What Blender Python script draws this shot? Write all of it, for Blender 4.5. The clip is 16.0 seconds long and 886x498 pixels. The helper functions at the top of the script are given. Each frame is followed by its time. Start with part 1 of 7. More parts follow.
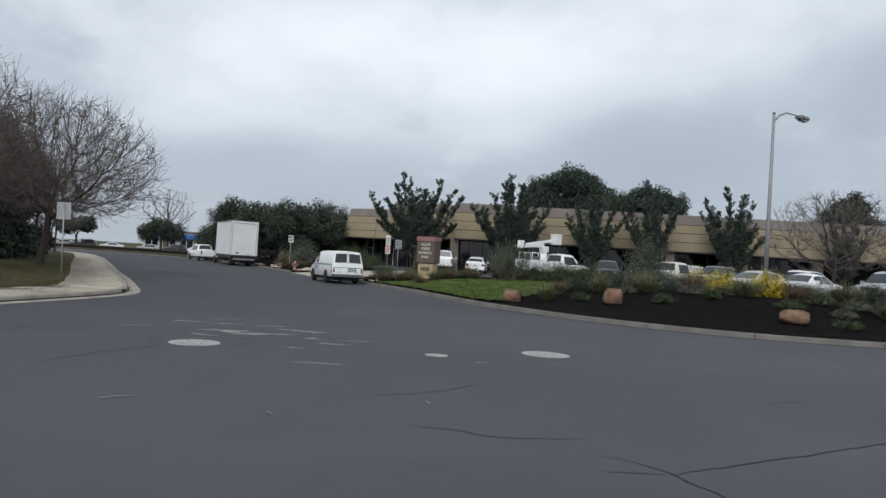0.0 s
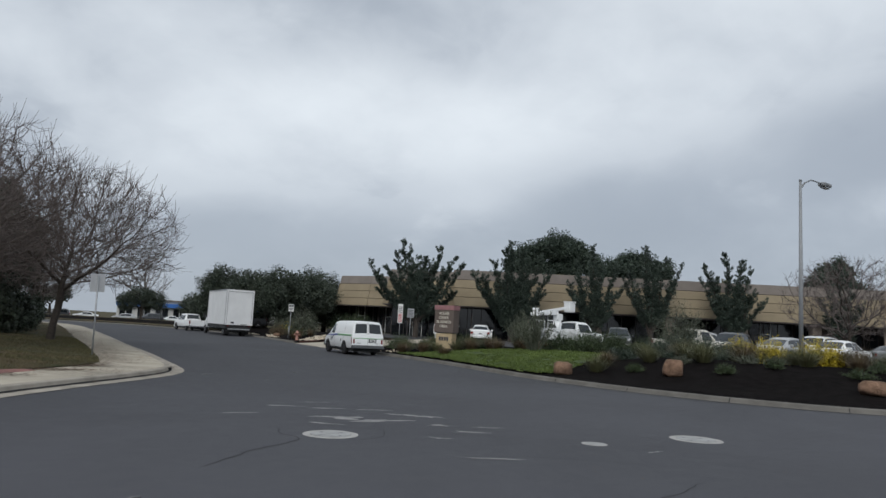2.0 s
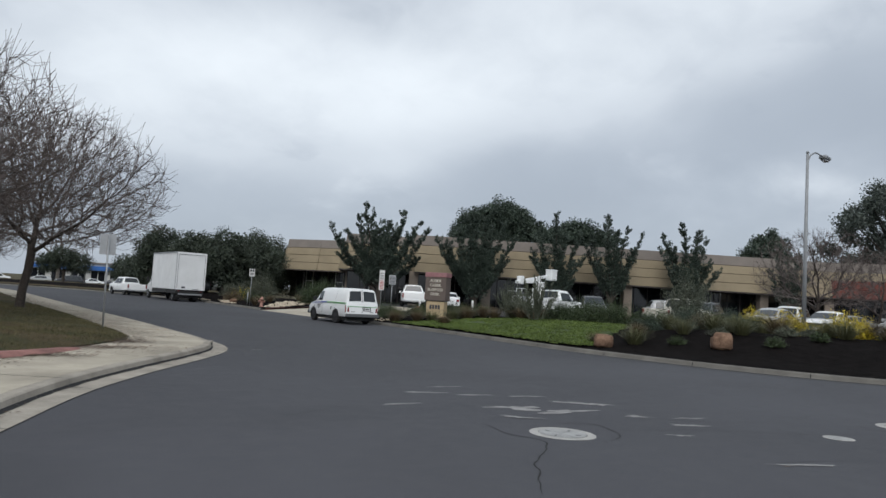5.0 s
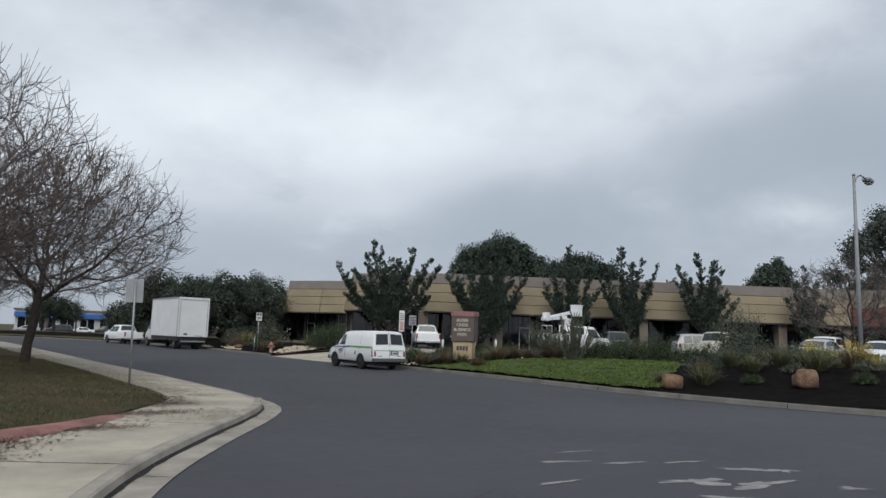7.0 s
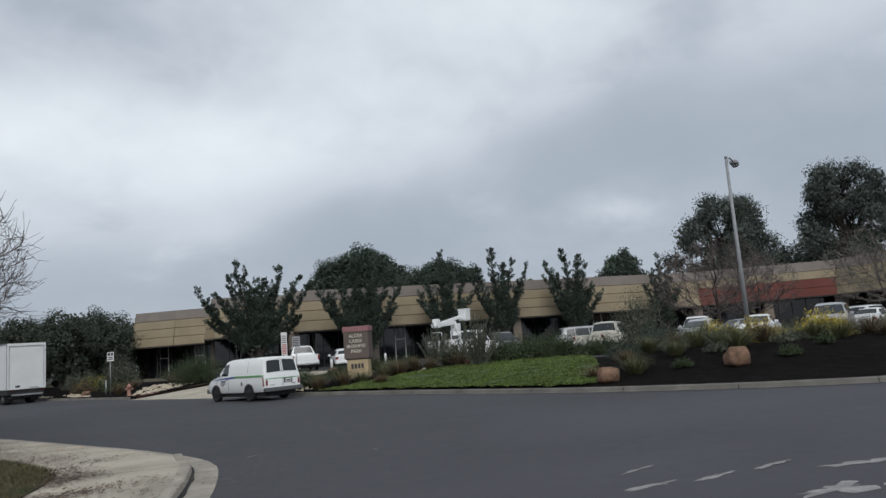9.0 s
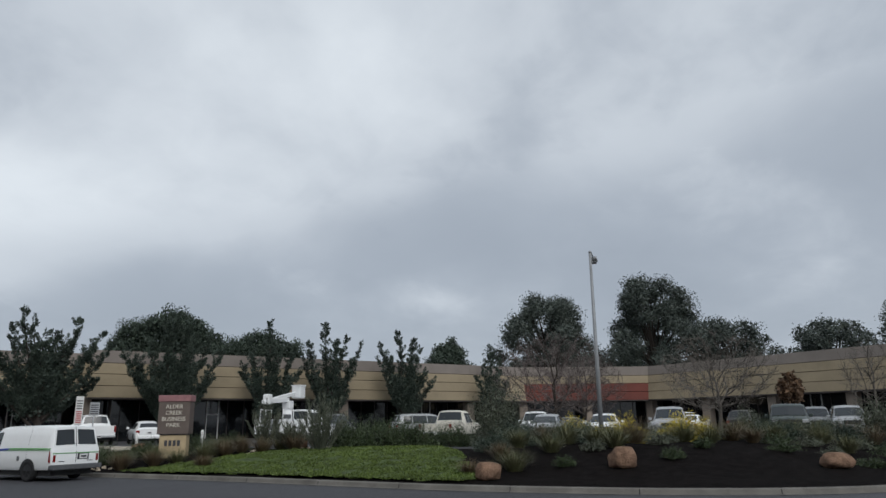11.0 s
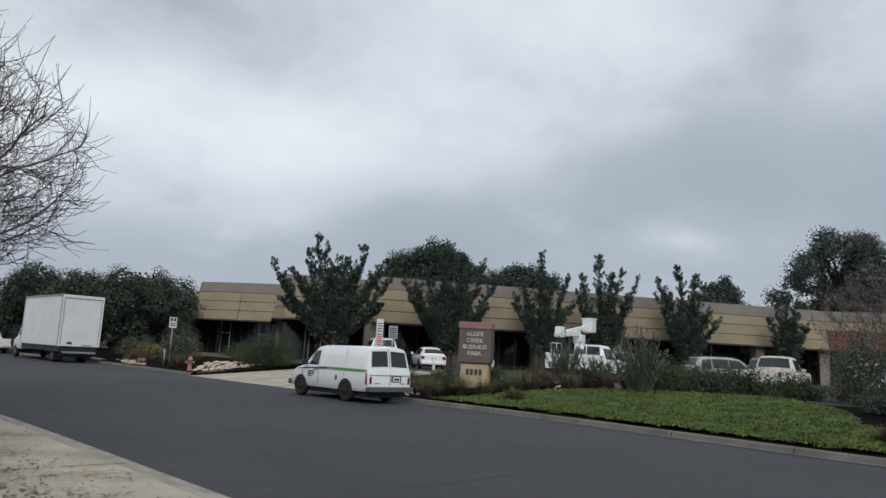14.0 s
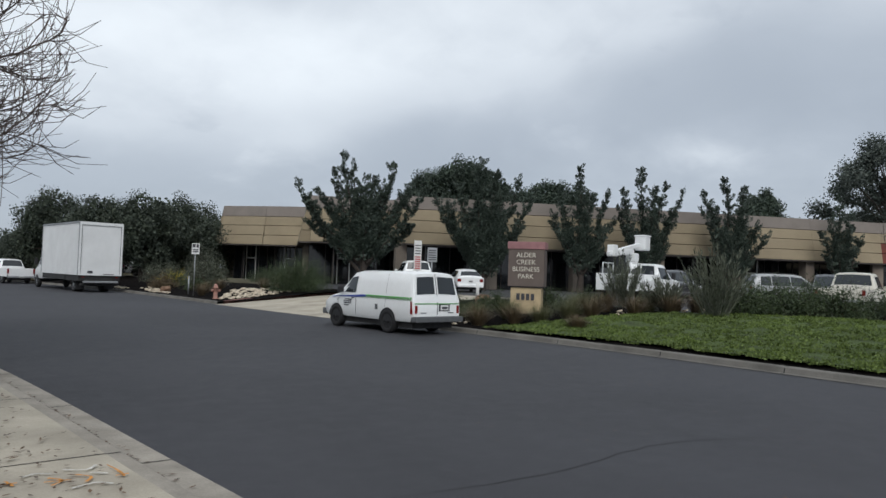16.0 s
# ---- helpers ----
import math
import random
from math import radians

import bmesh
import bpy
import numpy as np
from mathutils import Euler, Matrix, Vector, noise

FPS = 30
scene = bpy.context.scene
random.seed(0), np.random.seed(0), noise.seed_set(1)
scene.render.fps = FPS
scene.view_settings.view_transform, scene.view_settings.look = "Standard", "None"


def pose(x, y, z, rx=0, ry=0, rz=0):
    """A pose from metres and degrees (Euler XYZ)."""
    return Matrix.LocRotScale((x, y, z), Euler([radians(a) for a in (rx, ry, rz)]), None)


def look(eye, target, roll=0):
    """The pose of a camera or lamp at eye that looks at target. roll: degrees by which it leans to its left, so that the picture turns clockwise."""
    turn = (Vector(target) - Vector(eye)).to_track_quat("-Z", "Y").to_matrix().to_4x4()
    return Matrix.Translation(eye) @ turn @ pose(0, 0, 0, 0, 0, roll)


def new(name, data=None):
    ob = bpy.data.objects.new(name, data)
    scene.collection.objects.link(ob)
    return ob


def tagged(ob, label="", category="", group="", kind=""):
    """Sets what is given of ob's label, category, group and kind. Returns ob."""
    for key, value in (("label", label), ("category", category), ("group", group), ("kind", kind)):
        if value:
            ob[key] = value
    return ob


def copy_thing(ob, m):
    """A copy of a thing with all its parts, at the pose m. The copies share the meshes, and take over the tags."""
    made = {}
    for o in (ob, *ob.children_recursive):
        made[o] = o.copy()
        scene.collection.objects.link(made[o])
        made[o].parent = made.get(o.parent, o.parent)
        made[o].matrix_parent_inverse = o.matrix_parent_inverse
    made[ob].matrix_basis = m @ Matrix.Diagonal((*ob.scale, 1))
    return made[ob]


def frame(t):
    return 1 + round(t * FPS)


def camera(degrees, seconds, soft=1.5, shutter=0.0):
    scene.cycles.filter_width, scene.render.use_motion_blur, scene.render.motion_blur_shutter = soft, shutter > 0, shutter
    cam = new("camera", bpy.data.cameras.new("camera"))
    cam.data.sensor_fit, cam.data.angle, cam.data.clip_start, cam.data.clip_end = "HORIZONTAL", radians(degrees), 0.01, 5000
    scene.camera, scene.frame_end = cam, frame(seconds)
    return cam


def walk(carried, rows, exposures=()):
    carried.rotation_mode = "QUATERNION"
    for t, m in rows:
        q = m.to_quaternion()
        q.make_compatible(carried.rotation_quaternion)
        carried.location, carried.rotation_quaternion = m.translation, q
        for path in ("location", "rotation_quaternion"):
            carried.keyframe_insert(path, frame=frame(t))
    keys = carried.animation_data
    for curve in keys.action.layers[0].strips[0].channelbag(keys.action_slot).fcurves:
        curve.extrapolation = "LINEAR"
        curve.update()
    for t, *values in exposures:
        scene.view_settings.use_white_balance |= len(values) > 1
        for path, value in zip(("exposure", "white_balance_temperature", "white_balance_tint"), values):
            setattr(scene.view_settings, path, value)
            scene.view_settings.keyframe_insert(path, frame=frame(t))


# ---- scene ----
cam = camera(64.3, 16.0, 1.5)
PATH = [
    (0, (0.317, -0.092, 1.67), (1.195, 1.705, 1.705), 3.5),
    (0.5, (-0.317, 0.433, 1.663), (0.418, 2.29, 1.764), 3.9),
    (1, (-0.911, 0.951, 1.692), (-0.186, 2.805, 1.887), 3.1),
    (1.5, (-1.417, 1.582, 1.709), (-0.594, 3.388, 1.96), 2.6),
    (2, (-1.964, 2.149, 1.714), (-1.025, 3.9, 1.939), 3.0),
    (2.5, (-2.556, 2.701, 1.699), (-1.578, 4.439, 1.847), 3.6),
    (3, (-3.056, 3.4, 1.678), (-2.102, 5.155, 1.772), 3.6),
    (3.5, (-3.571, 4.037, 1.64), (-2.622, 5.795, 1.727), 3.5),
    (4, (-4.036, 4.724, 1.614), (-3.026, 6.448, 1.705), 3.7),
    (6.5, (-5.263, 8.352, 1.727), (-4.04, 9.921, 1.936), 2.4),
    (7, (-5.267, 9.146, 1.703), (-4.103, 10.754, 1.951), 1.8),
    (7.5, (-5.376, 9.991, 1.697), (-4.112, 11.515, 1.978), -0.0),
    (8, (-5.496, 10.836, 1.753), (-4.138, 12.276, 2.041), -2.0),
    (8.5, (-5.451, 11.677, 1.698), (-4.029, 13.058, 1.97), -3.4),
    (9, (-5.385, 12.534, 1.727), (-3.9, 13.845, 2.003), -4.4),
    (9.5, (-5.135, 13.347, 1.747), (-3.519, 14.471, 2.103), -3.8),
    (12, (-3.453, 17.479, 1.759), (-1.706, 18.322, 2.246), -0.5),
    (12.5, (-3.266, 18.246, 1.818), (-1.687, 19.403, 2.227), 0.6),
    (13, (-3.065, 18.972, 1.786), (-1.611, 20.301, 2.132), 1.2),
    (13.5, (-2.686, 19.756, 1.764), (-1.288, 21.151, 2.078), 2.2),
    (14, (-2.406, 20.509, 1.733), (-1.034, 21.933, 2.031), 3.0),
    (14.5, (-2.032, 21.225, 1.768), (-0.676, 22.671, 2.032), 2.7),
    (15, (-1.673, 21.894, 1.787), (-0.329, 23.361, 1.987), 1.2),
    (15.5, (-1.245, 22.52, 1.817), (0.073, 24.02, 1.931), -0.3),
    (16, (-0.966, 23.332, 1.851), (0.384, 24.806, 1.923), 1.9),
]
EXPOSURE = [(0, 0.17, 6380, 10), (1, 0.05, 6380, 10), (2, -0.03, 6380, 10), (3, 0.13, 6380, 10), (4, 0.15, 6380, 10), (7, 0.05, 6380, 10), (9, -0.01, 6380, 10), (12.2, -0.11, 6380, 10), (13.2, -0.05, 6380, 10), (14.5, 0.03, 6380, 10), (16, 0.13, 6380, 10)]
walk(cam, [(t, look(eye, target, roll)) for t, eye, target, roll in PATH], EXPOSURE)

# ---- BUILD ----


# ---------------------------------------------------------------- world, sun
SUN_EL, SUN_AZ = 42.0, 222.0
world = bpy.data.worlds.new("overcast_sky")
scene.world = world
world.use_nodes = True
wn, wl = world.node_tree.nodes, world.node_tree.links
wn.clear()
w_out = wn.new("ShaderNodeOutputWorld")
w_bg = wn.new("ShaderNodeBackground")
w_sky = wn.new("ShaderNodeTexSky")
w_sky.sky_type, w_sky.sun_disc = "NISHITA", False
w_sky.sun_elevation, w_sky.sun_rotation = radians(SUN_EL), radians(SUN_AZ)
w_tc = wn.new("ShaderNodeTexCoord")
w_sep = wn.new("ShaderNodeSeparateXYZ")
wl.new(w_tc.outputs["Generated"], w_sep.inputs[0])


def wmath(op, a, b=None, c=None):
    n = wn.new("ShaderNodeMath")
    n.operation = op
    for i, v in enumerate((a, b, c)):
        if v is None:
            continue
        if isinstance(v, (int, float)):
            n.inputs[i].default_value = v
        else:
            wl.new(v, n.inputs[i])
    return n.outputs[0]


# directions are laid out on a flat cloud deck, so clouds crowd together towards the horizon
deck = wmath("ADD", wmath("MAXIMUM", w_sep.outputs[2], 0.0), 0.42)
w_com = wn.new("ShaderNodeCombineXYZ")
wl.new(wmath("DIVIDE", w_sep.outputs[0], deck), w_com.inputs[0])
wl.new(wmath("DIVIDE", w_sep.outputs[1], deck), w_com.inputs[1])


def wnoise(scale, detail, rough, offset, distort=0.0):
    m = wn.new("ShaderNodeMapping")
    m.inputs["Location"].default_value = offset
    wl.new(w_com.outputs[0], m.inputs[0])
    n = wn.new("ShaderNodeTexNoise")
    n.inputs["Scale"].default_value, n.inputs["Detail"].default_value = scale, detail
    n.inputs["Roughness"].default_value, n.inputs["Distortion"].default_value = rough, distort
    wl.new(m.outputs[0], n.inputs["Vector"])
    return n.outputs[0]


CLOUD_OFF = (2.3, 0.7, 0.0)
BANK_TOP, BANK_TILT = 0.27, 0.138
big = wnoise(1.15, 2.0, 0.5, CLOUD_OFF, 0.5)
mid = wnoise(2.6, 5.0, 0.5, (5.1, 8.2, 0.0), 0.25)
fine = wnoise(7.5, 5.0, 0.55, (1.7, 3.3, 0.0), 0.35)
mixed = wmath("ADD", wmath("ADD", wmath("MULTIPLY", big, 0.34), wmath("MULTIPLY", mid, 0.38)), wmath("ADD", wmath("MULTIPLY", fine, 0.12), 0.10))


def lobe(bearing, elev, wide, high, amount):
    """A thinner or thicker stretch of the cloud deck round one direction."""
    b, q = radians(bearing), radians(elev)
    side = wmath("ADD", wmath("MULTIPLY", w_sep.outputs[0], math.cos(b)), wmath("MULTIPLY", w_sep.outputs[1], -math.sin(b)))
    ahead = wmath("ADD", wmath("MULTIPLY", w_sep.outputs[0], math.sin(b)), wmath("MULTIPLY", w_sep.outputs[1], math.cos(b)))
    u = wmath("DIVIDE", side, math.sin(radians(wide)))
    v = wmath("DIVIDE", wmath("SUBTRACT", w_sep.outputs[2], math.sin(q)), math.sin(radians(high)))
    r2 = wmath("ADD", wmath("MULTIPLY", u, u), wmath("MULTIPLY", v, v))
    g = wmath("POWER", 2.718, wmath("MULTIPLY", r2, -1.0))
    return wmath("MULTIPLY", wmath("MULTIPLY", g, amount), wmath("GREATER_THAN", ahead, 0.0))


for spec in ((16, 16.5, 17, 4.5, 0.17), (38, 28, 16, 8, 0.15), (66, 26, 20, 9, 0.03), (48, 5, 48, 5, 0.03), (0, 30, 22, 6, -0.07), (20, 23, 10, 3, -0.05), (-5, 10, 20, 6, -0.04), (222, 42, 50, 28, 0.20)):
    mixed = wmath("ADD", mixed, lobe(*spec))
# a heavier cloud bank with a lumpy upper edge that climbs from north to east
edge = wmath("ADD", wmath("MULTIPLY", wmath("SUBTRACT", w_sep.outputs[0], w_sep.outputs[1]), BANK_TILT), BANK_TOP)
edge = wmath("ADD", edge, wmath("MULTIPLY", wmath("SUBTRACT", mid, 0.5), 0.22))
edge = wmath("ADD", edge, wmath("MULTIPLY", wmath("SUBTRACT", fine, 0.5), 0.12))
depth = wmath("MULTIPLY", wmath("SUBTRACT", edge, w_sep.outputs[2]), 11.0)
depth = wmath("MINIMUM", wmath("MAXIMUM", depth, 0.0), 1.0)
mixed = wmath("SUBTRACT", mixed, wmath("MULTIPLY", depth, 0.085))
w_ramp = wn.new("ShaderNodeValToRGB")
w_ramp.color_ramp.interpolation = "B_SPLINE"
els = w_ramp.color_ramp.elements
els[0].position, els[0].color = 0.32, (0.25, 0.28, 0.32, 1)
els[1].position, els[1].color = 0.74, (0.58, 0.615, 0.64, 1)
e = els.new(0.47)
e.color = (0.285, 0.318, 0.36, 1)
e = els.new(0.56)
e.color = (0.40, 0.432, 0.468, 1)
wl.new(mixed, w_ramp.inputs[0])
w_scl = wn.new("ShaderNodeVectorMath")
w_scl.operation = "SCALE"
w_scl.inputs["Scale"].default_value = 0.06
wl.new(w_sky.outputs[0], w_scl.inputs[0])
w_mix = wn.new("ShaderNodeMix")
w_mix.data_type = "RGBA"
w_mix.inputs["Factor"].default_value = 0.94
wl.new(w_scl.outputs[0], w_mix.inputs["A"])
wl.new(w_ramp.outputs[0], w_mix.inputs["B"])
wl.new(w_mix.outputs["Result"], w_bg.inputs[0])
w_bg.inputs[1].default_value = 1.5
wl.new(w_bg.outputs[0], w_out.inputs[0])

sun = new("sun", bpy.data.lights.new("sun", "SUN"))
sun.data.energy, sun.data.angle, sun.data.color = 1.5, radians(40), (1.0, 0.97, 0.93)
a, el = radians(SUN_AZ), radians(SUN_EL)
sun.matrix_world = look((0, 0, 60), (-math.sin(a) * math.cos(el), -math.cos(a) * math.cos(el), 60 - math.sin(el)))
tagged(sun, kind="structure")


# ---------------------------------------------------------------- materials
class Mat:
    """Small helper round one node material."""

    def __init__(self, name, rough=0.8, metal=0.0, spec=0.5):
        self.m = bpy.data.materials.new(name)
        self.m.use_nodes = True
        self.n, self.l = self.m.node_tree.nodes, self.m.node_tree.links
        self.b = self.n["Principled BSDF"]
        self.b.inputs["Roughness"].default_value = rough
        self.b.inputs["Metallic"].default_value = metal
        self.b.inputs["Specular IOR Level"].default_value = spec
        self.tc = self.n.new("ShaderNodeTexCoord")

    def noise(self, scale, detail=4.0, rough=0.6, coord="Object", stretch=None, distort=0.0):
        t = self.n.new("ShaderNodeTexNoise")
        t.inputs["Scale"].default_value, t.inputs["Detail"].default_value = scale, detail
        t.inputs["Roughness"].default_value, t.inputs["Distortion"].default_value = rough, distort
        src = self.tc.outputs[coord]
        if stretch:
            mp = self.n.new("ShaderNodeMapping")
            mp.inputs["Scale"].default_value = stretch
            self.l.new(src, mp.inputs[0])
            src = mp.outputs[0]
        self.l.new(src, t.inputs["Vector"])
        return t.outputs[0]

    def ramp(self, fac, stops):
        r = self.n.new("ShaderNodeValToRGB")
        es = r.color_ramp.elements
        while len(es) < len(stops):
            es.new(0.5)
        for s, (p, c) in zip(es, stops):
            s.position = p
            s.color = (*c, 1) if len(c) == 3 else c
        self.l.new(fac, r.inputs[0])
        return r.outputs[0]

    def mix(self, fac, a, b, blend="MIX"):
        x = self.n.new("ShaderNodeMix")
        x.data_type, x.blend_type = "RGBA", blend
        for key, v in (("Factor", fac), ("A", a), ("B", b)):
            if isinstance(v, (int, float)):
                x.inputs[key].default_value = v
            elif isinstance(v, tuple):
                x.inputs[key].default_value = (*v, 1)
            else:
                self.l.new(v, x.inputs[key])
        return x.outputs["Result"]

    def color(self, c):
        if isinstance(c, tuple):
            self.b.inputs["Base Color"].default_value = (*c, 1)
        else:
            self.l.new(c, self.b.inputs["Base Color"])
        return self

    def bump(self, h, strength=0.4, dist=0.02):
        x = self.n.new("ShaderNodeBump")
        x.inputs["Strength"].default_value, x.inputs["Distance"].default_value = strength, dist
        self.l.new(h, x.inputs["Height"])
        self.l.new(x.outputs[0], self.b.inputs["Normal"])
        return self

    def rough(self, r):
        self.l.new(r, self.b.inputs["Roughness"])
        return self

    def random(self):
        o = self.n.new("ShaderNodeObjectInfo")
        return o.outputs["Random"]

    def island(self):
        o = self.n.new("ShaderNodeNewGeometry")
        return o.outputs["Random Per Island"]


def tint(c, k):
    return tuple(min(1.0, v * k) for v in c)


def grainy(name, base, rough=0.8, scale=6.0, amount=0.25, fine=60.0, bump=0.25, dist=0.01, metal=0.0, spec=0.4, coord="Object", stretch=None):
    m = Mat(name, rough, metal, spec)
    a = m.noise(scale, 4, 0.6, coord, stretch)
    b = m.noise(fine, 3, 0.6, coord, stretch)
    c = m.ramp(a, [(0.3, tint(base, 1 - amount)), (0.7, tint(base, 1 + amount))])
    d = m.ramp(b, [(0.3, (1 - amount * 0.6,) * 3), (0.7, (1.0, 1.0, 1.0))])
    m.color(m.mix(1.0, c, d, "MULTIPLY"))
    m.bump(b, bump, dist)
    return m.m


def leafy(name, dark, light, rough=0.6):
    m = Mat(name, rough, 0, 0.3)
    a = m.ramp(m.island(), [(0.0, dark), (1.0, light)])
    b = m.ramp(m.noise(0.7, 3), [(0.3, (0.65, 0.65, 0.65)), (0.7, (1.1, 1.1, 1.05))])
    m.color(m.mix(1.0, a, b, "MULTIPLY"))
    return m.m


# worn only switches on the tone gradient along y
def asphalt(name, base, worn=False):
    m = Mat(name, 0.82, 0, 0.35)
    fine = m.noise(140, 2, 0.7)
    mid = m.noise(3.2, 5, 0.65)
    large = m.noise(0.16, 4, 0.6, distort=0.6)
    c = m.ramp(large, [(0.3, tint(base, 0.84)), (0.7, tint(base, 1.16))])
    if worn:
        # the tone falls along y, paler at the junction and darker up the street
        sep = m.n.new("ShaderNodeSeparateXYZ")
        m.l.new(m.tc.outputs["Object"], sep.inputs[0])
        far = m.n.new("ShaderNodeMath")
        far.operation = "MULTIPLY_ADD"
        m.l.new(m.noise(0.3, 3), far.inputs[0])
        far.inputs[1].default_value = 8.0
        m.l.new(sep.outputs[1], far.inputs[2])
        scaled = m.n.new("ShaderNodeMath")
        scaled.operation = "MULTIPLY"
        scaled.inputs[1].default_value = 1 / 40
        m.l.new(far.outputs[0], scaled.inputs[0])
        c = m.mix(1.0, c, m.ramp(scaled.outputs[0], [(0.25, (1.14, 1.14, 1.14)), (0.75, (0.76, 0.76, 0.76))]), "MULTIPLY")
    c = m.mix(1.0, c, m.ramp(mid, [(0.3, (0.9, 0.9, 0.9)), (0.72, (1.08, 1.08, 1.08))]), "MULTIPLY")
    c = m.mix(1.0, c, m.ramp(fine, [(0.3, (0.7, 0.7, 0.7)), (0.62, (1.05, 1.05, 1.05)), (0.78, (1.7, 1.7, 1.68))]), "MULTIPLY")
    m.color(c)
    m.rough(m.ramp(mid, [(0.3, (0.72,) * 3), (0.7, (0.9,) * 3)]))
    m.bump(fine, 0.5, 0.006)
    return m.m


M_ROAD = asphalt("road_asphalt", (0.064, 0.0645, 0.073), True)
M_LOT = asphalt("lot_asphalt", (0.055, 0.055, 0.059))
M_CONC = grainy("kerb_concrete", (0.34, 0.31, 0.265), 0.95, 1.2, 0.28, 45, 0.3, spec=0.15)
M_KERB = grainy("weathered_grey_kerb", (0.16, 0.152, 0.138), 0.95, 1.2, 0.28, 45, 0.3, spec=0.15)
M_WALK = grainy("walk_concrete", (0.41, 0.37, 0.30), 0.95, 0.8, 0.24, 50, 0.25, spec=0.15)
M_REDK = grainy("red_kerb_paint", (0.26, 0.125, 0.108), 0.85, 2.0, 0.35, 40, 0.2)
M_MULCH = grainy("dark_mulch", (0.0105, 0.0088, 0.0085), 1.0, 3.0, 0.5, 45, 1.0, 0.04, 0.0, 0.04)
M_SOIL = grainy("dry_soil", (0.085, 0.075, 0.045), 0.95, 1.0, 0.35, 30, 0.8, 0.03, 0.0, 0.1)
M_TAN = grainy("tan_stucco_panel", (0.27, 0.222, 0.148), 0.9, 0.5, 0.12, 40, 0.3)
M_GREYB = grainy("taupe_parapet_paint", (0.20, 0.175, 0.155), 0.88, 0.6, 0.12, 40, 0.25)
M_COL = grainy("taupe_column_stucco", (0.27, 0.225, 0.185), 0.9, 0.8, 0.14, 40, 0.3)
M_REDB = grainy("brick_red_fascia_paint", (0.135, 0.040, 0.030), 0.85, 0.6, 0.16, 40, 0.2)
# base raised a little to stand in for haze
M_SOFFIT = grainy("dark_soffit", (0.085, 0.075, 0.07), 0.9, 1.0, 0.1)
M_WHITE = grainy("white_frame_paint", (0.72, 0.72, 0.70), 0.5, 2.0, 0.05, 60, 0.05)
M_ROOF = grainy("roof_gravel", (0.25, 0.24, 0.22), 0.95, 0.5, 0.2, 30, 0.4)


def glassy(name, base, rough=0.06):
    m = Mat(name, rough, 0, 0.6)
    m.color(m.ramp(m.noise(0.4, 2), [(0.3, tint(base, 0.7)), (0.7, tint(base, 1.3))]))
    return m.m


M_DGLASS = glassy("dark_tinted_window", (0.012, 0.014, 0.017))


# ---------------------------------------------------------------- mesh helpers
def mesh_ob(name, bm, mat, parent=None, label=""):
    me = bpy.data.meshes.new(name)
    bm.to_mesh(me)
    bm.free()
    for mm in mat if isinstance(mat, (list, tuple)) else (mat,):
        me.materials.append(mm)
    ob = new(name, me)
    if parent is not None:
        ob.parent = parent
    if label:
        ob["label"] = label
    return ob


def part(name, bm, mat, parent, label=""):
    return mesh_ob(name, bm, mat, parent, label)


def py_ob(name, verts, faces, mat, parent=None, label="", smooth=False):
    me = bpy.data.meshes.new(name)
    me.from_pydata([tuple(v) for v in verts], [], faces)
    me.materials.append(mat)
    if smooth:
        me.polygons.foreach_set("use_smooth", [True] * len(me.polygons))
    me.update()
    ob = new(name, me)
    if parent is not None:
        ob.parent = parent
    if label:
        ob["label"] = label
    return ob


def empty(name, m, label, category, group="", kind=""):
    ob = new(name)
    ob.empty_display_size = 0.2
    ob.matrix_world = m
    return tagged(ob, label, category, group, kind)


def box(bm, x0, x1, y0, y1, z0, z1, bevel=0.0, m=None):
    r = bmesh.ops.create_cube(bm, size=1.0)
    vs = r["verts"]
    for v in vs:
        v.co = Vector((x0 + (v.co.x + 0.5) * (x1 - x0), y0 + (v.co.y + 0.5) * (y1 - y0), z0 + (v.co.z + 0.5) * (z1 - z0)))
    if m is not None:
        bmesh.ops.transform(bm, matrix=m, verts=vs)
    if bevel > 0:
        es = list({ed for v in vs for ed in v.link_edges})
        bmesh.ops.bevel(bm, geom=es, offset=bevel, segments=2, profile=0.6, affect="EDGES", clamp_overlap=True)
    return bm


def bx(x0, x1, y0, y1, z0, z1, bevel=0.0, m=None):
    return box(bmesh.new(), x0, x1, y0, y1, z0, z1, bevel, m)


def tube(bm, pts, radii, sides=8, cap=True):
    rings = []
    for i, p in enumerate(pts):
        p = Vector(p)
        d = Vector(pts[min(i + 1, len(pts) - 1)]) - Vector(pts[max(i - 1, 0)])
        d.normalize()
        ref = Vector((0, 0, 1)) if abs(d.z) < 0.9 else Vector((1, 0, 0))
        u = d.cross(ref).normalized()
        v = d.cross(u)
        r = radii[i] if isinstance(radii, (list, tuple)) else radii
        rings.append([bm.verts.new(p + r * (math.cos(k * 2 * math.pi / sides) * u + math.sin(k * 2 * math.pi / sides) * v)) for k in range(sides)])
    for a, b in zip(rings, rings[1:]):
        for k in range(sides):
            bm.faces.new((a[k], a[(k + 1) % sides], b[(k + 1) % sides], b[k]))
    if cap:
        bm.faces.new(rings[0][::-1])
        bm.faces.new(rings[-1])
    for fc in bm.faces:
        fc.smooth = True
    return bm


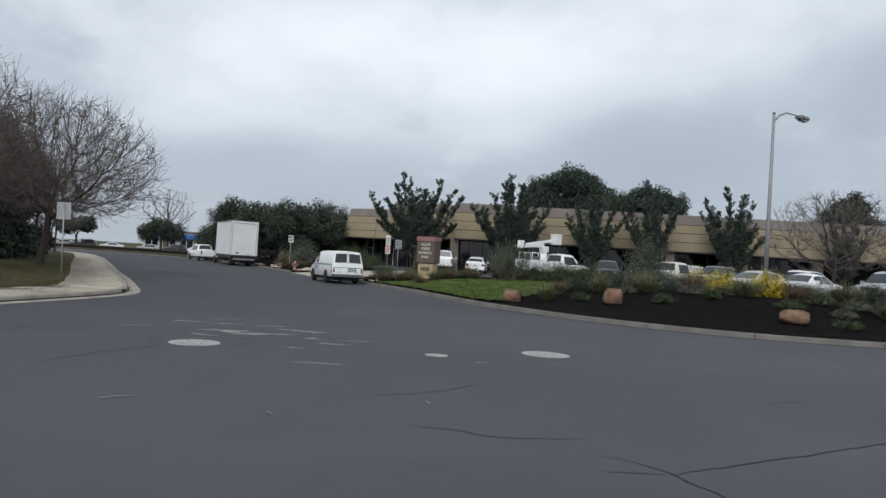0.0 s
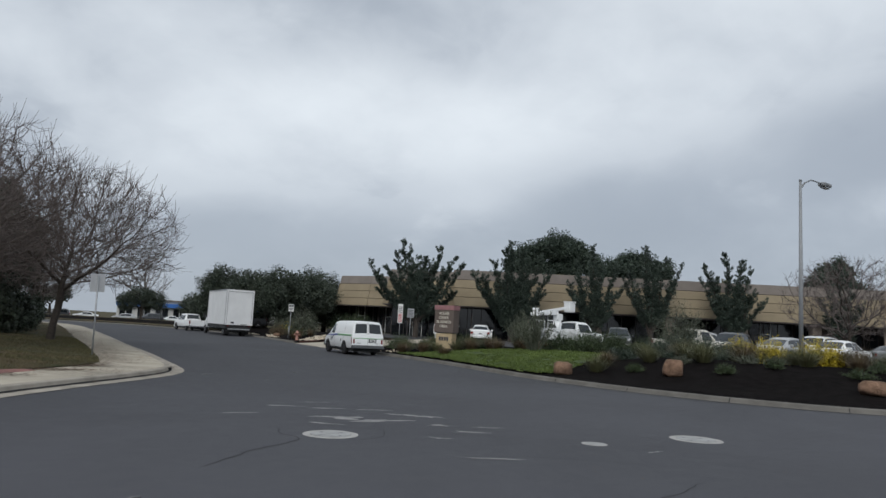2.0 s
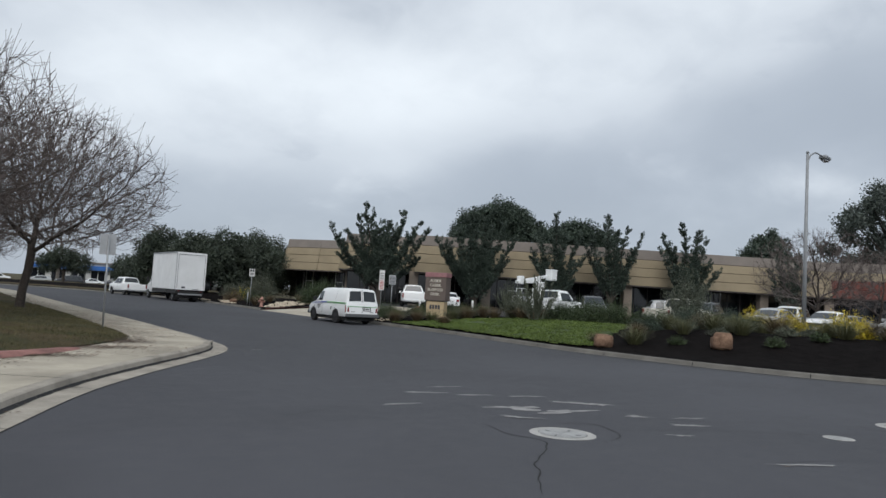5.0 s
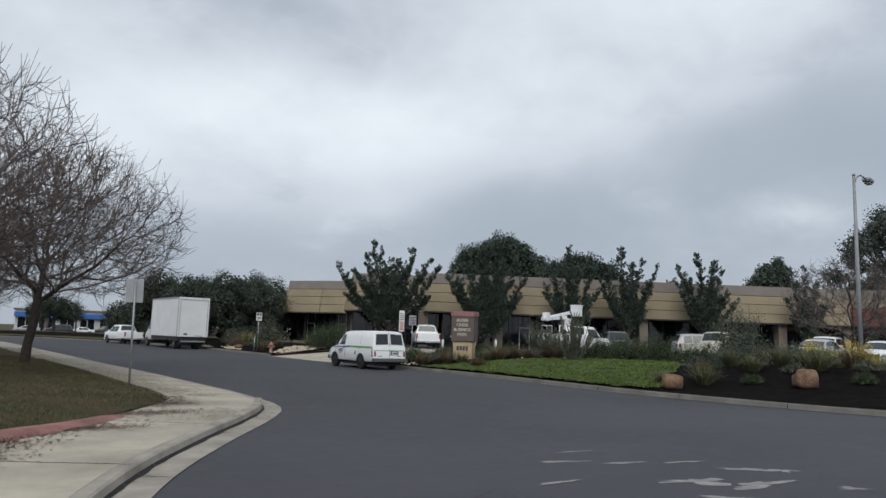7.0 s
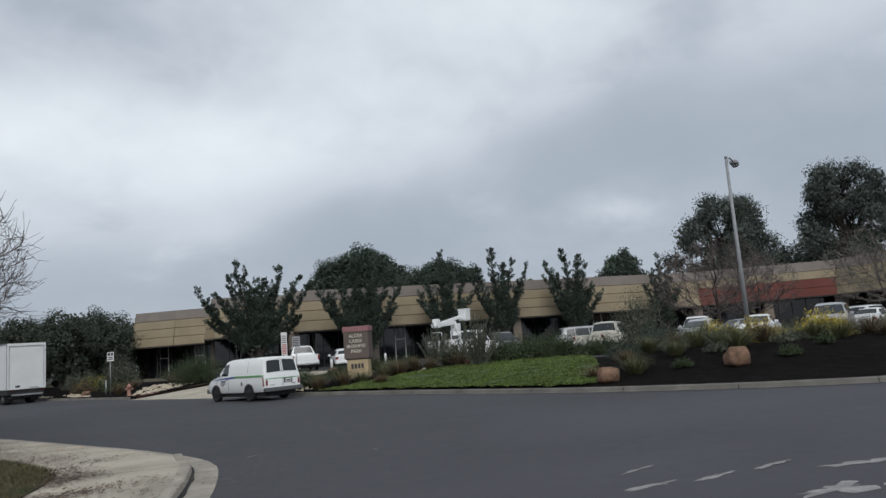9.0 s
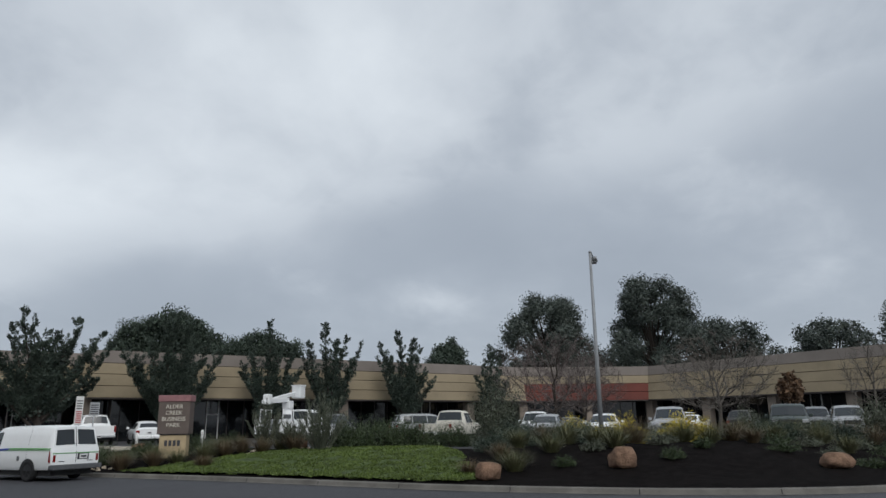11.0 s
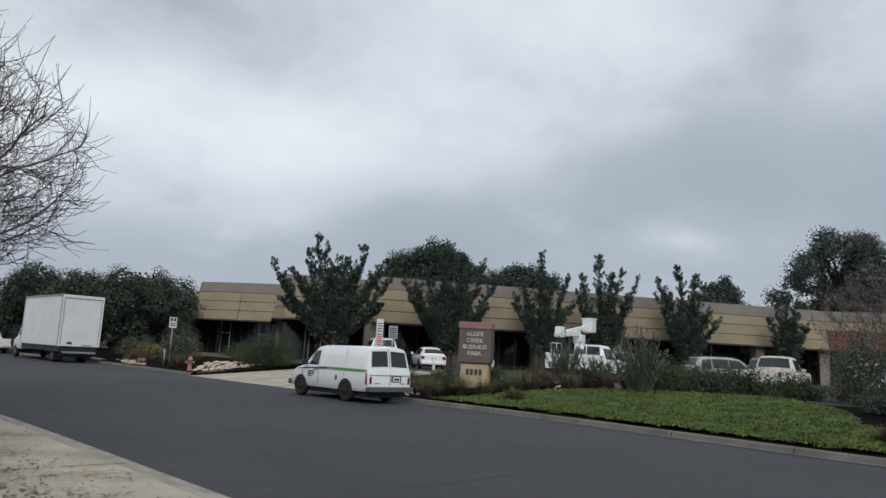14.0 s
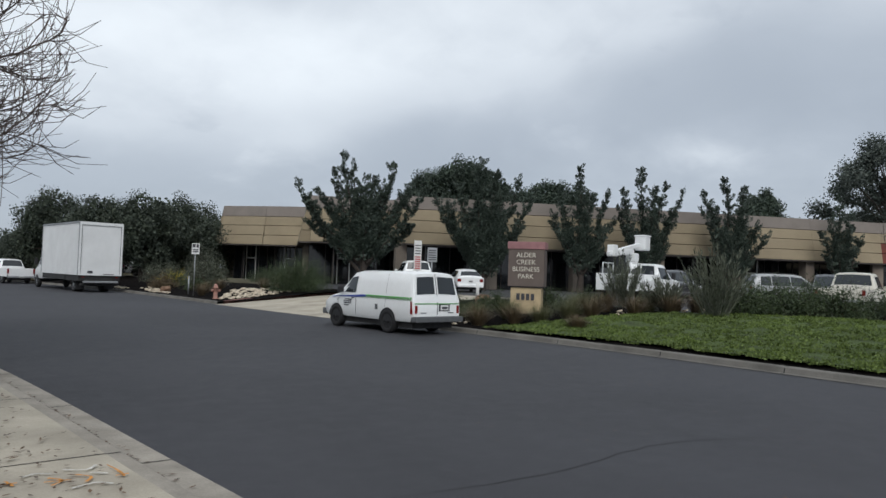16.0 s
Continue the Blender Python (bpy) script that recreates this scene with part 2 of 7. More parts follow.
def prism(bm, outline, z0, z1):
    """An upright block over an outline of (x, y)."""
    lo = [bm.verts.new((x, y, z0)) for x, y in outline]
    hi = [bm.verts.new((x, y, z1)) for x, y in outline]
    n = len(lo)
    for k in range(n):
        bm.faces.new((lo[k], lo[(k + 1) % n], hi[(k + 1) % n], hi[k]))
    bm.faces.new(hi)
    bm.faces.new(lo[::-1])
    return bm


def smooth_line(pts, step):
    """Points along a Catmull-Rom curve, about one step apart."""
    out = []
    p = [Vector(q) for q in pts]
    for i in range(len(p) - 1):
        a, b, c, d = p[max(i - 1, 0)], p[i], p[i + 1], p[min(i + 2, len(p) - 1)]
        n = max(1, int((c - b).length / step))
        for k in range(n):
            t = k / n
            out.append(0.5 * (2 * b + (c - a) * t + (2 * a - 5 * b + 4 * c - d) * t * t + (3 * b - a - 3 * c + d) * t ** 3))
    out.append(p[-1])
    return out


def offset_line(line, d):
    """The line moved d metres to its right."""
    out = []
    for i, p in enumerate(line):
        t = (line[min(i + 1, len(line) - 1)] - line[max(i - 1, 0)]).normalized()
        out.append(p + Vector((t.y, -t.x)) * d)
    return out


def strip(name, line, rows, mat, parent=None, jitter=0.0):
    """A sheet along a line. rows: (offset to the right, height)."""
    verts, faces = [], []
    for d, z in rows:
        for p in offset_line(line, d):
            verts.append((p.x, p.y, z + (noise.noise((p.x * 0.6, p.y * 0.6, d)) * jitter if jitter else 0)))
    n = len(line)
    for r in range(len(rows) - 1):
        for k in range(n - 1):
            f4 = (r * n + k, r * n + k + 1, (r + 1) * n + k + 1, (r + 1) * n + k)
            faces.append(f4)
    me = bpy.data.meshes.new(name)
    me.from_pydata(verts, [], faces)
    me.materials.append(mat)
    me.polygons.foreach_set("use_smooth", [True] * len(me.polygons))
    me.update()
    bmn = bmesh.new()
    bmn.from_mesh(me)
    bmesh.ops.recalc_face_normals(bmn, faces=bmn.faces)
    if sum(fc.normal.z for fc in bmn.faces) < 0:
        bmesh.ops.reverse_faces(bmn, faces=bmn.faces)
    bmn.to_mesh(me)
    bmn.free()
    ob = new(name, me)
    if parent is not None:
        ob.parent = parent
    return ob


def sheet(name, outline, z, mat):
    verts = [(x, y, z) for x, y in outline]
    ob = py_ob(name, verts, [tuple(range(len(verts)))], mat)
    if ob.data.polygons[0].normal.z < 0:
        ob.data.flip_normals()
    return ob


# ---------------------------------------------------------------- ground, road, kerbs
LOT_Z = 0.75
KERB_R1 = smooth_line([(90, -16), (60, -3.5), (40, 4.4), (30, 8.2), (24, 10.3), (20.1, 12), (17.6, 13.6), (15.9, 15.6), (14.65, 18.6), (14.1, 22), (13.95, 25), (14.2, 28.5), (14.6, 33), (14.75, 38), (14.6, 46.3)], 0.5)
KERB_R2 = smooth_line([(14.3, 56.6), (14.5, 62), (14.7, 72), (14.0, 84), (11.5, 97), (6, 110), (-4, 121), (-20, 130), (-60, 141)], 0.8)
KERB_L = smooth_line([(-26, -34), (-13, -6), (-8.6, 5), (-6.8, 9), (-5.1, 12.7), (-4.1, 14.9), (-3.3, 16.7), (-2.5, 18.2), (-1.2, 20.2), (0.2, 22.2), (1.2, 23.9), (1.62, 25.3), (1.75, 27), (1.75, 30), (1.7, 36), (1.45, 44), (1.2, 60), (0.6, 80), (-1.5, 92), (-7, 103), (-17, 112), (-60, 124)], 0.5)


def rise(d):
    t = min(max((d - 0.5) / 7.5, 0.0), 1.0)
    return 0.16 + (LOT_Z - 0.16) * (t * t * (3 - 2 * t)) ** 0.8


def near_dist(x, y, line):
    return min((p.x - x) ** 2 + (p.y - y) ** 2 for p in line) ** 0.5


def bank_z(d, y):
    """Height at d metres behind the kerb: a mulch crest hides the car park beside the junction."""
    k = min(max((28.0 - y) / 4.0, 0.0), 1.0)
    up = min(max((d - 2.5) / 4.0, 0.0), 1.0) * min(max((10.6 - d) / 2.4, 0.0), 1.0)
    return rise(d) + 0.28 * k * up * up * (3 - 2 * up)


def hgt(x, y):
    """The ground's height on the planted bank and in the car park."""
    return bank_z(min(near_dist(x, y, KERB_R1), near_dist(x, y, KERB_R2)), y)


ground = sheet("ground", [(-2500, -2500), (2500, -2500), (2500, 2500), (-2500, 2500)], -0.06, M_SOIL)
tagged(ground, "dry open ground reaching the horizon", "ground", kind="structure")
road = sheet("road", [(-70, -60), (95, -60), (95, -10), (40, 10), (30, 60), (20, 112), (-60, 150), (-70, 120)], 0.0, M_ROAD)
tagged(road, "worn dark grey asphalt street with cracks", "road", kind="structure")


def kerb(name, line, side, label):
    gut = 0.14 if side > 0 else 0.40
    back = 0.36 if side > 0 else 0.61
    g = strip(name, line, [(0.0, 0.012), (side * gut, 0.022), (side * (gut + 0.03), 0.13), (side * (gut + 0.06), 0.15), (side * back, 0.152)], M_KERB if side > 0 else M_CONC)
    g.data.polygons.foreach_set("use_smooth", [False] * len(g.data.polygons))
    return tagged(g, label, "kerb", kind="structure")


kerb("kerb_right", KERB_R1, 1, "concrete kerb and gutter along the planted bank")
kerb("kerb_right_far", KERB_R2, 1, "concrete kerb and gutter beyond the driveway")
kerb("kerb_left", KERB_L, -1, "concrete kerb and gutter beside the pavement")

BANK = [(0.34, 0.146), (0.7, rise(0.7)), (1.2, rise(1.2)), (2, rise(2)), (3, rise(3)), (4, rise(4)), (5, rise(5)), (6, rise(6)), (7, rise(7)), (8.2, LOT_Z)]
bank = strip("planted_bank", KERB_R1, BANK + [(9.4, LOT_Z), (10.7, LOT_Z - 0.06)], M_MULCH, jitter=0.05)
for i, v in enumerate(bank.data.vertices):
    d = (BANK + [(9.4, 0), (10.7, 0)])[i // len(KERB_R1)][0]
    v.co.z += bank_z(d, v.co.y) - rise(d)
tagged(bank, "dark mulch bank rising from the kerb", "planting bed", kind="structure")
bank2 = strip("planted_bank_far", KERB_R2, BANK, M_MULCH, jitter=0.05)
tagged(bank2, "dark mulch bank beyond the driveway", "planting bed", kind="structure")
lot_edge = [(p.x, p.y) for p in offset_line(KERB_R1, 8.15)]
lot_edge2 = [(p.x, p.y) for p in offset_line(KERB_R2, 8.15)]
lot = sheet("car_park", lot_edge + [(26, 46.3), (26, 56.6)] + lot_edge2[:12] + [(60, 120), (140, 80), (140, -30)], LOT_Z, M_LOT)
tagged(lot, "asphalt car park in front of the offices", "car park", kind="structure")


# ---------------------------------------------------------------- driveway, pavement, verge
drive = strip("driveway", smooth_line([(14.4, 46.3), (14.3, 56.6)], 1.0), [(0.0, 0.01), (0.6, 0.03), (2.2, 0.16), (6, 0.45), (11.8, LOT_Z + 0.004)], M_WALK)
tagged(drive, "pale concrete driveway apron rising to the car park", "driveway", kind="structure")

pavement = strip("pavement", KERB_L, [(-0.60, 0.155), (-1.5, 0.165), (-2.5, 0.18)], M_WALK)
tagged(pavement, "pale concrete pavement littered with brown leaves", "pavement", kind="structure")
M_VERGE = Mat("mown_winter_grass", 0.95, 0, 0.2)
M_VERGE.color(M_VERGE.mix(M_VERGE.ramp(M_VERGE.noise(0.5, 5, 0.65), [(0.36, (0, 0, 0)), (0.58, (1, 1, 1))]), (0.042, 0.050, 0.020), (0.085, 0.062, 0.034)))
M_VERGE.bump(M_VERGE.noise(30, 4, 0.7), 1.0, 0.05)
verge = strip("verge", KERB_L, [(-2.42, 0.17), (-2.9, 0.23), (-5.0, 0.33), (-9, 0.45), (-16, 0.5), (-30, 0.5)], M_VERGE.m, jitter=0.06)
tagged(verge, "patchy green and brown grass verge under trees", "verge", kind="structure")


# ---------------------------------------------------------------- offices
B_ROT = pose(36.0, 65.7, 0, 0, 0, -30.0)
offices = empty("office_building", B_ROT, "long single-storey tan office building with battered fascia panels and taupe parapet", "building")
FACADE = [(-17.0, 30), (-17.0, 18.6), (-12.8, 16.4), (-9, 14.8), (-9, 3.8), (-2, 3.8), (-2, 0.3), (43, 0.3), (56, -7), (56, -45), (76, -45)]
TOP, BAND = 8.0, 4.2


def slab(bm, m, x0, x1, rows):
    """A closed strip along local x with the cross-section rows of (y, z)."""
    a = [bm.verts.new(m @ Vector((x0, y, z))) for y, z in rows]
    b = [bm.verts.new(m @ Vector((x1, y, z))) for y, z in rows]
    n = len(rows)
    for k in range(n):
        bm.faces.new((a[k], a[(k + 1) % n], b[(k + 1) % n], b[k]))
    bm.faces.new(a[::-1])
    bm.faces.new(b)
    return bm


def facade(p, q, red=False, bay=7.2, first=0.0):
    d = Vector(q) - Vector(p)
    L = d.length
    m = pose(p[0], p[1], 0, 0, 0, math.degrees(math.atan2(d.y, d.x)))
    n = max(1, round(L / bay))
    w = L / n
    tan = M_REDB if red else M_TAN
    for k in range(n):
        x0, x1 = k * w + 0.004, (k + 1) * w - 0.004
        zs = [BAND, BAND + 0.95, BAND + 1.9, BAND + 2.8]
        for i in range(3):
            y0, y1 = -0.95 + i * 0.2, -0.95 + (i + 1) * 0.2
            mat = tan if not (red and i == 2) else M_TAN
            z1 = zs[i + 1] - 0.05
            part("fascia_panel", slab(bmesh.new(), m, x0, x1, [(y0, zs[i]), (y1, z1), (0.5, z1), (0.5, zs[i])]), mat, offices)
        part("parapet", slab(bmesh.new(), m, x0, x1, [(-0.33, BAND + 2.8), (-0.15, TOP), (0.4, TOP), (0.4, BAND + 2.8)]), M_GREYB, offices, "taupe painted parapet")
        if not (L < 10 and n == 1):
            part("column", box(bmesh.new(), k * w - 0.45, k * w + 0.45, -0.35, 0.6, LOT_Z, BAND - 0.004, 0.03, m), M_COL, offices, "taupe stucco column")
        # glazing set back under the fascia
        gl = 2.0
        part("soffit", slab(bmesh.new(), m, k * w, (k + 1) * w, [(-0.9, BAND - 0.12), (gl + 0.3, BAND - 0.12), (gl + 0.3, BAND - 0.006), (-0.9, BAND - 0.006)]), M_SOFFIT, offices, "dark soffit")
        win = part("window", box(bmesh.new(), k * w, (k + 1) * w, gl, gl + 0.06, LOT_Z, BAND - 0.12, 0, m), M_DGLASS, offices, "dark tinted glazing")
        step = w / 5
        for j in range(6):
            if j == 5 and k < n - 1:
                continue
            part("mullion", box(bmesh.new(), k * w + j * step - 0.03, k * w + j * step + 0.03, gl - 0.06, gl - 0.003, LOT_Z, BAND - 0.125, 0, m), M_SOFFIT, win)
        if (k * 7 + int(L)) % 3 == 1:
            c = k * w + w * 0.42
            dr = part("door", box(bmesh.new(), c - 0.48, c + 0.48, gl - 0.12, gl - 0.07, LOT_Z, LOT_Z + 2.1, 0, m), M_DGLASS, offices, "glass door in a white frame")
            for a0, a1, b0, b1 in ((c - 0.56, c - 0.48, LOT_Z, BAND - 0.13), (c + 0.48, c + 0.56, LOT_Z, BAND - 0.13), (c - 0.48, c + 0.48, LOT_Z + 2.1, LOT_Z + 2.2)):
                part("door_frame", box(bmesh.new(), a0, a1, gl - 0.14, gl - 0.065, b0, b1, 0, m), M_WHITE, dr, "white door frame")


for i, (p, q) in enumerate(zip(FACADE, FACADE[1:])):
    facade(p, q, red=i == 7)
rb = bmesh.new()
prism(rb, [(x + 0.0, y) for x, y in [(-16.7, 30), (-16.7, 18.8), (-8.7, 15.1), (-8.7, 4.2), (-1.7, 4.2), (-1.7, 0.7), (43.2, 0.7), (56.3, -6.7), (56.3, -44.7), (76, -44.7), (76, 20), (0, 20), (0, 30)]], TOP - 0.7, TOP - 0.5)
part("roof", rb, M_ROOF, offices, "flat gravel roof")
ib = bmesh.new()
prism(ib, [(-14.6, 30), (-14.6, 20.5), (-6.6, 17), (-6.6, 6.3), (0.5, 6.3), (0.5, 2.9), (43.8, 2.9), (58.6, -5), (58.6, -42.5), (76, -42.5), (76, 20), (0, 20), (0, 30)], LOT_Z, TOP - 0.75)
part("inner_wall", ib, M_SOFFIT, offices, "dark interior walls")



# ---------------------------------------------------------------- vehicles
def paint(name, base, rough=0.28, dirt=0.12):
    m = Mat(name, rough, 0, 0.5)
    c = m.ramp(m.noise(1.3, 4), [(0.3, tint(base, 1 - dirt * 0.5)), (0.7, base)])
    grime = m.ramp(m.noise(22, 4, 0.7, stretch=(1, 1, 0.4)), [(0.35, (0.96, 0.955, 0.945)), (0.6, (1, 1, 1))])
    m.color(m.mix(1.0, c, grime, "MULTIPLY"))
    m.b.inputs["Coat Weight"].default_value = 0.35
    m.b.inputs["Coat Roughness"].default_value = 0.12
    return m.m


M_PWHITE = paint("white_car_paint", (0.82, 0.835, 0.835))
M_PCREAM = paint("cream_car_paint", (0.66, 0.63, 0.55), 0.4)
M_PSILVER = paint("silver_car_paint", (0.36, 0.37, 0.38))
M_PGREY = paint("grey_car_paint", (0.20, 0.21, 0.22))
M_PDARK = paint("charcoal_car_paint", (0.035, 0.037, 0.042))
M_PGREEN = paint("dark_green_car_paint", (0.02, 0.032, 0.026))
M_BOX = grainy("white_truck_box_panel", (0.71, 0.72, 0.72), 0.55, 0.8, 0.07, 20, 0.05)
M_CGLASS = glassy("car_window_glass", (0.018, 0.022, 0.025), 0.05)
M_TYRE = grainy("tyre_rubber", (0.018, 0.018, 0.019), 0.85, 20, 0.2, 90, 0.3, 0.004)
M_PLASTIC = grainy("black_plastic", (0.025, 0.025, 0.027), 0.6, 8, 0.2, 80, 0.2, 0.003)
M_GREYPL = grainy("grey_bumper_plastic", (0.10, 0.105, 0.11), 0.6, 8, 0.15, 80, 0.2, 0.003)
M_ALLOY = grainy("alloy_wheel_metal", (0.45, 0.46, 0.47), 0.35, 10, 0.15, 60, 0.05, 0.002, 0.8)
M_BLACKRIM = grainy("black_steel_wheel", (0.03, 0.03, 0.032), 0.45, 10, 0.2, 60, 0.05, 0.002, 0.4)
M_TAIL = grainy("red_tail_lens", (0.20, 0.014, 0.014), 0.2, 15, 0.2, 60, 0.05)
M_HEAD = grainy("headlight_lens", (0.55, 0.56, 0.57), 0.12, 10, 0.15, 60, 0.05, 0.002, 0.3)
M_GREENST = grainy("green_stripe_vinyl", (0.10, 0.32, 0.09), 0.4, 5, 0.1)
M_BLUEST = grainy("blue_stripe_vinyl", (0.05, 0.08, 0.33), 0.4, 5, 0.1)
M_PLATE = grainy("white_plate", (0.7, 0.7, 0.69), 0.45, 10, 0.08)
M_PRINT = grainy("dark_print", (0.05, 0.05, 0.06), 0.6, 20, 0.1)
M_STEEL = grainy("galvanised_steel", (0.33, 0.34, 0.35), 0.5, 6, 0.15, 50, 0.1, 0.004, 0.6)
M_DARKMET = grainy("dark_chassis_metal", (0.03, 0.03, 0.03), 0.7, 6, 0.3)


class Loft:
    """A car body swept along y through stations (y, z0, z_belt, z_roof, w_belt, w_roof); the rear is at y = 0."""

    def __init__(self, stations):
        self.s = stations

    def ring(self, st):
        y, z0, zb, zr, wb, wr = st
        e = min(0.1, (zr - zb) * 0.5)
        half = [(wb * 0.94, z0), (wb * 0.995, z0 + 0.10), (wb, z0 + (zb - z0) * 0.6), (wb * 0.985, zb), (wr + (wb - wr) * 0.35, zb + (zr - e - zb) * 0.62), (wr, zr - e), (wr - 0.05, zr - e * 0.35), (wr * 0.8, zr - e * 0.05), (wr * 0.4, zr + 0.015), (0, zr + 0.02)]
        return [Vector((x, y, z)) for x, z in half] + [Vector((-x, y, z)) for x, z in half[-2::-1]]

    def body(self):
        bm = bmesh.new()
        rings = [[bm.verts.new(p) for p in self.ring(st)] for st in self.s]
        n = len(rings[0])
        for a, b in zip(rings, rings[1:]):
            for k in range(n):
                bm.faces.new((a[k], b[k], b[(k + 1) % n], a[(k + 1) % n]))
        bm.faces.new(rings[0])
        bm.faces.new(rings[-1][::-1])
        bmesh.ops.recalc_face_normals(bm, faces=bm.faces)
        for fc in bm.faces:
            fc.smooth = True
        return bm

    def at(self, y):
        s = self.s
        for a, b in zip(s, s[1:]):
            if a[0] <= y <= b[0]:
                t = (y - a[0]) / max(b[0] - a[0], 1e-6)
                return tuple(u + (v - u) * t for u, v in zip(a, b))
        return s[0] if y < s[0][0] else s[-1]

    def side(self, y, z):
        _, z0, zb, zr, wb, wr = self.at(y)
        e = min(0.1, (zr - zb) * 0.5)
        if z <= zb:
            return wb + 0.002
        zm = zb + (zr - e - zb) * 0.62
        wm = wr + (wb - wr) * 0.35
        if z <= zm:
            return wb * 0.985 + (wm - wb * 0.985) * (z - zb) / (zm - zb)
        return wm + (wr - wm) * min(1, (z - zm) / max(zr - e - zm, 1e-4))

    def side_patch(self, quad, s, off=0.010, nu=6, nv=3):
        """A thin panel on the flank; quad: rear-low, front-low, front-high, rear-high as (y, z)."""
        bm = bmesh.new()
        g = []
        for j in range(nv + 1):
            row = []
            for i in range(nu + 1):
                u, v = i / nu, j / nv
                y = (quad[0][0] * (1 - u) + quad[1][0] * u) * (1 - v) + (quad[3][0] * (1 - u) + quad[2][0] * u) * v
                z = (quad[0][1] * (1 - u) + quad[1][1] * u) * (1 - v) + (quad[3][1] * (1 - u) + quad[2][1] * u) * v
                row.append(bm.verts.new((s * (self.side(y, z) + off), y, z)))
            g.append(row)
        for j in range(nv):
            for i in range(nu):
                f4 = (g[j][i], g[j][i + 1], g[j + 1][i + 1], g[j + 1][i])
                bm.faces.new(f4 if s > 0 else f4[::-1])
        return bm

    def top_patch(self, i, lo, hi, x0=-1.0, x1=1.0, off=0.012):
        """A panel on the sloping face between stations i and i + 1, between the fractions lo and hi, across x0 to x1 of the width."""
        a, b = self.s[i], self.s[i + 1]
        bm = bmesh.new()
        vs = []
        nrm = Vector((0, -(b[3] - a[3]), b[0] - a[0])).normalized()
        if nrm.z < 0:
            nrm = -nrm
        for t in (lo, hi):
            y, zr = a[0] + (b[0] - a[0]) * t, a[3] + (b[3] - a[3]) * t
            wr = a[5] + (b[5] - a[5]) * t - 0.05
            for k in range(5):
                x = x0 + (x1 - x0) * k / 4
                vs.append(bm.verts.new(Vector((x * wr, y, zr + 0.02 * (1 - x * x) - 0.01 * abs(x))) + nrm * off))
        for k in range(4):
            bm.faces.new((vs[k], vs[k + 1], vs[6 + k], vs[5 + k]))
        bmesh.ops.recalc_face_normals(bm, faces=bm.faces)
        for fc in bm.faces:
            if fc.normal.z < 0:
                fc.normal_flip()
        return bm


WHEELS = {}


def lathe(profile, n=28):
    """A solid of revolution about x from (x, r) pairs."""
    bm = bmesh.new()
    rings = [[bm.verts.new((x, r * math.cos(k * 2 * math.pi / n), r * math.sin(k * 2 * math.pi / n))) for k in range(n)] for x, r in profile]
    for a, b in zip(rings, rings[1:]):
        for k in range(n):
            bm.faces.new((a[k], b[k], b[(k + 1) % n], a[(k + 1) % n]))
    bm.faces.new(rings[0])
    bm.faces.new(rings[-1][::-1])
    bmesh.ops.recalc_face_normals(bm, faces=bm.faces)
    for fc in bm.faces:
        fc.smooth = len(fc.verts) == 4
    return bm


def wheel(parent, x, y, r, s, rim, width=0.2):
    """A wheel whose outer face is at x, on the side s."""
    key = (r, rim.name, width)
    if key not in WHEELS:
        w = width
        t = bpy.data.meshes.new("tyre")
        b = lathe([(-w, r * 0.62), (-w, r * 0.9), (-w + 0.03, r), (-0.03, r), (0, r * 0.9), (-0.005, r * 0.66), (-0.03, r * 0.62)])
        b.to_mesh(t)
        b.free()
        t.materials.append(M_TYRE)
        d = bpy.data.meshes.new("rim")
        b = lathe([(-w * 0.8, r * 0.6), (-0.02, r * 0.64), (-0.035, r * 0.57), (-0.075, r * 0.5), (-0.06, r * 0.3), (-0.03, r * 0.2), (-0.02, r * 0.1), (-0.018, 0.01)])
        for k in range(5):
            a = k * 2 * math.pi / 5
            box(b, -0.06, -0.03, -r * 0.075, r * 0.075, r * 0.15, r * 0.56, 0, pose(0, 0, 0, math.degrees(a)))
        b.to_mesh(d)
        b.free()
        d.materials.append(rim)
        WHEELS[key] = (t, d)
    t, d = WHEELS[key]
    w = new("wheel")
    w.parent = parent
    w.matrix_basis = pose(x, y, r, 0, 0, 0 if s > 0 else 180)
    for nm, me in (("tyre", t), ("rim", d)):
        o = new(nm, me)
        o.parent = w


def arch(parent, lf, y, r, s):
    bm = bmesh.new()
    x = s * (lf.at(y)[4] + 0.007)
    c = bm.verts.new((x, y, r))
    ring = [bm.verts.new((x, y + r * 1.17 * math.cos(a), max(lf.at(y)[1] - 0.02, r + r * 1.17 * math.sin(a)))) for a in [math.pi * k / 14 * 1.2 - 0.1 * math.pi for k in range(15)]]
    for p, q in zip(ring, ring[1:]):
        bm.faces.new((c, p, q) if s > 0 else (c, q, p))
    part("wheel_arch", bm, M_PLASTIC, parent)


def finish(ob, mesh_name="body"):
    for c in ob.children:
        if c.name.split(".")[0] in ("body", "cab", "bonnet") and c.data:
            c.data.set_sharp_from_angle(angle=radians(32))


def flank(parent, lf, quad, mat, name="side_window", label="", off=0.010, both=True):
    for s in (1, -1) if both else (-1,):
        part(name, lf.side_patch(quad, s, off), mat, parent, label)


def seam(parent, lf, y, z0, z1, w=0.012):
    flank(parent, lf, [(y - w, z0), (y + w, z0), (y + w, z1), (y - w, z1)], M_PRINT, "door_seam", off=0.006)


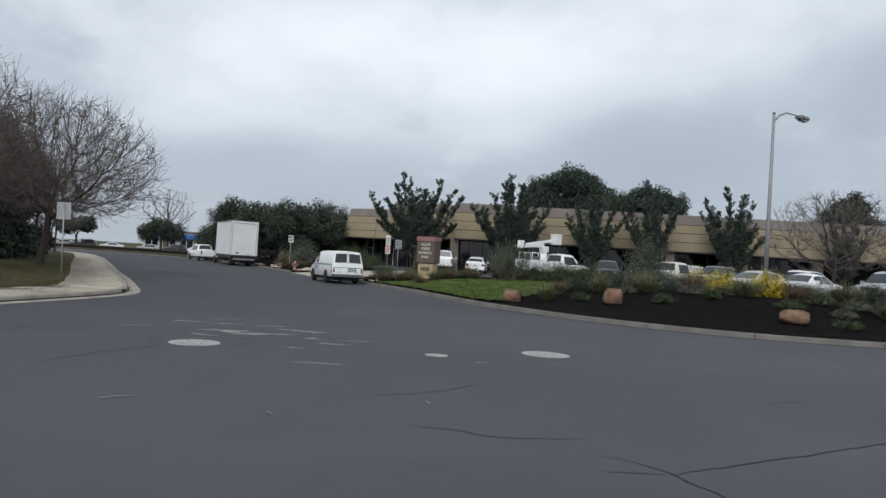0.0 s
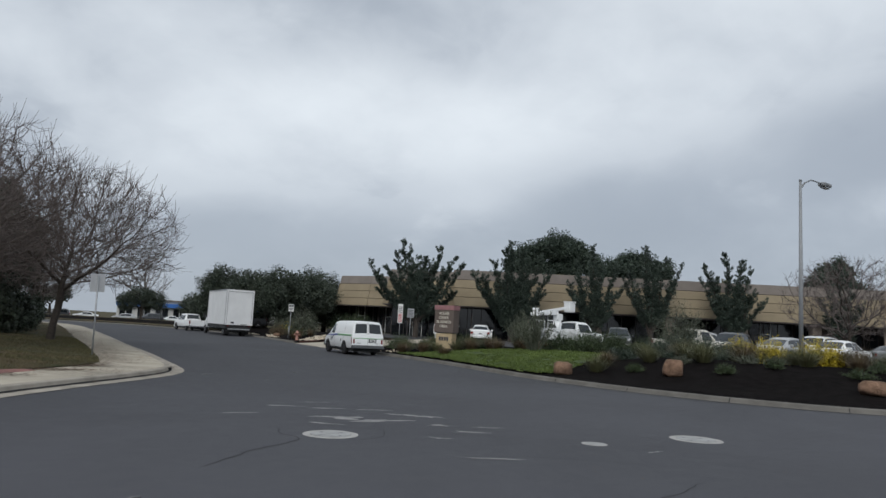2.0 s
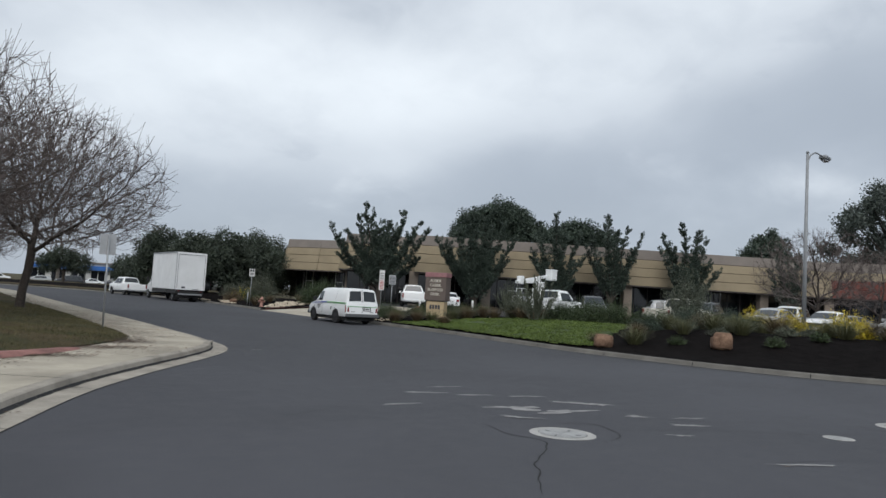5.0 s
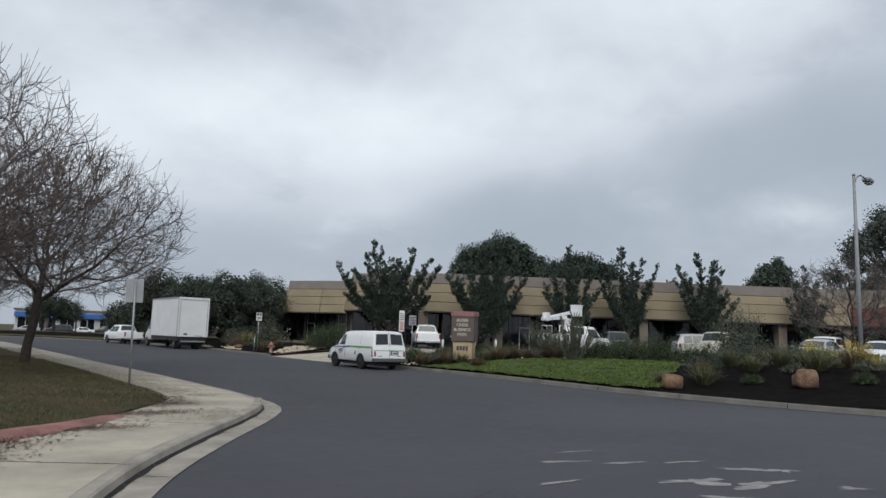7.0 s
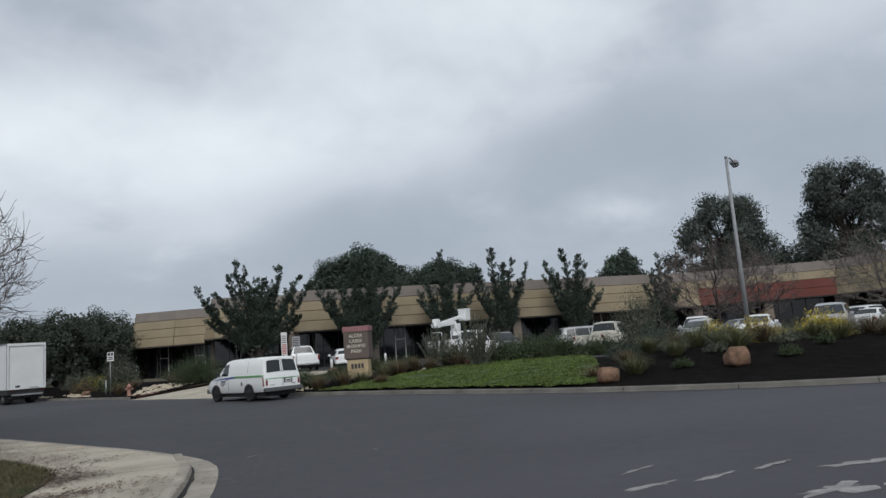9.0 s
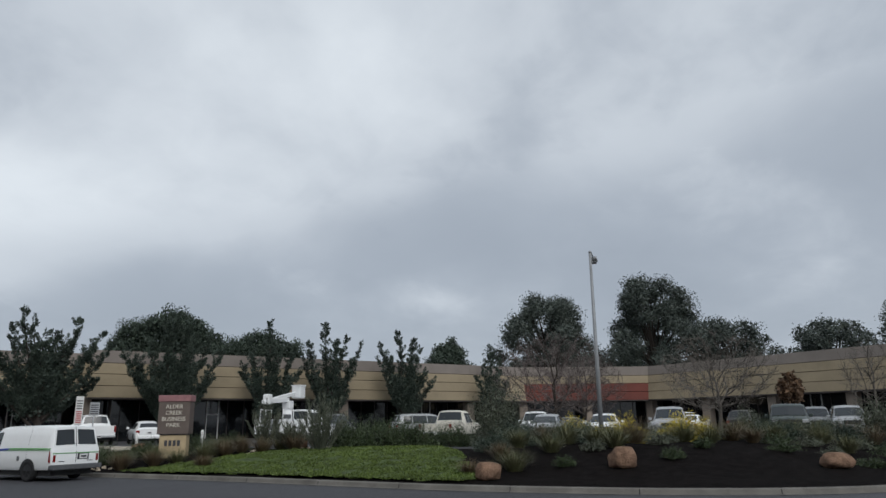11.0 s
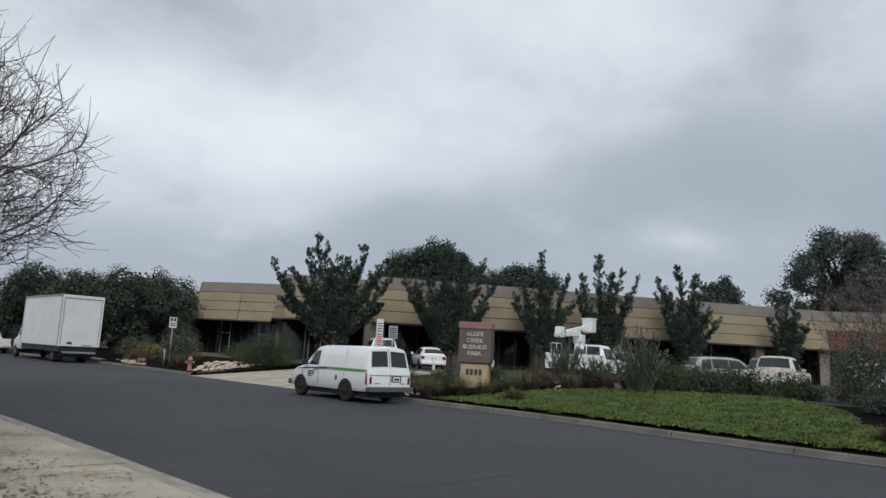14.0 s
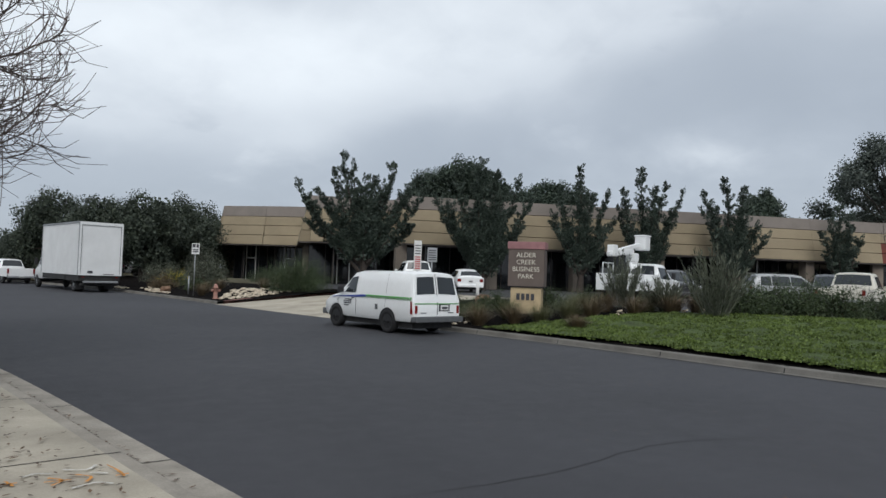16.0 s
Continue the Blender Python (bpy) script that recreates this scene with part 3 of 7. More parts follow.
def plate(parent, x, y, z, front=False):
    f = 1 if front else -1
    p = part("number_plate", bx(x - 0.155, x + 0.155, y - 0.012, y + 0.012, z - 0.08, z + 0.08, 0.006), M_PLATE, parent, "white number plate with dark bars")
    part("plate_bar", bx(x - 0.11, x + 0.11, y + f * 0.016 - 0.004, y + f * 0.016 + 0.004, z - 0.035, z + 0.03), M_PRINT, p)


# ---- the parked van at the kerb
def panel_van(m):
    van = empty("panel_van", m, "white panel van with green side stripe parked at the kerb", "van")
    lf = Loft([(0.0, 0.46, 0.92, 1.0, 0.92, 0.88), (0.05, 0.42, 1.08, 1.16, 0.95, 0.89), (0.19, 0.40, 1.12, 1.84, 0.965, 0.80), (0.32, 0.40, 1.12, 1.885, 0.97, 0.82), (1.2, 0.38, 1.12, 1.90, 0.97, 0.83), (2.9, 0.38, 1.12, 1.89, 0.97, 0.83), (3.22, 0.38, 1.12, 1.84, 0.965, 0.81), (4.0, 0.38, 1.06, 1.15, 0.96, 0.88), (4.5, 0.38, 0.96, 1.05, 0.945, 0.85), (4.74, 0.40, 0.84, 0.94, 0.92, 0.82), (4.82, 0.44, 0.62, 0.72, 0.88, 0.80)])
    part("body", lf.body(), M_PWHITE, van)
    part("windscreen", lf.top_patch(6, 0.12, 0.93), M_CGLASS, van, "dark windscreen")
    for x0, x1 in ((-0.95, -0.09), (0.09, 0.95)):
        part("rear_window", lf.top_patch(1, 0.10, 0.86, x0, x1, 0.014), M_CGLASS, van, "dark rear door window")
    part("rear_door_gap", lf.top_patch(1, 0.0, 0.98, -0.015, 0.015, 0.016), M_PRINT, van)
    part("rear_door_gap", bx(-0.010, 0.010, -0.008, 0.02, 0.62, 1.0), M_PRINT, van)
    flank(van, lf, [(2.95, 1.17), (3.86, 1.17), (3.30, 1.66), (2.95, 1.70)], M_CGLASS, "side_window", "dark front door window")
    # stripes
    flank(van, lf, [(0.10, 1.085), (2.35, 1.085), (2.35, 1.135), (0.10, 1.135)], M_GREENST, "stripe", "green vinyl stripe", 0.008)
    flank(van, lf, [(0.10, 1.045), (2.6, 1.045), (2.6, 1.062), (0.10, 1.062)], M_GREENST, "stripe", "green vinyl stripe", 0.008)
    flank(van, lf, [(2.37, 1.055), (4.35, 0.985), (4.35, 1.005), (2.37, 1.135)], M_BLUEST, "stripe", "blue vinyl stripe", 0.008)
    part("stripe", bx(-0.90, 0.90, -0.009, 0.02, 0.935, 0.965), M_GREENST, van, "green vinyl stripe")
    for s in (1, -1):
        part("tail_light", bx(s * 0.84 - 0.045, s * 0.84 + 0.045, -0.020, 0.03, 0.66, 0.90, 0.012), M_TAIL, van, "red tail light")
        part("tail_light", lf.side_patch([(0.03, 0.64), (0.12, 0.64), (0.12, 1.02), (0.06, 1.02)], s, 0.012), M_TAIL, van, "red tail light")
        part("headlight", bx(s * 0.70 - 0.16, s * 0.70 + 0.16, 4.72, 4.86, 0.64, 0.78, 0.02), M_HEAD, van)
        part("mirror", bx(s * 1.10 - 0.10, s * 1.10 + 0.10, 3.55, 3.68, 1.15, 1.35, 0.03), M_PLASTIC, van, "black door mirror")
        part("badge", bx(s * 0.55 - 0.11, s * 0.55 + 0.11, -0.010, 0.02, 0.665, 0.69), M_PRINT, van)
    part("rear_bumper", bx(-0.95, 0.95, -0.16, 0.12, 0.40, 0.57, 0.03), M_GREYPL, van, "dark grey rear bumper")
    part("front_bumper", bx(-0.93, 0.93, 4.70, 4.95, 0.38, 0.58, 0.04), M_GREYPL, van, "dark grey front bumper")
    part("grille", bx(-0.5, 0.5, 4.78, 4.85, 0.62, 0.80, 0.01), M_PLASTIC, van)
    plate(van, 0.28, -0.012, 0.83)
    part("plate_recess", bx(0.05, 0.51, -0.004, 0.02, 0.72, 0.94, 0.01), M_PRINT, van)
    for y in (2.9, 3.95):
        seam(van, lf, y, 0.5, 1.1)
    seam(van, lf, 1.35, 0.45, 1.8, 0.006)
    # illegible lettering on the front door and a small square decal
    for k, (y0, y1, z) in enumerate(((3.15, 3.55, 0.92), (3.15, 3.62, 0.86), (3.15, 3.6, 0.80), (3.3, 3.6, 0.73))):
        flank(van, lf, [(y0, z), (y1, z), (y1, z + 0.035), (y0, z + 0.035)], M_PRINT if k != 1 else M_GREYPL, "lettering", off=0.006)
    flank(van, lf, [(1.72, 0.70), (1.86, 0.70), (1.86, 0.86), (1.72, 0.86)], M_GREYPL, "decal", off=0.006)
    flank(van, lf, [(2.98, 0.98), (3.14, 0.98), (3.14, 1.01), (2.98, 1.01)], M_PRINT, "door_handle", off=0.02)
    for y in (1.22, 4.04):
        for s in (1, -1):
            arch(van, lf, y, 0.36, s)
            wheel(van, s * 0.985, y, 0.36, s, M_BLACKRIM, 0.23)
    part("underbody", bx(-0.8, 0.8, 0.2, 4.6, 0.20, 0.42), M_DARKMET, van, "dark underbody")
    finish(van)
    return van


panel_van(pose(13.46, 39.25, 0.0, 0, 0, -0.5))


# ---- box truck
def box_truck(m):
    t = empty("box_truck", m, "white box truck with roll-up rear door parked at the kerb", "truck")
    L, W, z0, z1 = 7.9, 1.30, 1.06, 4.40
    part("cargo_box", bx(-W, W, 0.05, L, z0, z1, 0.02), M_BOX, t, "white flat-sided cargo box")
    fr = part("rear_frame", bx(-W + 0.002, -W + 0.13, -0.03, 0.06, z0, z1 - 0.004), M_BOX, t, "white rear door frame")
    part("rear_frame", bx(W - 0.13, W - 0.002, -0.03, 0.06, z0, z1 - 0.004), M_BOX, t)
    part("rear_frame", bx(-W + 0.13, W - 0.13, -0.03, 0.06, z1 - 0.19, z1 - 0.004), M_BOX, t)
    part("rear_frame", bx(-W + 0.13, W - 0.13, -0.03, 0.06, z0, z0 + 0.10), M_BOX, t)
    for k in range(7):
        za = z0 + 0.105 + k * 0.435
        part("door_slat", bx(-W + 0.135, W - 0.135, 0.005, 0.045, za, za + 0.4325, 0.003), M_BOX, t)
    for s in (1, -1):
        for y in (0.03, L - 0.03):
            part("corner_trim", bx(s * W - 0.03, s * W + 0.012, y - 0.04, y + 0.04, z0, z1 - 0.01, 0.008), M_STEEL, t)
        part("roof_rail", bx(s * W - 0.04, s * W + 0.014, 0.1, L - 0.1, z1 - 0.10, z1 + 0.012, 0.01), M_STEEL, t, "aluminium roof rail")
        part("marker_light", bx(s * 1.0 - 0.06, s * 1.0 + 0.06, -0.05, -0.02, 0.92, 0.98), M_TAIL, t)
        part("mirror", bx(s * 1.25 - 0.1, s * 1.25 + 0.1, L + 1.5, L + 1.6, 1.6, 2.05, 0.02), M_PLASTIC, t)
    part("door_latch", bx(-0.75, -0.45, -0.05, 0.01, z0 + 0.14, z0 + 0.28, 0.01), M_PRINT, t)
    part("door_handle", bx(0.2, 0.8, -0.05, 0.01, z0 + 0.06, z0 + 0.10, 0.005), M_DARKMET, t)
    part("lift_gate", bx(-1.0, 1.0, -0.35, 0.05, 0.60, 0.72, 0.02), M_STEEL, t, "steel step under the rear door")
    part("chassis", bx(-0.45, 0.45, 0.1, L + 1.8, 0.70, z0 - 0.004), M_DARKMET, t, "dark chassis rails")
    part("under_panel", bx(-1.24, 1.24, 0.12, 2.6, 0.70, z0 - 0.006), M_DARKMET, t)
    part("rear_bumper", bx(-1.15, 1.15, -0.02, 0.16, 0.42, 0.56, 0.02), M_DARKMET, t, "dark underrun bar")
    for s in (1, -1):
        part("mud_flap", bx(s * 0.85 - 0.26, s * 0.85 + 0.26, 0.92, 0.95, 0.16, 0.72), M_PLASTIC, t, "black mud flap")
        part("side_rail", bx(s * (W - 0.10) - 0.05, s * (W - 0.10) + 0.05, 2.7, L - 0.2, 0.72, z0 - 0.006), M_DARKMET, t, "dark side rail")
        part("door_gap", bx(s * (W - 0.1325) - 0.012, s * (W - 0.1325) + 0.012, -0.034, -0.028, z0 + 0.1, z1 - 0.19), M_PRINT, t)
    part("door_gap", bx(-W + 0.13, W - 0.13, -0.034, -0.028, z1 - 0.215, z1 - 0.19), M_PRINT, t)
    lf = Loft([(L + 0.1, 0.7, 1.6, 2.45, 1.03, 0.92), (L + 0.4, 0.65, 1.6, 2.52, 1.05, 0.95), (L + 1.45, 0.62, 1.6, 2.45, 1.05, 0.93), (L + 1.95, 0.62, 1.5, 1.62, 1.03, 0.95), (L + 2.7, 0.6, 1.25, 1.4, 1.0, 0.9), (L + 2.85, 0.6, 1.0, 1.15, 0.95, 0.85)])
    part("cab", lf.body(), M_PWHITE, t, "white cab")
    flank(t, lf, [(L + 0.5, 1.62), (L + 1.6, 1.62), (L + 1.4, 2.25), (L + 0.5, 2.28)], M_CGLASS)
    part("windscreen", lf.top_patch(2, 0.08, 0.95), M_CGLASS, t)
    part("front_bumper", bx(-1.0, 1.0, L + 2.7, L + 2.95, 0.45, 0.7, 0.03), M_GREYPL, t)
    for y, dual in ((1.6, True), (L + 2.0, False)):
        for s in (1, -1):
            wheel(t, s * 1.06, y, 0.44, s, M_STEEL, 0.5 if dual else 0.26)
    finish(t)
    return t


box_truck(pose(13.15, 70.6, 0.0, 0, 0, 1.5))


# ---- ordinary cars
def make_car(kind, m, body, label, rim=None):
    rim = rim or M_ALLOY
    cat = {"pickup": "pickup truck", "old_pickup": "pickup truck", "suv": "car", "sedan": "car", "hatch": "car", "jeep": "car", "minivan": "car"}[kind]
    nm = {"pickup": "pickup_truck", "old_pickup": "pickup_truck", "suv": "suv", "sedan": "sedan", "hatch": "hatchback", "jeep": "suv", "minivan": "minivan"}[kind]
    c = empty(nm, m, label, cat, "cars in the car park" if "street" not in label else "")
    if kind == "sedan":
        S = [(0, .5, .78, .86, .84, .8), (.06, .34, .84, .95, .88, .8), (.75, .3, .88, 1.0, .90, .74), (1.45, .28, .92, 1.40, .90, .60), (2.2, .28, .92, 1.45, .90, .62), (2.75, .28, .92, 1.38, .90, .60), (3.55, .28, .88, .98, .90, .72), (4.35, .3, .76, .86, .88, .72), (4.62, .34, .6, .7, .82, .7)]
        r, ys, wins, rear, front, R = .32, (.95, 3.75), [[(1.1, .94), (2.1, .94), (2.1, 1.36), (1.5, 1.33)], [(2.16, .94), (3.3, .94), (2.75, 1.32), (2.16, 1.36)]], 2, 5, .33
    elif kind == "hatch":
        S = [(0, .5, .85, .95, .84, .76), (.05, .34, .9, 1.02, .87, .76), (.55, .3, .94, 1.36, .885, .60), (1.5, .28, .94, 1.49, .885, .62), (2.3, .28, .94, 1.47, .885, .62), (2.7, .28, .92, 1.38, .885, .60), (3.6, .28, .88, .98, .885, .74), (4.2, .3, .76, .86, .86, .72), (4.46, .34, .6, .7, .80, .7)]
        r, ys, wins, rear, front, R = .32, (.85, 3.55), [[(.8, .97), (1.95, .97), (1.95, 1.40), (.95, 1.33)], [(2.0, .97), (3.25, .95), (2.65, 1.33), (2.0, 1.40)]], 1, 5, .33
    elif kind in ("suv", "minivan"):
        h = 1.78 if kind == "suv" else 1.74
        S = [(0, .55, .95, 1.05, .88, .8), (.06, .38, 1.02, 1.14, .93, .8), (.35, .34, 1.05, h - .06, .95, .68), (1.0, .32, 1.05, h, .95, .70), (2.6, .32, 1.05, h, .95, .70), (3.0, .32, 1.05, h - .08, .95, .68), (3.75, .32, 1.0, 1.12, .95, .80), (4.5, .34, .92, 1.02, .92, .78), (4.75, .4, .65, .78, .86, .75)]
        r, ys, wins, rear, front, R = .36, (.95, 3.8), [[(.45, 1.08), (1.1, 1.08), (1.1, h - .13), (.55, h - .16)], [(1.16, 1.08), (2.2, 1.08), (2.2, h - .12), (1.16, h - .12)], [(2.26, 1.08), (3.4, 1.08), (2.95, h - .18), (2.26, h - .12)]], 1, 5, .36
    elif kind == "jeep":
        S = [(0, .6, .98, 1.08, .86, .8), (.05, .42, 1.08, 1.2, .90, .82), (.22, .4, 1.1, 1.72, .90, .74), (1.0, .4, 1.1, 1.76, .9, .76), (2.6, .4, 1.1, 1.76, .9, .76), (2.8, .4, 1.1, 1.68, .9, .74), (3.3, .4, 1.06, 1.18, .9, .82), (4.25, .4, 1.0, 1.1, .88, .8), (4.4, .45, .9, 1.0, .84, .78)]
        r, ys, wins, rear, front, R = .37, (.85, 3.5), [[(.35, 1.13), (1.1, 1.13), (1.1, 1.63), (.4, 1.63)], [(1.16, 1.13), (1.95, 1.13), (1.95, 1.64), (1.16, 1.64)], [(2.0, 1.13), (3.0, 1.13), (2.75, 1.6), (2.0, 1.64)]], 1, 5, .37
    elif kind == "pickup":
        S = [(1.75, .5, 1.12, 1.22, .98, .9), (1.78, .5, 1.16, 1.3, .99, .86), (1.95, .45, 1.18, 1.88, 1.0, .72), (2.4, .45, 1.18, 1.94, 1.0, .74), (3.7, .45, 1.18, 1.93, 1.0, .74), (4.0, .45, 1.18, 1.84, 1.0, .72), (4.6, .45, 1.15, 1.26, 1.0, .88), (5.55, .45, 1.1, 1.2, .98, .88), (5.75, .5, .8, 1.0, .92, .85)]
        r, ys, wins, rear, front, R = .4, (1.1, 4.75), [[(2.05, 1.22), (3.0, 1.22), (3.0, 1.78), (2.1, 1.76)], [(3.06, 1.22), (4.25, 1.22), (3.95, 1.72), (3.06, 1.78)]], 1, 5, .4
    else:
        S = [(2.2, .5, 1.0, 1.1, .92, .88), (2.22, .5, 1.02, 1.16, .93, .84), (2.36, .45, 1.04, 1.72, .94, .72), (2.6, .45, 1.04, 1.76, .94, .74), (3.2, .45, 1.04, 1.75, .94, .74), (3.4, .45, 1.04, 1.68, .94, .72), (3.9, .45, 1.0, 1.1, .94, .86), (5.1, .45, .98, 1.06, .93, .86), (5.25, .5, .8, .95, .9, .85)]
        r, ys, wins, rear, front, R = .37, (1.15, 4.45), [[(2.5, 1.08), (3.55, 1.08), (3.35, 1.6), (2.5, 1.62)]], 1, 5, .37
    lf = Loft(S)
    part("body", lf.body(), body, c)
    part("windscreen", lf.top_patch(front, 0.10, 0.94), M_CGLASS, c, "dark windscreen")
    part("rear_window", lf.top_patch(rear, 0.12, 0.90, -0.94, 0.94), M_CGLASS, c, "dark rear window")
    for q in wins:
        flank(c, lf, q, M_CGLASS, "side_window")
        seam(c, lf, q[1][0] + 0.03, lf.at(q[1][0])[1] + 0.12, lf.at(q[1][0])[2], 0.007)
    y0, yf = (0.0 if "pickup" in kind else S[0][0]), S[-1][0]
    w = max(s[4] for s in S)
    if "pickup" in kind:
        top = 1.22 if kind == "pickup" else 1.06
        wb = w - 0.02
        for s in (1, -1):
            part("bed_side", bx(s * wb - 0.06, s * wb + 0.005, 0.06, S[0][0] + 0.02, 0.55, top, 0.02), body, c, "pickup bed side")
        part("tailgate", bx(-wb + 0.06, wb - 0.06, 0.03, 0.10, 0.62, top - 0.01, 0.015), body, c, "tailgate")
        part("tailgate_panel", bx(-wb + 0.25, wb - 0.25, 0.012, 0.034, 0.78, top - 0.14, 0.01), body, c)
        part("bed_floor", bx(-wb + 0.07, wb - 0.07, 0.11, S[0][0] + 0.02, 0.55, 0.68), M_DARKMET, c)
        for s in (1, -1):
            part("tail_light", bx(s * (wb - 0.04) - 0.06, s * (wb - 0.04) + 0.06, -0.005, 0.06, 0.80, top - 0.04, 0.015), M_TAIL, c, "red tail light")
        part("rear_bumper", bx(-wb, wb, -0.10, 0.06, 0.46, 0.62, 0.03), M_ALLOY, c, "chrome rear bumper")
        part("underbody", bx(-0.75, 0.75, 0.2, yf - 0.2, 0.28, 0.56), M_DARKMET, c)
        plate(c, 0, -0.11, 0.54)
    else:
        zt = S[1][2]
        for s in (1, -1):
            part("tail_light", bx(s * (w - 0.17) - 0.13, s * (w - 0.17) + 0.10, -0.02, 0.10, zt - 0.22, zt - 0.02, 0.02), M_TAIL, c, "red tail light")
        part("rear_bumper", bx(-w + 0.05, w - 0.05, -0.08, 0.15, 0.34, 0.55, 0.05), body, c)
        plate(c, 0, -0.02 if zt > .9 else -0.03, zt - 0.17)
        part("underbody", bx(-0.7, 0.7, 0.2, yf - 0.2, 0.2, 0.36), M_DARKMET, c)
    zh = S[-2][3]
    for s in (1, -1):
        part("headlight", bx(s * (w - 0.24) - 0.15, s * (w - 0.24) + 0.13, yf - 0.16, yf + 0.015, zh - 0.24, zh - 0.08, 0.025), M_HEAD, c, "clear headlight")
        my = wins[-1][1][0] - 0.15
        part("mirror", bx(s * (w + 0.09) - 0.09, s * (w + 0.09) + 0.09, my - 0.06, my + 0.06, S[3][2] + 0.02, S[3][2] + 0.18, 0.03), body, c)
    part("grille", bx(-0.42, 0.42, yf - 0.1, yf + 0.02, zh - 0.30, zh - 0.08, 0.015), M_PLASTIC, c)
    part("front_bumper", bx(-w + 0.06, w - 0.06, yf - 0.18, yf + 0.07, 0.34, 0.56, 0.05), body if kind not in ("jeep", "old_pickup") else M_GREYPL, c)
    if kind in ("suv", "minivan", "jeep"):
        for s in (1, -1):
            tube_bm = tube(bmesh.new(), [(s * 0.6, 0.6, S[3][3] + 0.0), (s * 0.6, 0.7, S[3][3] + 0.05), (s * 0.6, 2.3, S[3][3] + 0.05), (s * 0.6, 2.4, S[3][3])], 0.018, 6)
            part("roof_rail", tube_bm, M_PLASTIC, c)
    for y in ys:
        for s in (1, -1):
            arch(c, lf, y, R, s) if S[0][0] <= y else None
            wheel(c, s * (w + 0.012), y, R, s, rim)
    finish(c)
    return c


def on_lot(x, y, rz):
    return pose(x, y, LOT_Z, 0, 0, rz)


# positions are of the rear axle end; rz turns the nose from +y
make_car("pickup", on_lot(27.9, 56.6, -30), M_PWHITE, "white crew-cab pickup truck parked near the offices")
make_car("hatch", on_lot(30.5, 55.0, -33), M_PWHITE, "white hatchback parked near the entrance sign")
make_car("suv", on_lot(38.5, 46.6, 140), M_PDARK, "dark sports utility car parked in the car park")
make_car("minivan", on_lot(39.6, 41.6, -130), M_PSILVER, "silver minivan parked in the car park")
make_car("suv", on_lot(43.5, 38.5, 110), M_PDARK, "charcoal utility car parked behind a silver one")
make_car("old_pickup", on_lot(30.4, 33.6, -85), M_PCREAM, "old cream pickup truck parked behind the lawn", M_STEEL)
make_car("hatch", on_lot(37.0, 29.2, 100), M_PSILVER, "silver hatchback facing the planting bed")
make_car("sedan", on_lot(37.2, 26.0, 100), M_PWHITE, "white saloon car facing the planting bed")
make_car("suv", on_lot(39.8, 22.9, 98), M_PSILVER, "silver-grey sports utility car with tinted glass")
make_car("jeep", on_lot(38.3, 16.7, 92), M_PGREEN, "dark green boxy off-road car facing the bed", M_STEEL)
make_car("minivan", on_lot(45.5, 13.8, 92), M_PSILVER, "silver van parked in the far row")
make_car("suv", on_lot(50.5, 15.4, 92), M_PGREY, "grey sports utility car in the far row")
make_car("suv", on_lot(56.0, 20.5, -95), M_PDARK, "black sports utility car seen from behind")
make_car("sedan", on_lot(50.0, 23.6, -95), M_PWHITE, "white saloon car parked nose in")
make_car("suv", on_lot(61.0, 24.6, -40), M_PWHITE, "white crossover car parked near the red entrance")
make_car("sedan", on_lot(52.0, 34.0, -110), M_PGREY, "grey saloon car parked by the offices")
make_car("suv", on_lot(46.0, 33.2, 105), M_PWHITE, "white utility car parked by the offices")
make_car("pickup", pose(12.2, 87.0, 0.0, 0, 0, 9), M_PWHITE, "white pickup truck parked on the street beyond the box truck")


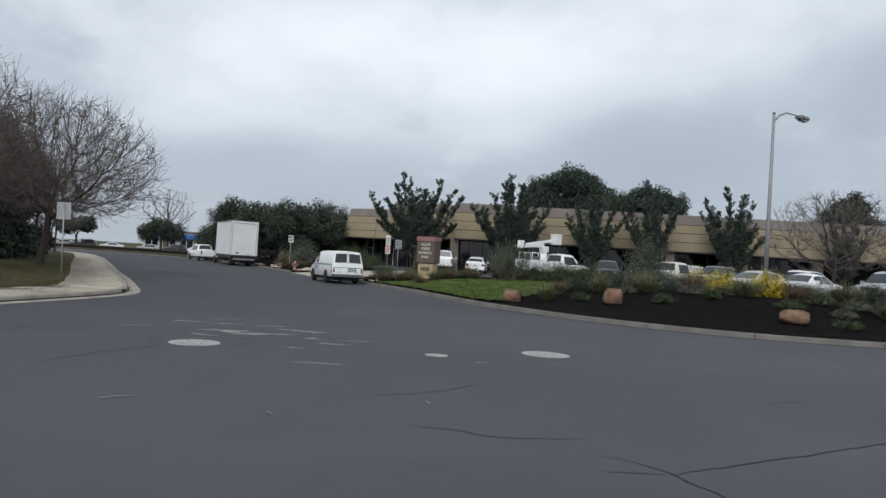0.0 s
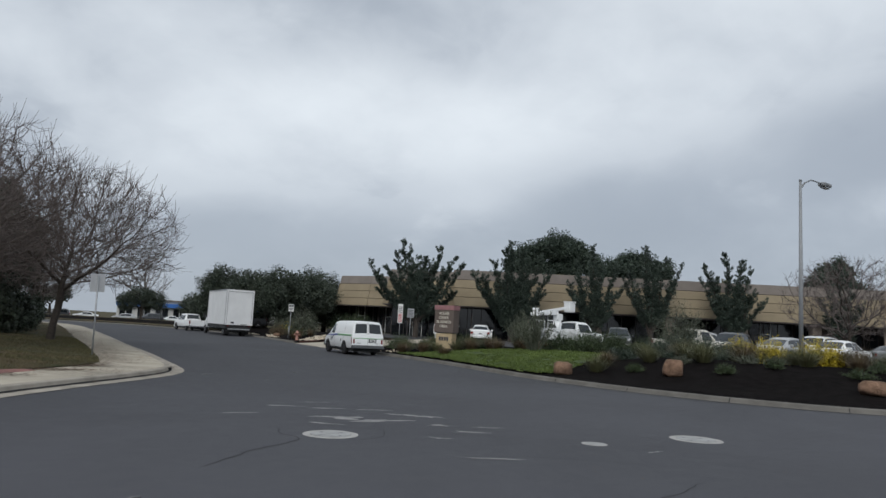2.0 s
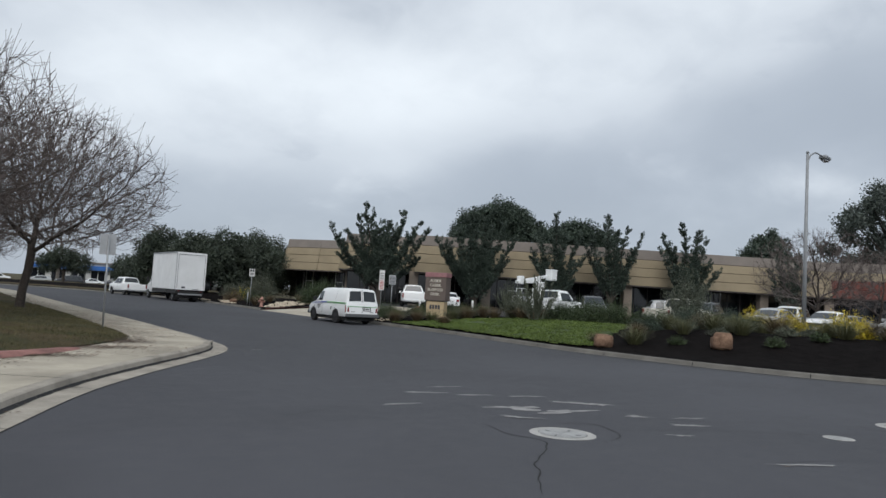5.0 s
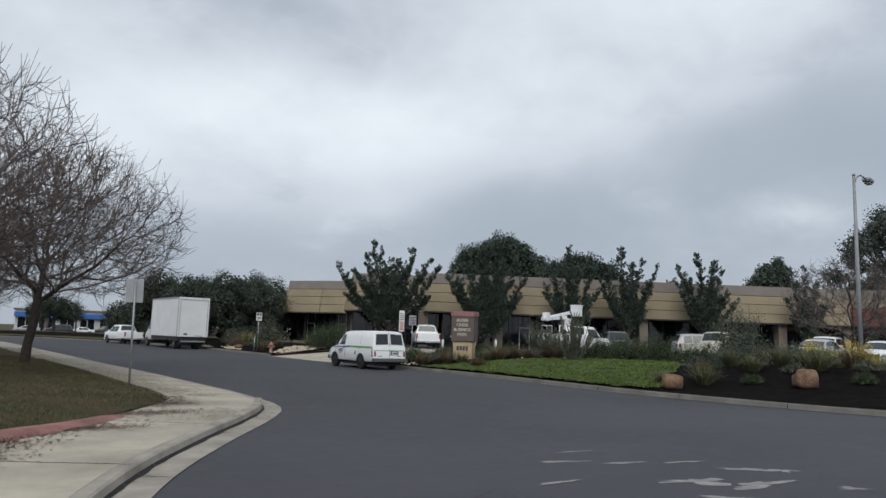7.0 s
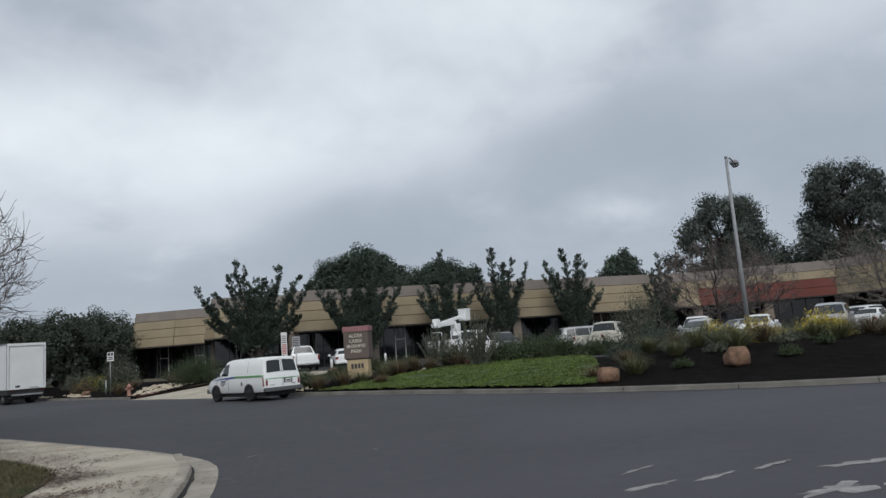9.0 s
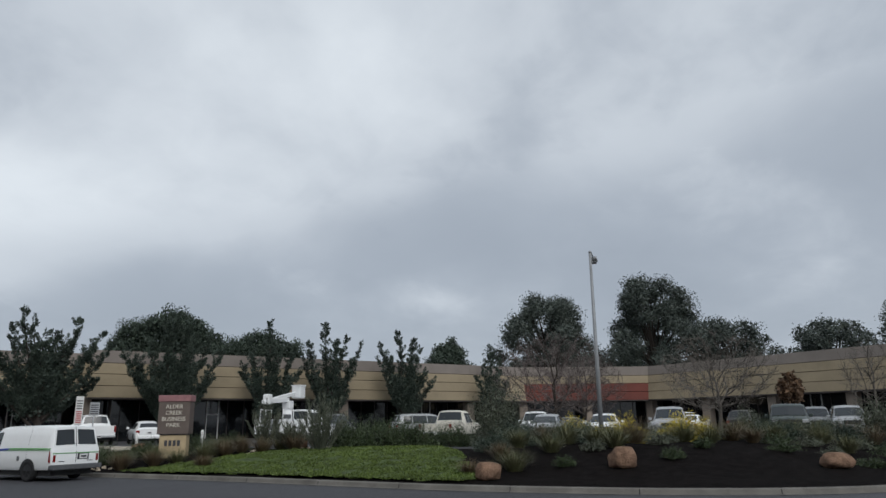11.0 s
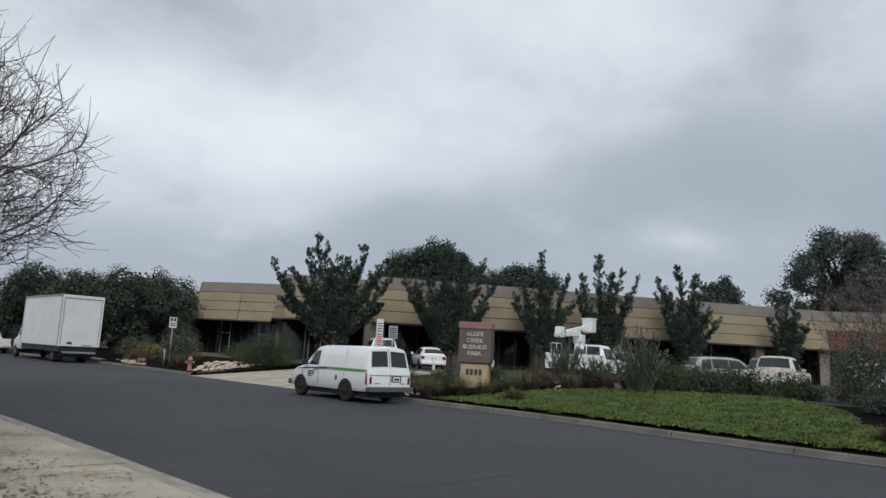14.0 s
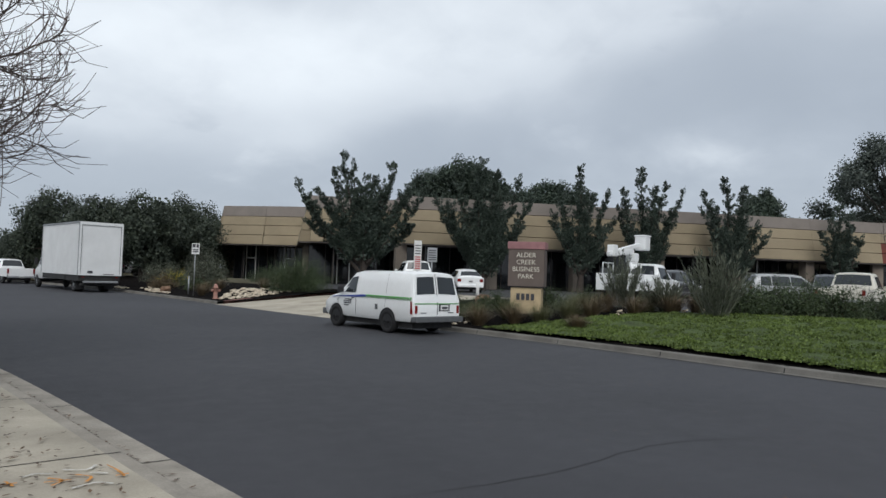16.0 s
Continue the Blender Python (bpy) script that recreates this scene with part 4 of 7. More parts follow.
# ---- bucket truck
def bucket_truck(m):
    t = empty("bucket_truck", m, "white utility truck with folded boom and bucket", "truck")
    lf = Loft([(2.9, .5, 1.12, 1.22, .98, .9), (2.93, .5, 1.16, 1.3, .99, .86), (3.05, .45, 1.18, 1.92, 1.0, .76), (3.4, .45, 1.18, 1.97, 1.0, .78), (4.0, .45, 1.18, 1.95, 1.0, .78), (4.2, .45, 1.18, 1.86, 1.0, .76), (4.75, .45, 1.15, 1.28, 1.0, .88), (5.6, .45, 1.1, 1.2, .98, .88), (5.8, .5, .8, 1.0, .92, .85)])
    part("body", lf.body(), M_PWHITE, t, "white cab")
    part("windscreen", lf.top_patch(5, 0.1, 0.94), M_CGLASS, t)
    part("rear_window", lf.top_patch(1, 0.12, 0.9, -0.9, 0.9), M_CGLASS, t)
    flank(t, lf, [(3.15, 1.22), (4.4, 1.22), (4.15, 1.76), (3.15, 1.8)], M_CGLASS)
    for s in (1, -1):
        for k in range(3):
            part("tool_locker", bx(s * 0.80 - 0.22, s * 0.80 + 0.22, 0.1 + k * 0.92, 0.98 + k * 0.92, 0.62, 1.42 if k != 1 else 1.12, 0.02), M_PWHITE, t, "white side locker")
    part("deck", bx(-0.58, 0.58, 0.1, 2.85, 0.62, 0.80), M_STEEL, t)
    part("chassis", bx(-0.4, 0.4, 0.1, 5.4, 0.35, 0.62), M_DARKMET, t)
    part("pedestal", tube(bmesh.new(), [(0, 1.9, 0.8), (0, 1.9, 2.0)], [0.28, 0.24], 14), M_PWHITE, t, "boom pedestal")
    part("turret", bx(-0.24, 0.24, 1.65, 2.15, 2.0, 2.45, 0.05), M_PWHITE, t)
    part("lower_boom", bx(-0.13, 0.13, -0.2, 2.0, 2.25, 2.50, 0.03, pose(0, 0, 0, 4)), M_PWHITE, t, "white lower boom")
    part("elbow", bx(-0.2, 0.2, -0.45, -0.1, 2.2, 2.75, 0.05), M_PWHITE, t)
    part("upper_boom", bx(-0.10, 0.10, -0.3, 3.0, 2.30, 2.50, 0.03, pose(0, 0, 0, 10)), M_PWHITE, t, "white upper boom")
    bk = part("bucket", bx(-0.30, 0.30, 2.75, 3.35, 2.62, 3.38, 0.08), M_PWHITE, t, "white fibreglass bucket")
    part("bucket_lip", bx(-0.33, 0.33, 2.72, 3.38, 3.32, 3.40, 0.03), M_PWHITE, bk)
    for x in (-0.72, 0.72):
        for y in (0.2, 0.75, 1.3):
            part("rail_post", tube(bmesh.new(), [(x, y, 1.4), (x, y, 1.95)], 0.03, 6), M_PWHITE, t)
        part("rail", tube(bmesh.new(), [(x, 0.18, 1.93), (x, 1.32, 1.93)], 0.03, 6), M_PWHITE, t, "white deck rail")
        part("tool_box", bx(x - 0.16, x + 0.16, 0.3, 0.8, 1.425, 1.66, 0.02), M_GREYPL, t, "dark grey tool box")
        part("locker_gap", bx(x * 1.43 - 0.012, x * 1.43 + 0.012, 1.0, 1.02, 0.64, 1.12), M_PRINT, t)
        part("work_lamp", bx(x - 0.07, x + 0.07, 2.5, 2.62, 1.44, 1.60, 0.02), M_PRINT, t)
    part("hose_reel", tube(bmesh.new(), [(-0.3, 0.6, 1.1), (0.3, 0.6, 1.1)], 0.28, 14), M_STEEL, t)
    for y in (1.2, 4.85):
        for s in (1, -1):
            wheel(t, s * 1.02, y, 0.4, s, M_STEEL, 0.24)
    for s in (1, -1):
        arch(t, lf, 4.85, 0.4, s)
        part("headlight", bx(s * 0.75 - 0.15, s * 0.75 + 0.13, 5.62, 5.82, 0.8, 0.98, 0.02), M_HEAD, t)
        part("mirror", bx(s * 1.15 - 0.09, s * 1.15 + 0.09, 4.25, 4.35, 1.25, 1.55, 0.02), M_PLASTIC, t)
    finish(t)
    return t


bucket_truck(on_lot(27.4, 42.3, -82))


# ---------------------------------------------------------------- plants
RNG = random.Random(11)
M_BARK = grainy("dark_bark", (0.055, 0.045, 0.038), 0.95, 8, 0.35, 40, 0.8, 0.02)
M_TWIG = grainy("grey_brown_twig_bark", (0.125, 0.103, 0.095), 0.95, 6, 0.3, 40, 0.3)
M_TWIGG = grainy("grey_bark", (0.13, 0.115, 0.10), 0.95, 6, 0.3, 40, 0.3)
# the next four foliage colours are lifted, with haze put into the colour
M_JUN = leafy("juniper_foliage", (0.032, 0.047, 0.040), (0.076, 0.100, 0.078))
M_PINE = leafy("pine_foliage", (0.034, 0.050, 0.041), (0.074, 0.100, 0.073))
M_OAK = leafy("oak_foliage", (0.031, 0.042, 0.034), (0.072, 0.089, 0.062))
M_EUC = leafy("eucalyptus_foliage", (0.046, 0.060, 0.055), (0.105, 0.125, 0.108))
M_SHRUB = leafy("green_shrub_foliage", (0.025, 0.040, 0.020), (0.078, 0.108, 0.048))
M_OLIVE = leafy("grey_green_foliage", (0.055, 0.065, 0.045), (0.16, 0.175, 0.13))
M_DRYG = leafy("brown_ornamental_grass", (0.07, 0.052, 0.032), (0.20, 0.150, 0.090))
M_GREENG = leafy("green_ornamental_grass", (0.060, 0.068, 0.032), (0.190, 0.188, 0.098))
M_YELLOW = leafy("yellow_flowers", (0.40, 0.30, 0.02), (0.75, 0.60, 0.06))
M_LAWNLEAF = leafy("groundcover_leaves", (0.05, 0.08, 0.016), (0.15, 0.205, 0.05))
M_TURF = grainy("groundcover_turf", (0.06, 0.09, 0.022), 0.95, 2.0, 0.4, 30, 1.0, 0.05)
M_ROCK = grainy("sandstone_boulder", (0.215, 0.135, 0.092), 0.95, 3.0, 0.45, 18, 1.0, 0.05, 0.0, 0.15)
M_STONE = grainy("cream_river_stone", (0.56, 0.48, 0.37), 0.9, 5.0, 0.25, 40, 0.4, 0.01)
M_LITTER = leafy("brown_leaf_litter", (0.05, 0.03, 0.018), (0.16, 0.095, 0.055))


def rand_dir(rg):
    z = rg.uniform(-1, 1)
    a = rg.uniform(0, 2 * math.pi)
    r = math.sqrt(1 - z * z)
    return Vector((r * math.cos(a), r * math.sin(a), z))


class Bits:
    """Collects many small pieces of one mesh."""

    def __init__(self):
        self.v, self.f = [], []

    def leaf(self, p, along, across, l, w):
        n = len(self.v)
        a, b = along * l, across * w * 0.5
        self.v += [p - b * 0.25, p + a * 0.5 - b, p + a, p + a * 0.5 + b]
        self.f.append((n, n + 1, n + 2, n + 3))

    def tube(self, pts, radii, sides):
        base = len(self.v)
        for i, p in enumerate(pts):
            d = (pts[min(i + 1, len(pts) - 1)] - pts[max(i - 1, 0)]).normalized()
            u = d.cross(Vector((0.3, 0.2, 1)) if abs(d.z) < 0.9 else Vector((1, 0, 0.1))).normalized()
            w = d.cross(u)
            for k in range(sides):
                a = 2 * math.pi * k / sides
                self.v.append(p + (u * math.cos(a) + w * math.sin(a)) * radii[i])
        for i in range(len(pts) - 1):
            for k in range(sides):
                q = base + i * sides
                self.f.append((q + k, q + (k + 1) % sides, q + sides + (k + 1) % sides, q + sides + k))

    def blade(self, p, d, l, w, bend):
        """A curved grass blade."""
        side = d.cross(Vector((0, 0, 1))).normalized() * w * 0.5 if abs(d.z) < 0.99 else Vector((w * 0.5, 0, 0))
        up = d.normalized()
        out = Vector((d.x, d.y, 0))
        n = len(self.v)
        for t, s in ((0, 1), (0.45, 0.8), (0.8, 0.5)):
            q = p + up * l * t + (out * bend * l - Vector((0, 0, bend * l * 0.5))) * t * t
            self.v += [q - side * s, q + side * s]
        self.v.append(p + up * l + out * bend * l - Vector((0, 0, bend * l * 0.5)))
        self.f += [(n, n + 1, n + 3, n + 2), (n + 2, n + 3, n + 5, n + 4), (n + 4, n + 5, n + 6)]

    def ob(self, name, mat, parent=None, label="", smooth=False):
        return py_ob(name, self.v, self.f, mat, parent, label, smooth)


def bare_tree(m, label, stem, masses, seed, n=900, step=0.34, mat=None, twigs=2.2, twig=0.6, tip=0.006, floor=1.6):
    """A leafless tree whose branches grow into the given masses (x, y, z, rx, ry, rz) from the end of its stem."""
    mat = mat or M_TWIG
    rg, rs = random.Random(seed), np.random.RandomState(seed)
    t = empty("bare_tree", m, label, "tree")
    vols = np.array([q[3] * q[4] * q[5] for q in masses])
    pick = rs.choice(len(masses), n, p=vols / vols.sum())
    u = rs.normal(size=(n, 3))
    u /= np.linalg.norm(u, axis=1)[:, None]
    u *= rs.rand(n, 1) ** 0.36
    box6 = np.array(masses)
    aim = box6[pick, :3] + u * box6[pick, 3:]
    aim = aim[aim[:, 2] > floor]
    pos = [np.array(p, float) for p in stem]
    par, way = [-1], [np.array((0.0, 0.0, 1.0))]
    for a, b in zip(pos, pos[1:]):
        par.append(len(par) - 1)
        way.append((b - a) / np.linalg.norm(b - a))
    near = np.full(len(aim), len(pos) - 1)
    dist = np.linalg.norm(aim - pos[-1], axis=1)
    for turn in range(70):
        if not len(aim):
            break
        pull = {}
        for k, i in enumerate(near):
            if dist[k] < 3.2 or turn < 6:
                pull.setdefault(i, []).append(k)
        if not pull:
            break
        fresh = []
        for i, ks in pull.items():
            d = ((aim[ks] - pos[i]) / dist[ks][:, None]).sum(axis=0) / len(ks)
            d = d + way[i] * 0.75 + rs.normal(size=3) * 0.16
            d /= np.linalg.norm(d)
            fresh.append(len(pos))
            pos.append(pos[i] + d * step)
            par.append(i)
            way.append(d)
        new_pos = np.array([pos[i] for i in fresh])
        gap = np.linalg.norm(aim[:, None, :] - new_pos[None], axis=2)
        best = gap.argmin(axis=1)
        low = gap[np.arange(len(aim)), best]
        closer = low < dist
        near[closer] = np.array(fresh)[best[closer]]
        dist[closer] = low[closer]
        keep = dist > step * 1.25
        aim, near, dist = aim[keep], near[keep], dist[keep]
    kids = [[] for _ in pos]
    for i, p in enumerate(par):
        if p >= 0:
            kids[p].append(i)
    rad = [tip] * len(pos)
    for i in range(len(pos) - 1, -1, -1):
        if kids[i]:
            rad[i] = max(tip, sum(rad[k] ** 2.35 for k in kids[i]) ** (1 / 2.35))
    pts = [Vector(p) for p in pos]
    trunk, crown = Bits(), Bits()
    todo = [(0, None)]
    while todo:
        i, start = todo.pop()
        line, rr = ([pts[start]], [rad[i]]) if start is not None else ([], [])
        while True:
            line.append(pts[i])
            rr.append(rad[i] * (1.25 if par[i] < 0 else 1.0))
            if not kids[i]:
                break
            order = sorted(kids[i], key=lambda k: -rad[k])
            todo += [(k, i) for k in order[1:]]
            i = order[0]
        if len(line) < 2:
            continue
        big = rr[0] > 0.06
        (trunk if big else crown).tube(line, rr, 9 if rr[0] > 0.12 else (5 if rr[0] > 0.03 else 3))
        for k in range(1, len(line)):
            if rr[k] > 0.028:
                continue
            d0 = (line[k] - line[k - 1]).normalized()
            for _ in range(int(twigs + rg.random())):
                d = (d0 * 0.9 + rand_dir(rg) * 0.75).normalized()
                l = twig * rg.uniform(0.35, 1.25)
                a = line[k - 1].lerp(line[k], rg.random())
                b = a + d * l * 0.5
                c = b + (d + Vector((0, 0, 0.55)) + rand_dir(rg) * 0.2).normalized() * l * 0.5
                crown.tube([a, b, c], [tip * 0.95, tip * 0.8, tip * 0.55], 3)
    trunk.ob("trunk", M_BARK if mat is M_TWIG else mat, t, "forked bare trunk and limbs", True)
    crown.ob("crown", mat, t, "leafless crown of fine twigs")
    return t


def leaf_tree(m, label, clumps, leaf, count, mat, trunk_h, trunk_r, rg, flat=1.0, limbs=True, name="tree", fill=0.35, stray=0.30):
    """clumps: (x, y, z, radius) of the crown's masses."""
    t = empty(name, m, label, "tree")
    tr = Bits()
    tr.tube([Vector((0, 0, -0.2)), Vector((0.05, 0, trunk_h * 0.5)), Vector((0, 0.05, trunk_h))], [trunk_r * 1.3, trunk_r, trunk_r * 0.8], 9)
    if limbs:
        for x, y, z, r in clumps:
            mid = Vector((x * 0.45, y * 0.45, trunk_h + (z - trunk_h) * 0.5))
            tr.tube([Vector((0, 0.05, trunk_h * 0.9)), mid, Vector((x, y, z))], [trunk_r * 0.55, trunk_r * 0.35, trunk_r * 0.12], 6)
    tr.ob("trunk", M_BARK, t, "dark trunk and limbs", True)
    b = Bits()
    total = sum(c[3] ** 2 for c in clumps)
    for x, y, z, r in clumps:
        subs = [(rand_dir(rg), rg.uniform(0.62, 1.05)) for _ in range(34)]
        # an inner mass of larger leaves closes the crown, the outer ones give its ragged edge
        for _ in range(int(count * fill * r * r / total)):
            p = Vector((x, y, z)) + rand_dir(rg) * (r * 0.78 * rg.random() ** 0.4)
            p.z = z + (p.z - z) * flat
            d = rand_dir(rg)
            b.leaf(p, d, d.cross(rand_dir(rg)).normalized(), leaf * 1.9, leaf * 1.5)
        for _ in range(int(count * 1.7 * r * r / total)):
            sd, sr = rg.choice(subs)
            c = Vector((x, y, z)) + Vector((sd.x, sd.y, sd.z * flat)) * r * sr * 0.85
            p = c + rand_dir(rg) * (r * stray * rg.random() ** 0.5)
            d = (rand_dir(rg) + sd * 0.5).normalized()
            b.leaf(p, d, d.cross(rand_dir(rg)).normalized(), leaf * rg.uniform(0.5, 1.2), leaf * rg.uniform(0.4, 0.9))
    b.ob("crown", mat, t, "dense leafy crown")
    return t


def juniper(m, plumes, label, rg, trunk_h=2.0):
    """A twisted juniper of leaning plumes; plumes: (tip x, tip y, tip z, thickness)."""
    t = empty("juniper_tree", m, label, "tree", "junipers along the offices")
    tr, b = Bits(), Bits()
    tr.tube([Vector((0, 0, -0.2)), Vector((0.1, 0, trunk_h * 0.6)), Vector((0, 0, trunk_h))], [0.32, 0.24, 0.2], 8)
    for x, y, z, r in plumes:
        foot = Vector((x * 0.06, y * 0.06, trunk_h * rg.uniform(0.55, 1.0)))
        tip = Vector((x, y, z))
        elbow = Vector((x * rg.uniform(0.42, 0.66), y * rg.uniform(0.42, 0.66), foot.z + (z - foot.z) * rg.uniform(0.34, 0.52)))
        sway = rand_dir(rg) * 0.35

        def at(u):
            return foot * (1 - u) ** 2 + elbow * (2 * u * (1 - u)) + tip * u * u + sway * math.sin(u * 6.0) * u * (1 - u) * 2

        tr.tube([at(k / 6) for k in range(6)], [0.13, 0.11, 0.09, 0.07, 0.05, 0.03], 5)
        span = (tip - foot).length
        for _ in range(int(span * 38 * r)):
            u = 0.12 + 0.75 * rg.random()
            p = at(u) + rand_dir(rg) * r * 0.5 * (1 - u * 0.75)
            d = rand_dir(rg)
            b.leaf(p, d, d.cross(rand_dir(rg)).normalized(), 0.28, 0.2)
        # ragged side shoots of uneven length, each a tapering spray of scale leaves
        shoots = [(at(0.90), (at(1.0) - at(0.86)).normalized(), rg.uniform(0.5, 0.8))]
        for _ in range(int(span * (3.2 + 5.0 * r))):
            u = 0.10 + 0.86 * rg.random() ** 0.9
            ax = (at(min(1, u + 0.05)) - at(max(0, u - 0.05))).normalized()
            ang = rg.uniform(0, 6.283)
            out = Vector((math.cos(ang), math.sin(ang), rg.uniform(-0.25, 0.25)))
            d = (ax * rg.uniform(0.35, 0.9) + out + Vector((0, 0, 0.30))).normalized()
            l = (0.35 + r * rg.uniform(0.25, 1.25)) * (1.0 - 0.62 * u)
            shoots.append((at(u) + out * 0.05, d, l))
        for q, d, l in shoots:
            for _ in range(int(30 + 85 * l)):
                v = rg.random() ** 0.75
                p = q + d * l * v + Vector((0, 0, 0.18 * l * v * v)) + rand_dir(rg) * (0.05 + 0.20 * l * math.sin(math.pi * min(1, v * 0.85 + 0.15)))
                dd = (d + rand_dir(rg) * 0.75 + Vector((0, 0, 0.25))).normalized()
                b.leaf(p, dd, dd.cross(rand_dir(rg)).normalized(), rg.uniform(0.08, 0.22), rg.uniform(0.04, 0.085))
    tr.ob("trunk", M_BARK, t, "twisted dark trunk", True)
    b.ob("crown", M_JUN, t, "spiky dark green crown")
    return t


JUN_LABEL = "dark green juniper with spiky upswept branches beside the offices"
# a broad many-tipped one, turned so that its width lies along the front
u0 = Vector((0.889, -0.457, 0))


def along(s, t=0.0):
    return (u0.x * s + 0.457 * t, u0.y * s + 0.889 * t)


def plumes_along(rows, depth):
    """Plumes from (distance along the office front, tip height, thickness)."""
    out = []
    for q, z, r in rows:
        x, y = along(q, RNG.uniform(-depth, depth))
        out.append((x, y, z, r))
    return out


juniper(pose(28.6, 64.0, LOT_Z), plumes_along(((-4.9, 7.4, 0.6), (-4.2, 6.2, 0.8), (-3.2, 6.8, 0.8), (-2.4, 8.4, 0.6), (-1.6, 9.5, 0.6), (-0.9, 9.2, 0.6), (-0.2, 8.0, 0.9), (0.7, 7.8, 0.9), (1.4, 7.6, 0.8), (2.2, 9.3, 0.6), (3.1, 7.0, 0.8), (3.7, 8.1, 0.55), (4.4, 7.4, 0.6), (-4.0, 4.6, 0.9), (-2.2, 5.6, 1.1), (0.2, 6.2, 1.2), (2.4, 5.8, 1.1), (3.8, 4.6, 0.9)), 1.2), JUN_LABEL, RNG)
juniper(pose(37.7, 61.0, LOT_Z), plumes_along(((-4.1, 6.8, 0.7), (-3.0, 6.6, 0.9), (-2.0, 8.2, 1.0), (-0.9, 9.6, 0.9), (-0.2, 10.3, 0.9), (0.9, 9.3, 1.0), (1.8, 8.4, 1.0), (3.0, 9.2, 0.5), (3.9, 7.4, 0.7), (-2.6, 4.8, 1.1), (-0.6, 6.2, 1.3), (1.4, 6.0, 1.3), (3.2, 5.0, 1.0), (-1.3, 4.0, 1.2), (2.2, 3.8, 1.1)), 1.0), JUN_LABEL, RNG, 1.7)
juniper(pose(45.0, 57.3, LOT_Z), plumes_along(((-0.2, 10.3, 0.65), (-1.6, 8.6, 0.7), (0.9, 8.0, 0.7), (2.5, 8.4, 0.55), (2.9, 6.0, 0.6), (-2.6, 6.2, 0.7), (0.2, 6.4, 1.0), (1.6, 5.2, 0.9), (-1.4, 5.0, 0.9)), 0.9), JUN_LABEL, RNG)
juniper(pose(49.9, 54.4, LOT_Z), plumes_along(((-0.6, 10.7, 0.7), (0.2, 8.8, 0.8), (-2.4, 8.6, 0.5), (-3.0, 7.0, 0.5), (1.4, 9.2, 0.55), (3.1, 8.8, 0.6), (2.3, 6.6, 0.7), (-1.5, 6.0, 0.8), (0.5, 6.0, 1.0)), 0.9), JUN_LABEL, RNG)
juniper(pose(57.1, 50.5, LOT_Z), plumes_along(((-0.4, 10.2, 0.65), (-2.7, 8.9, 0.6), (-3.3, 7.4, 0.5), (1.2, 9.4, 0.7), (2.2, 9.0, 0.6), (3.3, 5.4, 0.7), (-1.3, 7.6, 0.9), (0.6, 7.4, 1.0), (2.2, 6.4, 0.8), (-0.6, 5.2, 0.9)), 0.9), JUN_LABEL, RNG)
juniper(pose(66.8, 45.3, LOT_Z), plumes_along(((0.0, 9.4, 0.55), (-1.4, 7.6, 0.6), (1.3, 7.8, 0.6), (-2.2, 5.8, 0.6), (2.3, 5.6, 0.6), (0.2, 6.0, 0.8)), 0.9), JUN_LABEL, RNG)

# umbrella-crowned pines behind the roof
pine = []
for x, y, z, r in ((-9.5, 0, 13.0, 3.2), (-6.5, 2, 15.5, 4.2), (-2.5, -2, 17.0, 4.6), (2.0, 1, 16.6, 4.4), (4.5, -2, 14.2, 3.8), (-4, 0, 12.6, 4.4), (0.5, 0, 13.0, 4.6)):
    pine.append((x * 0.74, y * 0.6 - x * 0.3, z * 1.0, r * 0.92))
leaf_tree(pose(75.5, 101.5, 0, 0, 0, -8), "large dark umbrella-shaped pine rising behind the roof", pine, 0.30, 20000, M_PINE, 11, 0.6, RNG, 0.65, name="pine_tree")
pine2 = [(-3.8, 0, 12.3, 3.7), (0, 0, 14.0, 3.8), (3.8, -1, 13.0, 3.6), (0, 1, 11.2, 4.2)]
leaf_tree(pose(81.5, 90.5, 0, 0, 0, -20), "dark rounded pine rising behind the roof", pine2, 0.30, 11000, M_PINE, 9, 0.5, RNG, 0.7, name="pine_tree")
leaf_tree(pose(97.5, 65.5, 0), "dark rounded pine far behind the offices", [(-3, 0, 10.5, 3), (0, 0, 12.5, 3.2), (3, 0, 10, 3)], 0.3, 6000, M_PINE, 8, 0.4, RNG, 0.8, name="pine_tree")
for x, y, h in ((66, 92, 11.0), (71, 88, 10.6), (88, 78, 11.5)):
    leaf_tree(pose(x, y, 0), "pale olive tree showing above the roof", [(-1.5, 0, h - 2.2, 1.8), (1.2, 0, h - 1.6, 1.9), (0, 0, h - 3.5, 2.4)], 0.4, 1300, M_GREENG, 6, 0.25, RNG)

